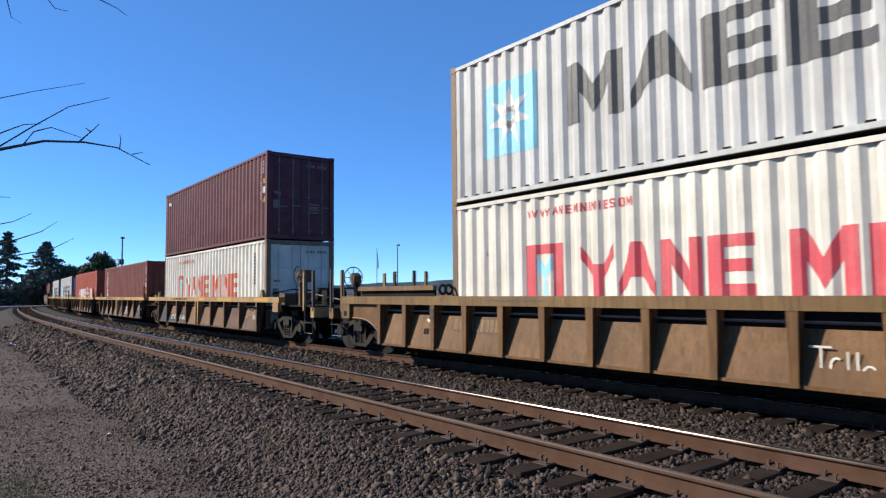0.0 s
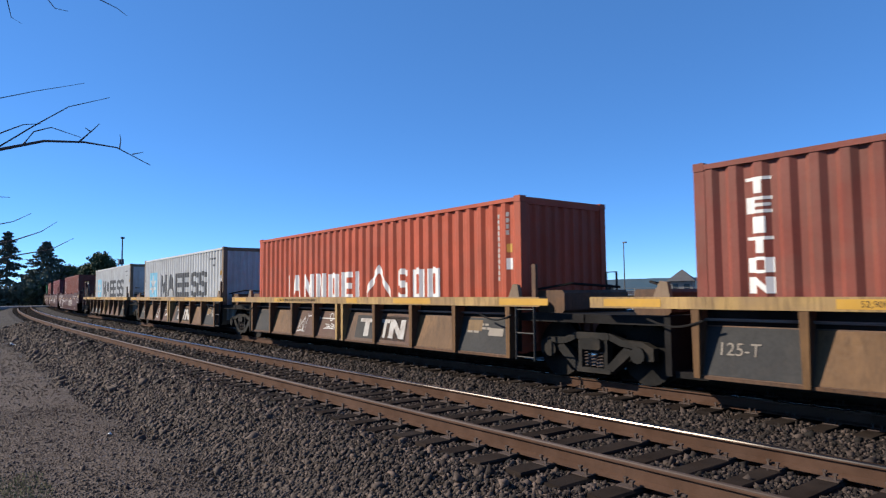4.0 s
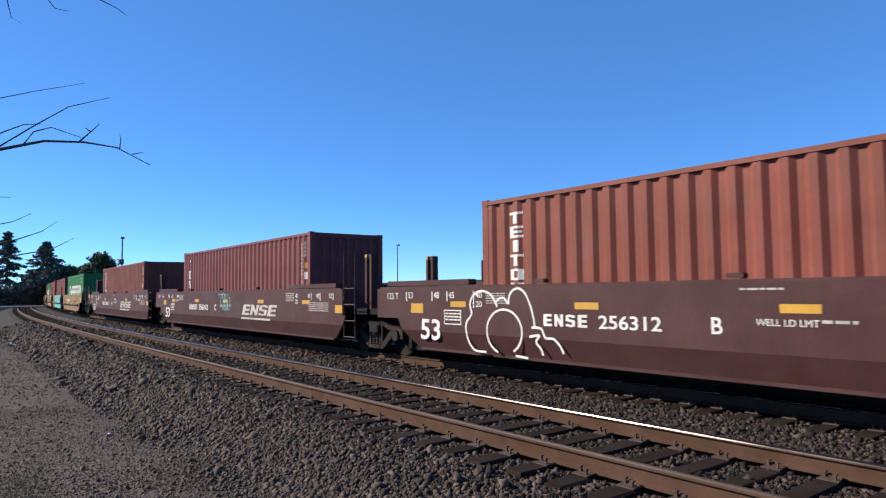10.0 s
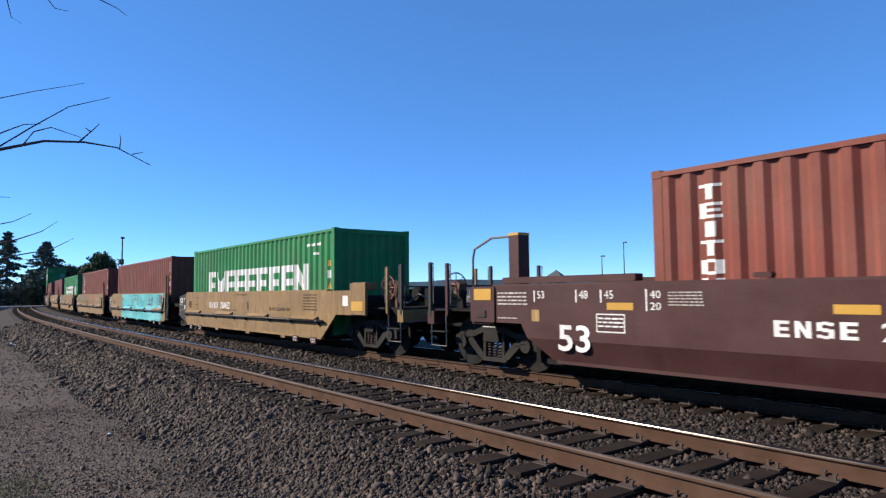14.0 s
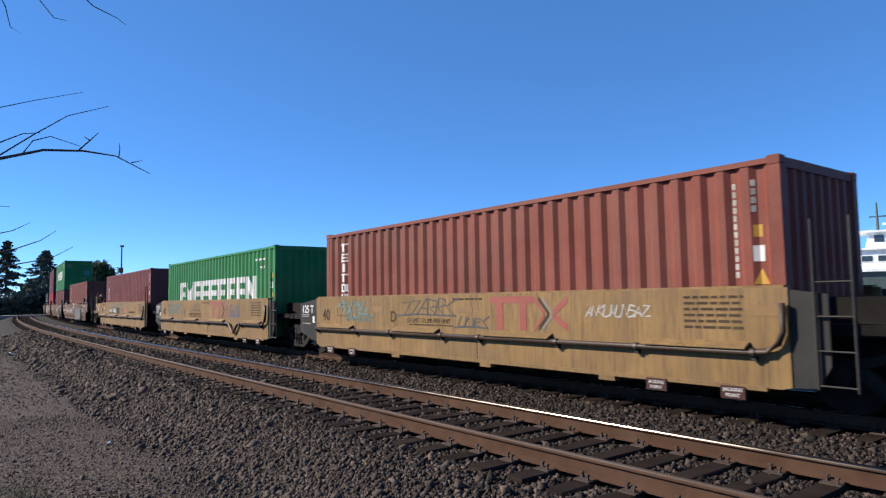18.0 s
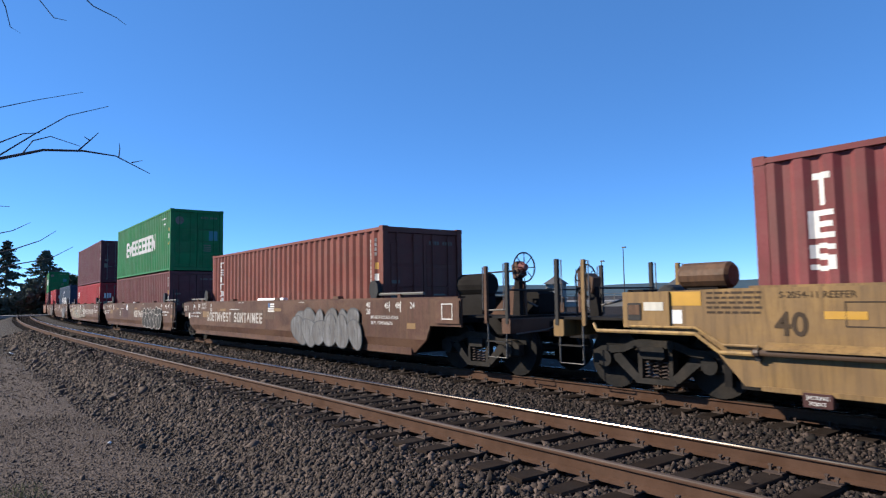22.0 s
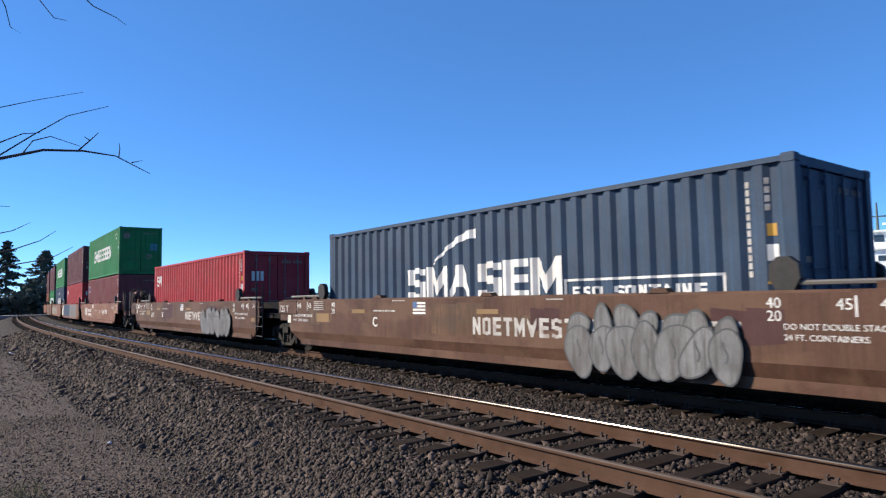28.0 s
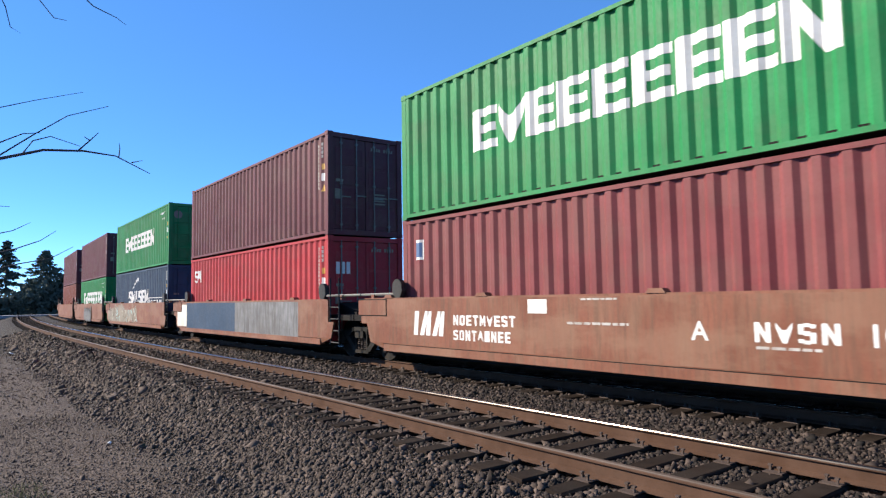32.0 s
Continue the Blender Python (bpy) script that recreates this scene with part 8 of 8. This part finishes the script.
def hedge(name, x0, y0, x1, y1, h, count, seed, label):
    rng = np.random.default_rng(seed)
    n = 70
    cs = []
    for i in range(n):
        k = rng.uniform(0, 1)
        top = h * (0.8 + 0.25 * math.sin(k * 9 + seed))
        cs.append((x0 + (x1 - x0) * k + rng.uniform(-1.2, 1.2), y0 + (y1 - y0) * k + rng.uniform(-1.2, 1.2), -0.5 + top * rng.uniform(0.08, 1.0)))
    return tagged(part(name, leaf_cloud(cs, count, (0.8, 0.8, 0.6), 0.42, rng), "needle"), label, "hedge", kind="stuff")


hedge("hedge", -128, -30, -129, 12.0, 5.4, 9000, 3, "tall dark green_box hedge behind the crossing road")
hedge("hedge", -133, 12.5, -139, 20.0, 5.2, 5200, 6, "tall dark green_box hedge behind the crossing road")
hedge("hedge", -136, 18.0, -110, 40.0, 3.2, 4200, 8, "low dark bushes behind the train")

# road across the line at the bend
m = Mesh()
m.box(-124.5, -119.5, -60, 60, -0.5, -0.035)
tagged(part("road", m, "asphalt"), "pale asphalt road crossing the tracks", "road", kind="structure")


# ---------------------------------------------------------------- lamps, mast, quay and boat across the water
def street_lamp(x, y, base, top, arm=0.8, box=False):
    t = thing("street_lamp", "dark slender street lamp with a small head", "lamp", "street lamps")
    t.matrix_basis = pose(x, y, base)
    h = top - base
    part("pole", Mesh().cyl((0, 0, 0), 0.10, 0, h, "z", 10, 0.055), "pole", t)
    part("base", Mesh().cyl((0, 0, 0), 0.17, 0, 0.4, "z", 10), "pole", t)
    part("head", Mesh().box(-0.1, arm * 0.55, -0.16, 0.16, h - 0.05, h + 0.13, 0.03), "pole", t)
    if box:
        part("camera_box", Mesh().box(-0.7, -0.1, -0.2, 0.2, h - 2.5, h - 2.0, 0.04), "pole", t, "small dark box on the pole")
        part("bracket", Mesh().box(-0.12, 0.2, -0.05, 0.05, h - 2.3, h - 2.2), "pole", t)
    return t


QUAY = 0.75
street_lamp(-68.6, 14.15, -0.5, 6.95, 0.3, True)
street_lamp(-79.0, 52.8, QUAY, 8.3)
street_lamp(-57.0, 76.0, QUAY, 8.15)
street_lamp(-59.4, 74.2, QUAY, 6.3)
street_lamp(-33.3, 89.0, QUAY, 8.75)

fl = thing("flagpole", "thin flagpole with a limp dark flag", "flagpole")
fl.matrix_basis = pose(-80.6, 50.3, QUAY)
part("pole", Mesh().cyl((0, 0, 0), 0.07, 0, 7.2, "z", 8, 0.04), "pole", fl)
part("flag", Mesh().prism([(0.03, 5.0), (0.10, 4.2), (0.42, 4.3), (0.36, 5.2), (0.12, 6.4), (0.03, 6.5)], -0.04, 0.05), "ink_navy", fl)

m = Mesh()
m.prism([(-150.0, 26.0), (-8.0, 90.0), (-22.0, 122.0), (-164.0, 56.0)], 0.1, QUAY, "z")
q = tagged(part("pavement_quay", m, "concrete"), "grey concrete quay on piles across the water", "quay", kind="structure")
for i in range(34):
    k = i / 33
    x, y = -148 + 138 * k, 27.5 + 62.3 * k
    part("pile", Mesh().cyl((x, y, 0), 0.28, -6.0, 0.12, "z", 8), "timber", q)
fence = thing("railing", "grey railing along the quay's edge", "railing")
for i in range(60):
    k = i / 59
    part("post", Mesh().box(-149 + 140 * k - 0.04, -149 + 140 * k + 0.04, 27.2 + 63 * k - 0.04, 27.2 + 63 * k + 0.04, QUAY, QUAY + 1.05), "pipe", fence)
for z in (0.4, 0.72, 1.03):
    part("rail", Mesh().tube([(-149, 27.2, QUAY + z), (-9, 90.2, QUAY + z)], 0.03, 5), "pipe", fence)


def booth(x, y, base, w, h, label):
    t = thing("booth", label, "booth", "small houses on the quay")
    t.matrix_basis = pose(x, y, base, 0, 0, 25)
    part("wall", Mesh().box(-w, w, -w, w, 0, h), "concrete", t)
    part("roof", Mesh().add([(-w * 1.3, -w * 1.3, h), (w * 1.3, -w * 1.3, h), (w * 1.3, w * 1.3, h), (-w * 1.3, w * 1.3, h), (0, 0, h + w * 1.1)],
                            [(0, 1, 2, 3), (0, 4, 1), (1, 4, 2), (2, 4, 3), (3, 4, 0)]), "roof", t)
    for k in (-0.5, 0.5):
        part("window", Mesh().box(k * w - 0.35, k * w + 0.35, -w - 0.03, -w + 0.02, h * 0.45, h * 0.8), "window_dark", t)
    return t


booth(-61.0, 66.5, QUAY, 1.1, 2.4, "small booth with a dark pyramid roof")
booth(-49.0, 77.5, QUAY, 1.4, 1.9, "small house with a dark pyramid roof")


def ferry():
    """A white ferry moored at the quay; local x runs along the ship."""
    f = thing("ferry", "white passenger ferry with dark windows and a mast", "ferry")
    f.matrix_basis = pose(-40.5, 104.5, -3.0, 0, 0, 20)
    hull = [(-0.5, 0), (34, 0), (36, 4.5), (-2.5, 4.5)]
    part("hull", Mesh().prism(hull, 0, 12), "boat_dark", f, "dark hull")
    part("hull_band", Mesh().box(-2.8, 36.3, -0.12, 12.1, 4.5, 5.1), "boat_dark", f)
    part("car_deck_wall", Mesh().box(0.0, 34, 0.3, 11.7, 5.1, 7.3), "boat_dark", f)
    part("deck_edge", Mesh().box(-2.6, 36, -0.25, 12.2, 7.3, 7.75), "boat_white", f)
    h = part("deckhouse", Mesh().box(0.2, 33, 0.9, 11.1, 7.75, 10.45, 0.1), "boat_white", f)
    for i in range(16):
        part("window", Mesh().box(0.9 + i * 2.0, 2.2 + i * 2.0, 0.84, 0.94, 8.7, 9.6), "window_dark", h)
    part("upper_deck", Mesh().box(-0.4, 34, 0.4, 11.6, 10.45, 10.7), "boat_white", f)
    w = part("pilothouse", Mesh().prism([(3.4, 10.7), (11.0, 10.7), (11.0, 13.1), (3.9, 13.1)], 3.0, 9.0), "boat_white", f)
    for i in range(4):
        part("window", Mesh().box(4.6 + i * 1.6, 5.8 + i * 1.6, 2.93, 3.03, 11.7, 12.7), "window_dark", w)
    part("pilothouse_roof", Mesh().box(2.7, 11.6, 2.4, 9.6, 13.1, 13.4), "boat_white", f)
    part("mast", Mesh().cyl((5.2, 6.0, 0), 0.22, 13.4, 17.8, "z", 8, 0.12), "boat_dark", f)
    part("mast_arm", Mesh().box(4.2, 6.4, 5.9, 6.1, 15.6, 15.8), "boat_dark", f)
    part("radar", Mesh().box(5.8, 8.0, 5.9, 6.15, 14.4, 14.7), "boat_white", f)
    part("bow_rail", Mesh().tube([(-2.4, 0, 8.7), (0.3, 0, 8.7), (33, 0, 8.7)], 0.05, 5), "boat_white", f)
    return f


ferry()
g = thing("gangway", "white sloping gangway down to the ferry", "gangway")
part("deck", Mesh().tube([(-46.8, 97.5, 2.2), (-43.2, 100.5, 4.2)], 0.22, 6), "boat_white", g)
part("handrail", Mesh().tube([(-46.8, 97.4, 3.1), (-43.2, 100.4, 5.1)], 0.06, 5), "boat_white", g)
part("foot", Mesh().box(-47.1, -46.5, 97.2, 97.8, QUAY, 2.3), "boat_dark", g)


# ---------------------------------------------------------------- bare branches overhead, litter, grass
def twig(name_thing, lines, r0):
    for pts in lines:
        part("twig", Mesh().tube(pts, r0, 6, r0 * 0.35), "bark", name_thing)


tree = thing("bare_tree", "bare young tree with thin dark twigs", "tree")
part("trunk", Mesh().tube([(-2.75, -0.95, -0.66), (-2.78, -0.92, 0.6), (-2.72, -0.86, 1.7), (-2.68, -0.80, 3.0)], 0.06, 8, 0.03), "bark", tree)
part("limb", Mesh().tube([(-2.72, -0.87, 1.55), (-2.65, -0.4, 1.80), (-2.61, 0.0, 1.92), (-2.6, 0.16, 1.97), (-2.58, 0.28, 2.01), (-2.57, 0.4, 2.02), (-2.55, 0.5, 2.01), (-2.53, 0.61, 1.955)], 0.0095, 6, 0.0014), "bark", tree)
twig(tree, [
    [(-2.6, 0.14, 1.965), (-2.59, 0.25, 2.06), (-2.58, 0.35, 2.14), (-2.56, 0.475, 2.19)],
    [(-2.6, 0.0, 1.92), (-2.59, 0.17, 2.03), (-2.59, 0.22, 2.06), (-2.59, 0.27, 2.07)],
    [(-2.59, 0.22, 1.99), (-2.59, 0.25, 2.04), (-2.58, 0.3, 2.06), (-2.57, 0.39, 2.035)],
    [(-2.57, 0.38, 2.015), (-2.57, 0.42, 2.06), (-2.56, 0.445, 2.09)],
], 0.0032)
twig(tree, [[(-2.55, 0.51, 2.008), (-2.55, 0.513, 2.04), (-2.55, 0.51, 2.06)], [(-2.54, 0.55, 1.99), (-2.53, 0.585, 2.0)], [(-2.57, 0.42, 2.06), (-2.565, 0.40, 2.07)]], 0.0025)
for a in ([(-2.72, -0.86, 1.75), (-2.66, -0.4, 2.0), (-2.6, 0.12, 2.13), (-2.6, 0.15, 2.14), (-2.59, 0.25, 2.18), (-2.57, 0.395, 2.23)],
          [(-2.70, -0.84, 2.2), (-2.65, -0.4, 2.6), (-2.60, 0.10, 2.62), (-2.6, 0.16, 2.49), (-2.59, 0.175, 2.42), (-2.59, 0.205, 2.405)],
          [(-2.69, -0.82, 2.6), (-2.64, -0.2, 2.85), (-2.59, 0.22, 2.58), (-2.58, 0.30, 2.48), (-2.58, 0.34, 2.48)],
          [(-2.69, -0.82, 2.7), (-2.62, 0.1, 2.85), (-2.57, 0.42, 2.55), (-2.55, 0.49, 2.52), (-2.55, 0.525, 2.5)],
          [(-2.74, -0.88, 1.4), (-2.66, -0.3, 1.74), (-2.6, 0.13, 1.81), (-2.59, 0.19, 1.81)],
          [(-2.75, -0.89, 1.2), (-2.66, -0.3, 1.62), (-2.6, 0.13, 1.71), (-2.59, 0.2, 1.73), (-2.59, 0.25, 1.76)],
          [(-2.76, -0.90, 1.0), (-2.66, -0.2, 1.55), (-2.59, 0.21, 1.67), (-2.59, 0.28, 1.70), (-2.58, 0.325, 1.735)],
          [(-2.76, -0.91, 0.9), (-2.66, -0.2, 1.50), (-2.59, 0.22, 1.62), (-2.58, 0.31, 1.64), (-2.57, 0.375, 1.68)]):
    part("twig", Mesh().tube(a, 0.0036, 6, 0.0008), "bark", tree)

rng = random.Random(9)
for x, y, s in ((-25.6, 3.83, 0.10), (-21.3, 3.0, 0.13), (-20.9, 3.05, 0.09), (-34.2, 2.7, 0.16), (-33.5, 2.8, 0.1), (-15.5, 3.1, 0.06), (-11.2, 2.2, 0.04)):
    m = Mesh()
    n = 7
    ring = [(s * rng.uniform(0.6, 1.2) * math.cos(6.283 * i / n), s * rng.uniform(0.6, 1.2) * math.sin(6.283 * i / n), rng.uniform(0.0, 0.3) * s) for i in range(n)]
    m.add(ring + [(0, 0, 0.7 * s), (0, 0, -0.02)], [(i, (i + 1) % n, n) for i in range(n)] + [((i + 1) % n, i, n + 1) for i in range(n)])
    lit = part("litter", m, "litter")
    lit.matrix_basis = pose(x, y, -0.63 if y < 3.2 else -0.60)
    tagged(lit, "crumpled white scrap of paper on the gravel", "litter", "scraps of litter")


def tufts():
    r = np.random.default_rng(12)
    m = Mesh()
    for _ in range(5000):
        x, y = r.uniform(-9.5, -6.2), r.uniform(0.0, 1.1)
        if r.uniform() > math.exp(-((x + 8.9) ** 2 + (y - 0.55) ** 2) / 0.7):
            continue
        h, a = r.uniform(0.02, 0.07), r.uniform(0, 6.28)
        dx, dy = 0.004 * math.cos(a), 0.004 * math.sin(a)
        lx, ly = r.uniform(-0.03, 0.03), r.uniform(-0.03, 0.03)
        m.add([(x - dx, y - dy, -0.67), (x + dx, y + dy, -0.67), (x + lx, y + ly, -0.66 + h), (x - dy, y + dx, -0.67)], [(0, 1, 2), (1, 3, 2), (3, 0, 2), (0, 3, 1)])
    return tagged(part("grass", m, "grass"), "sparse dry grass tufts on the dirt lane", "grass", kind="stuff")


tufts()


# ---------------------------------------------------------------- everything that moves
def motions():
    times = [float(t) for t in range(33)]
    for ob, s16, z in ROLLING:
        walk(ob, [(t, on_track(s16 + SPEED * (t - 16), z)) for t in times])
    # wheels roll: one turn for each 2 * pi * 0.483 metres
    step = 2 / FPS
    steps = int(32.0 / step) + 1
    for w in WHEELSETS:
        x = w.location.x
        rate = SPEED / 0.483
        walk(w, [(i * step, Matrix.Translation((x, 0, 0.483)) @ Matrix.Rotation(rate * i * step, 4, "Y")) for i in range(steps)])
    for ob, _, _ in ROLLING:
        if ob.name.startswith("bogie") and ob is not BOGIE:
            for ch in ob.children:
                if ch.name.startswith("wheelset"):
                    src = WHEELSETS[0] if ch.location.x < 0 else WHEELSETS[1]
                    ch.rotation_mode = "QUATERNION"
                    ch.animation_data_create()
                    ch.animation_data.action = src.animation_data.action
                    ch.animation_data.action_slot = src.animation_data.action_slot


motions()
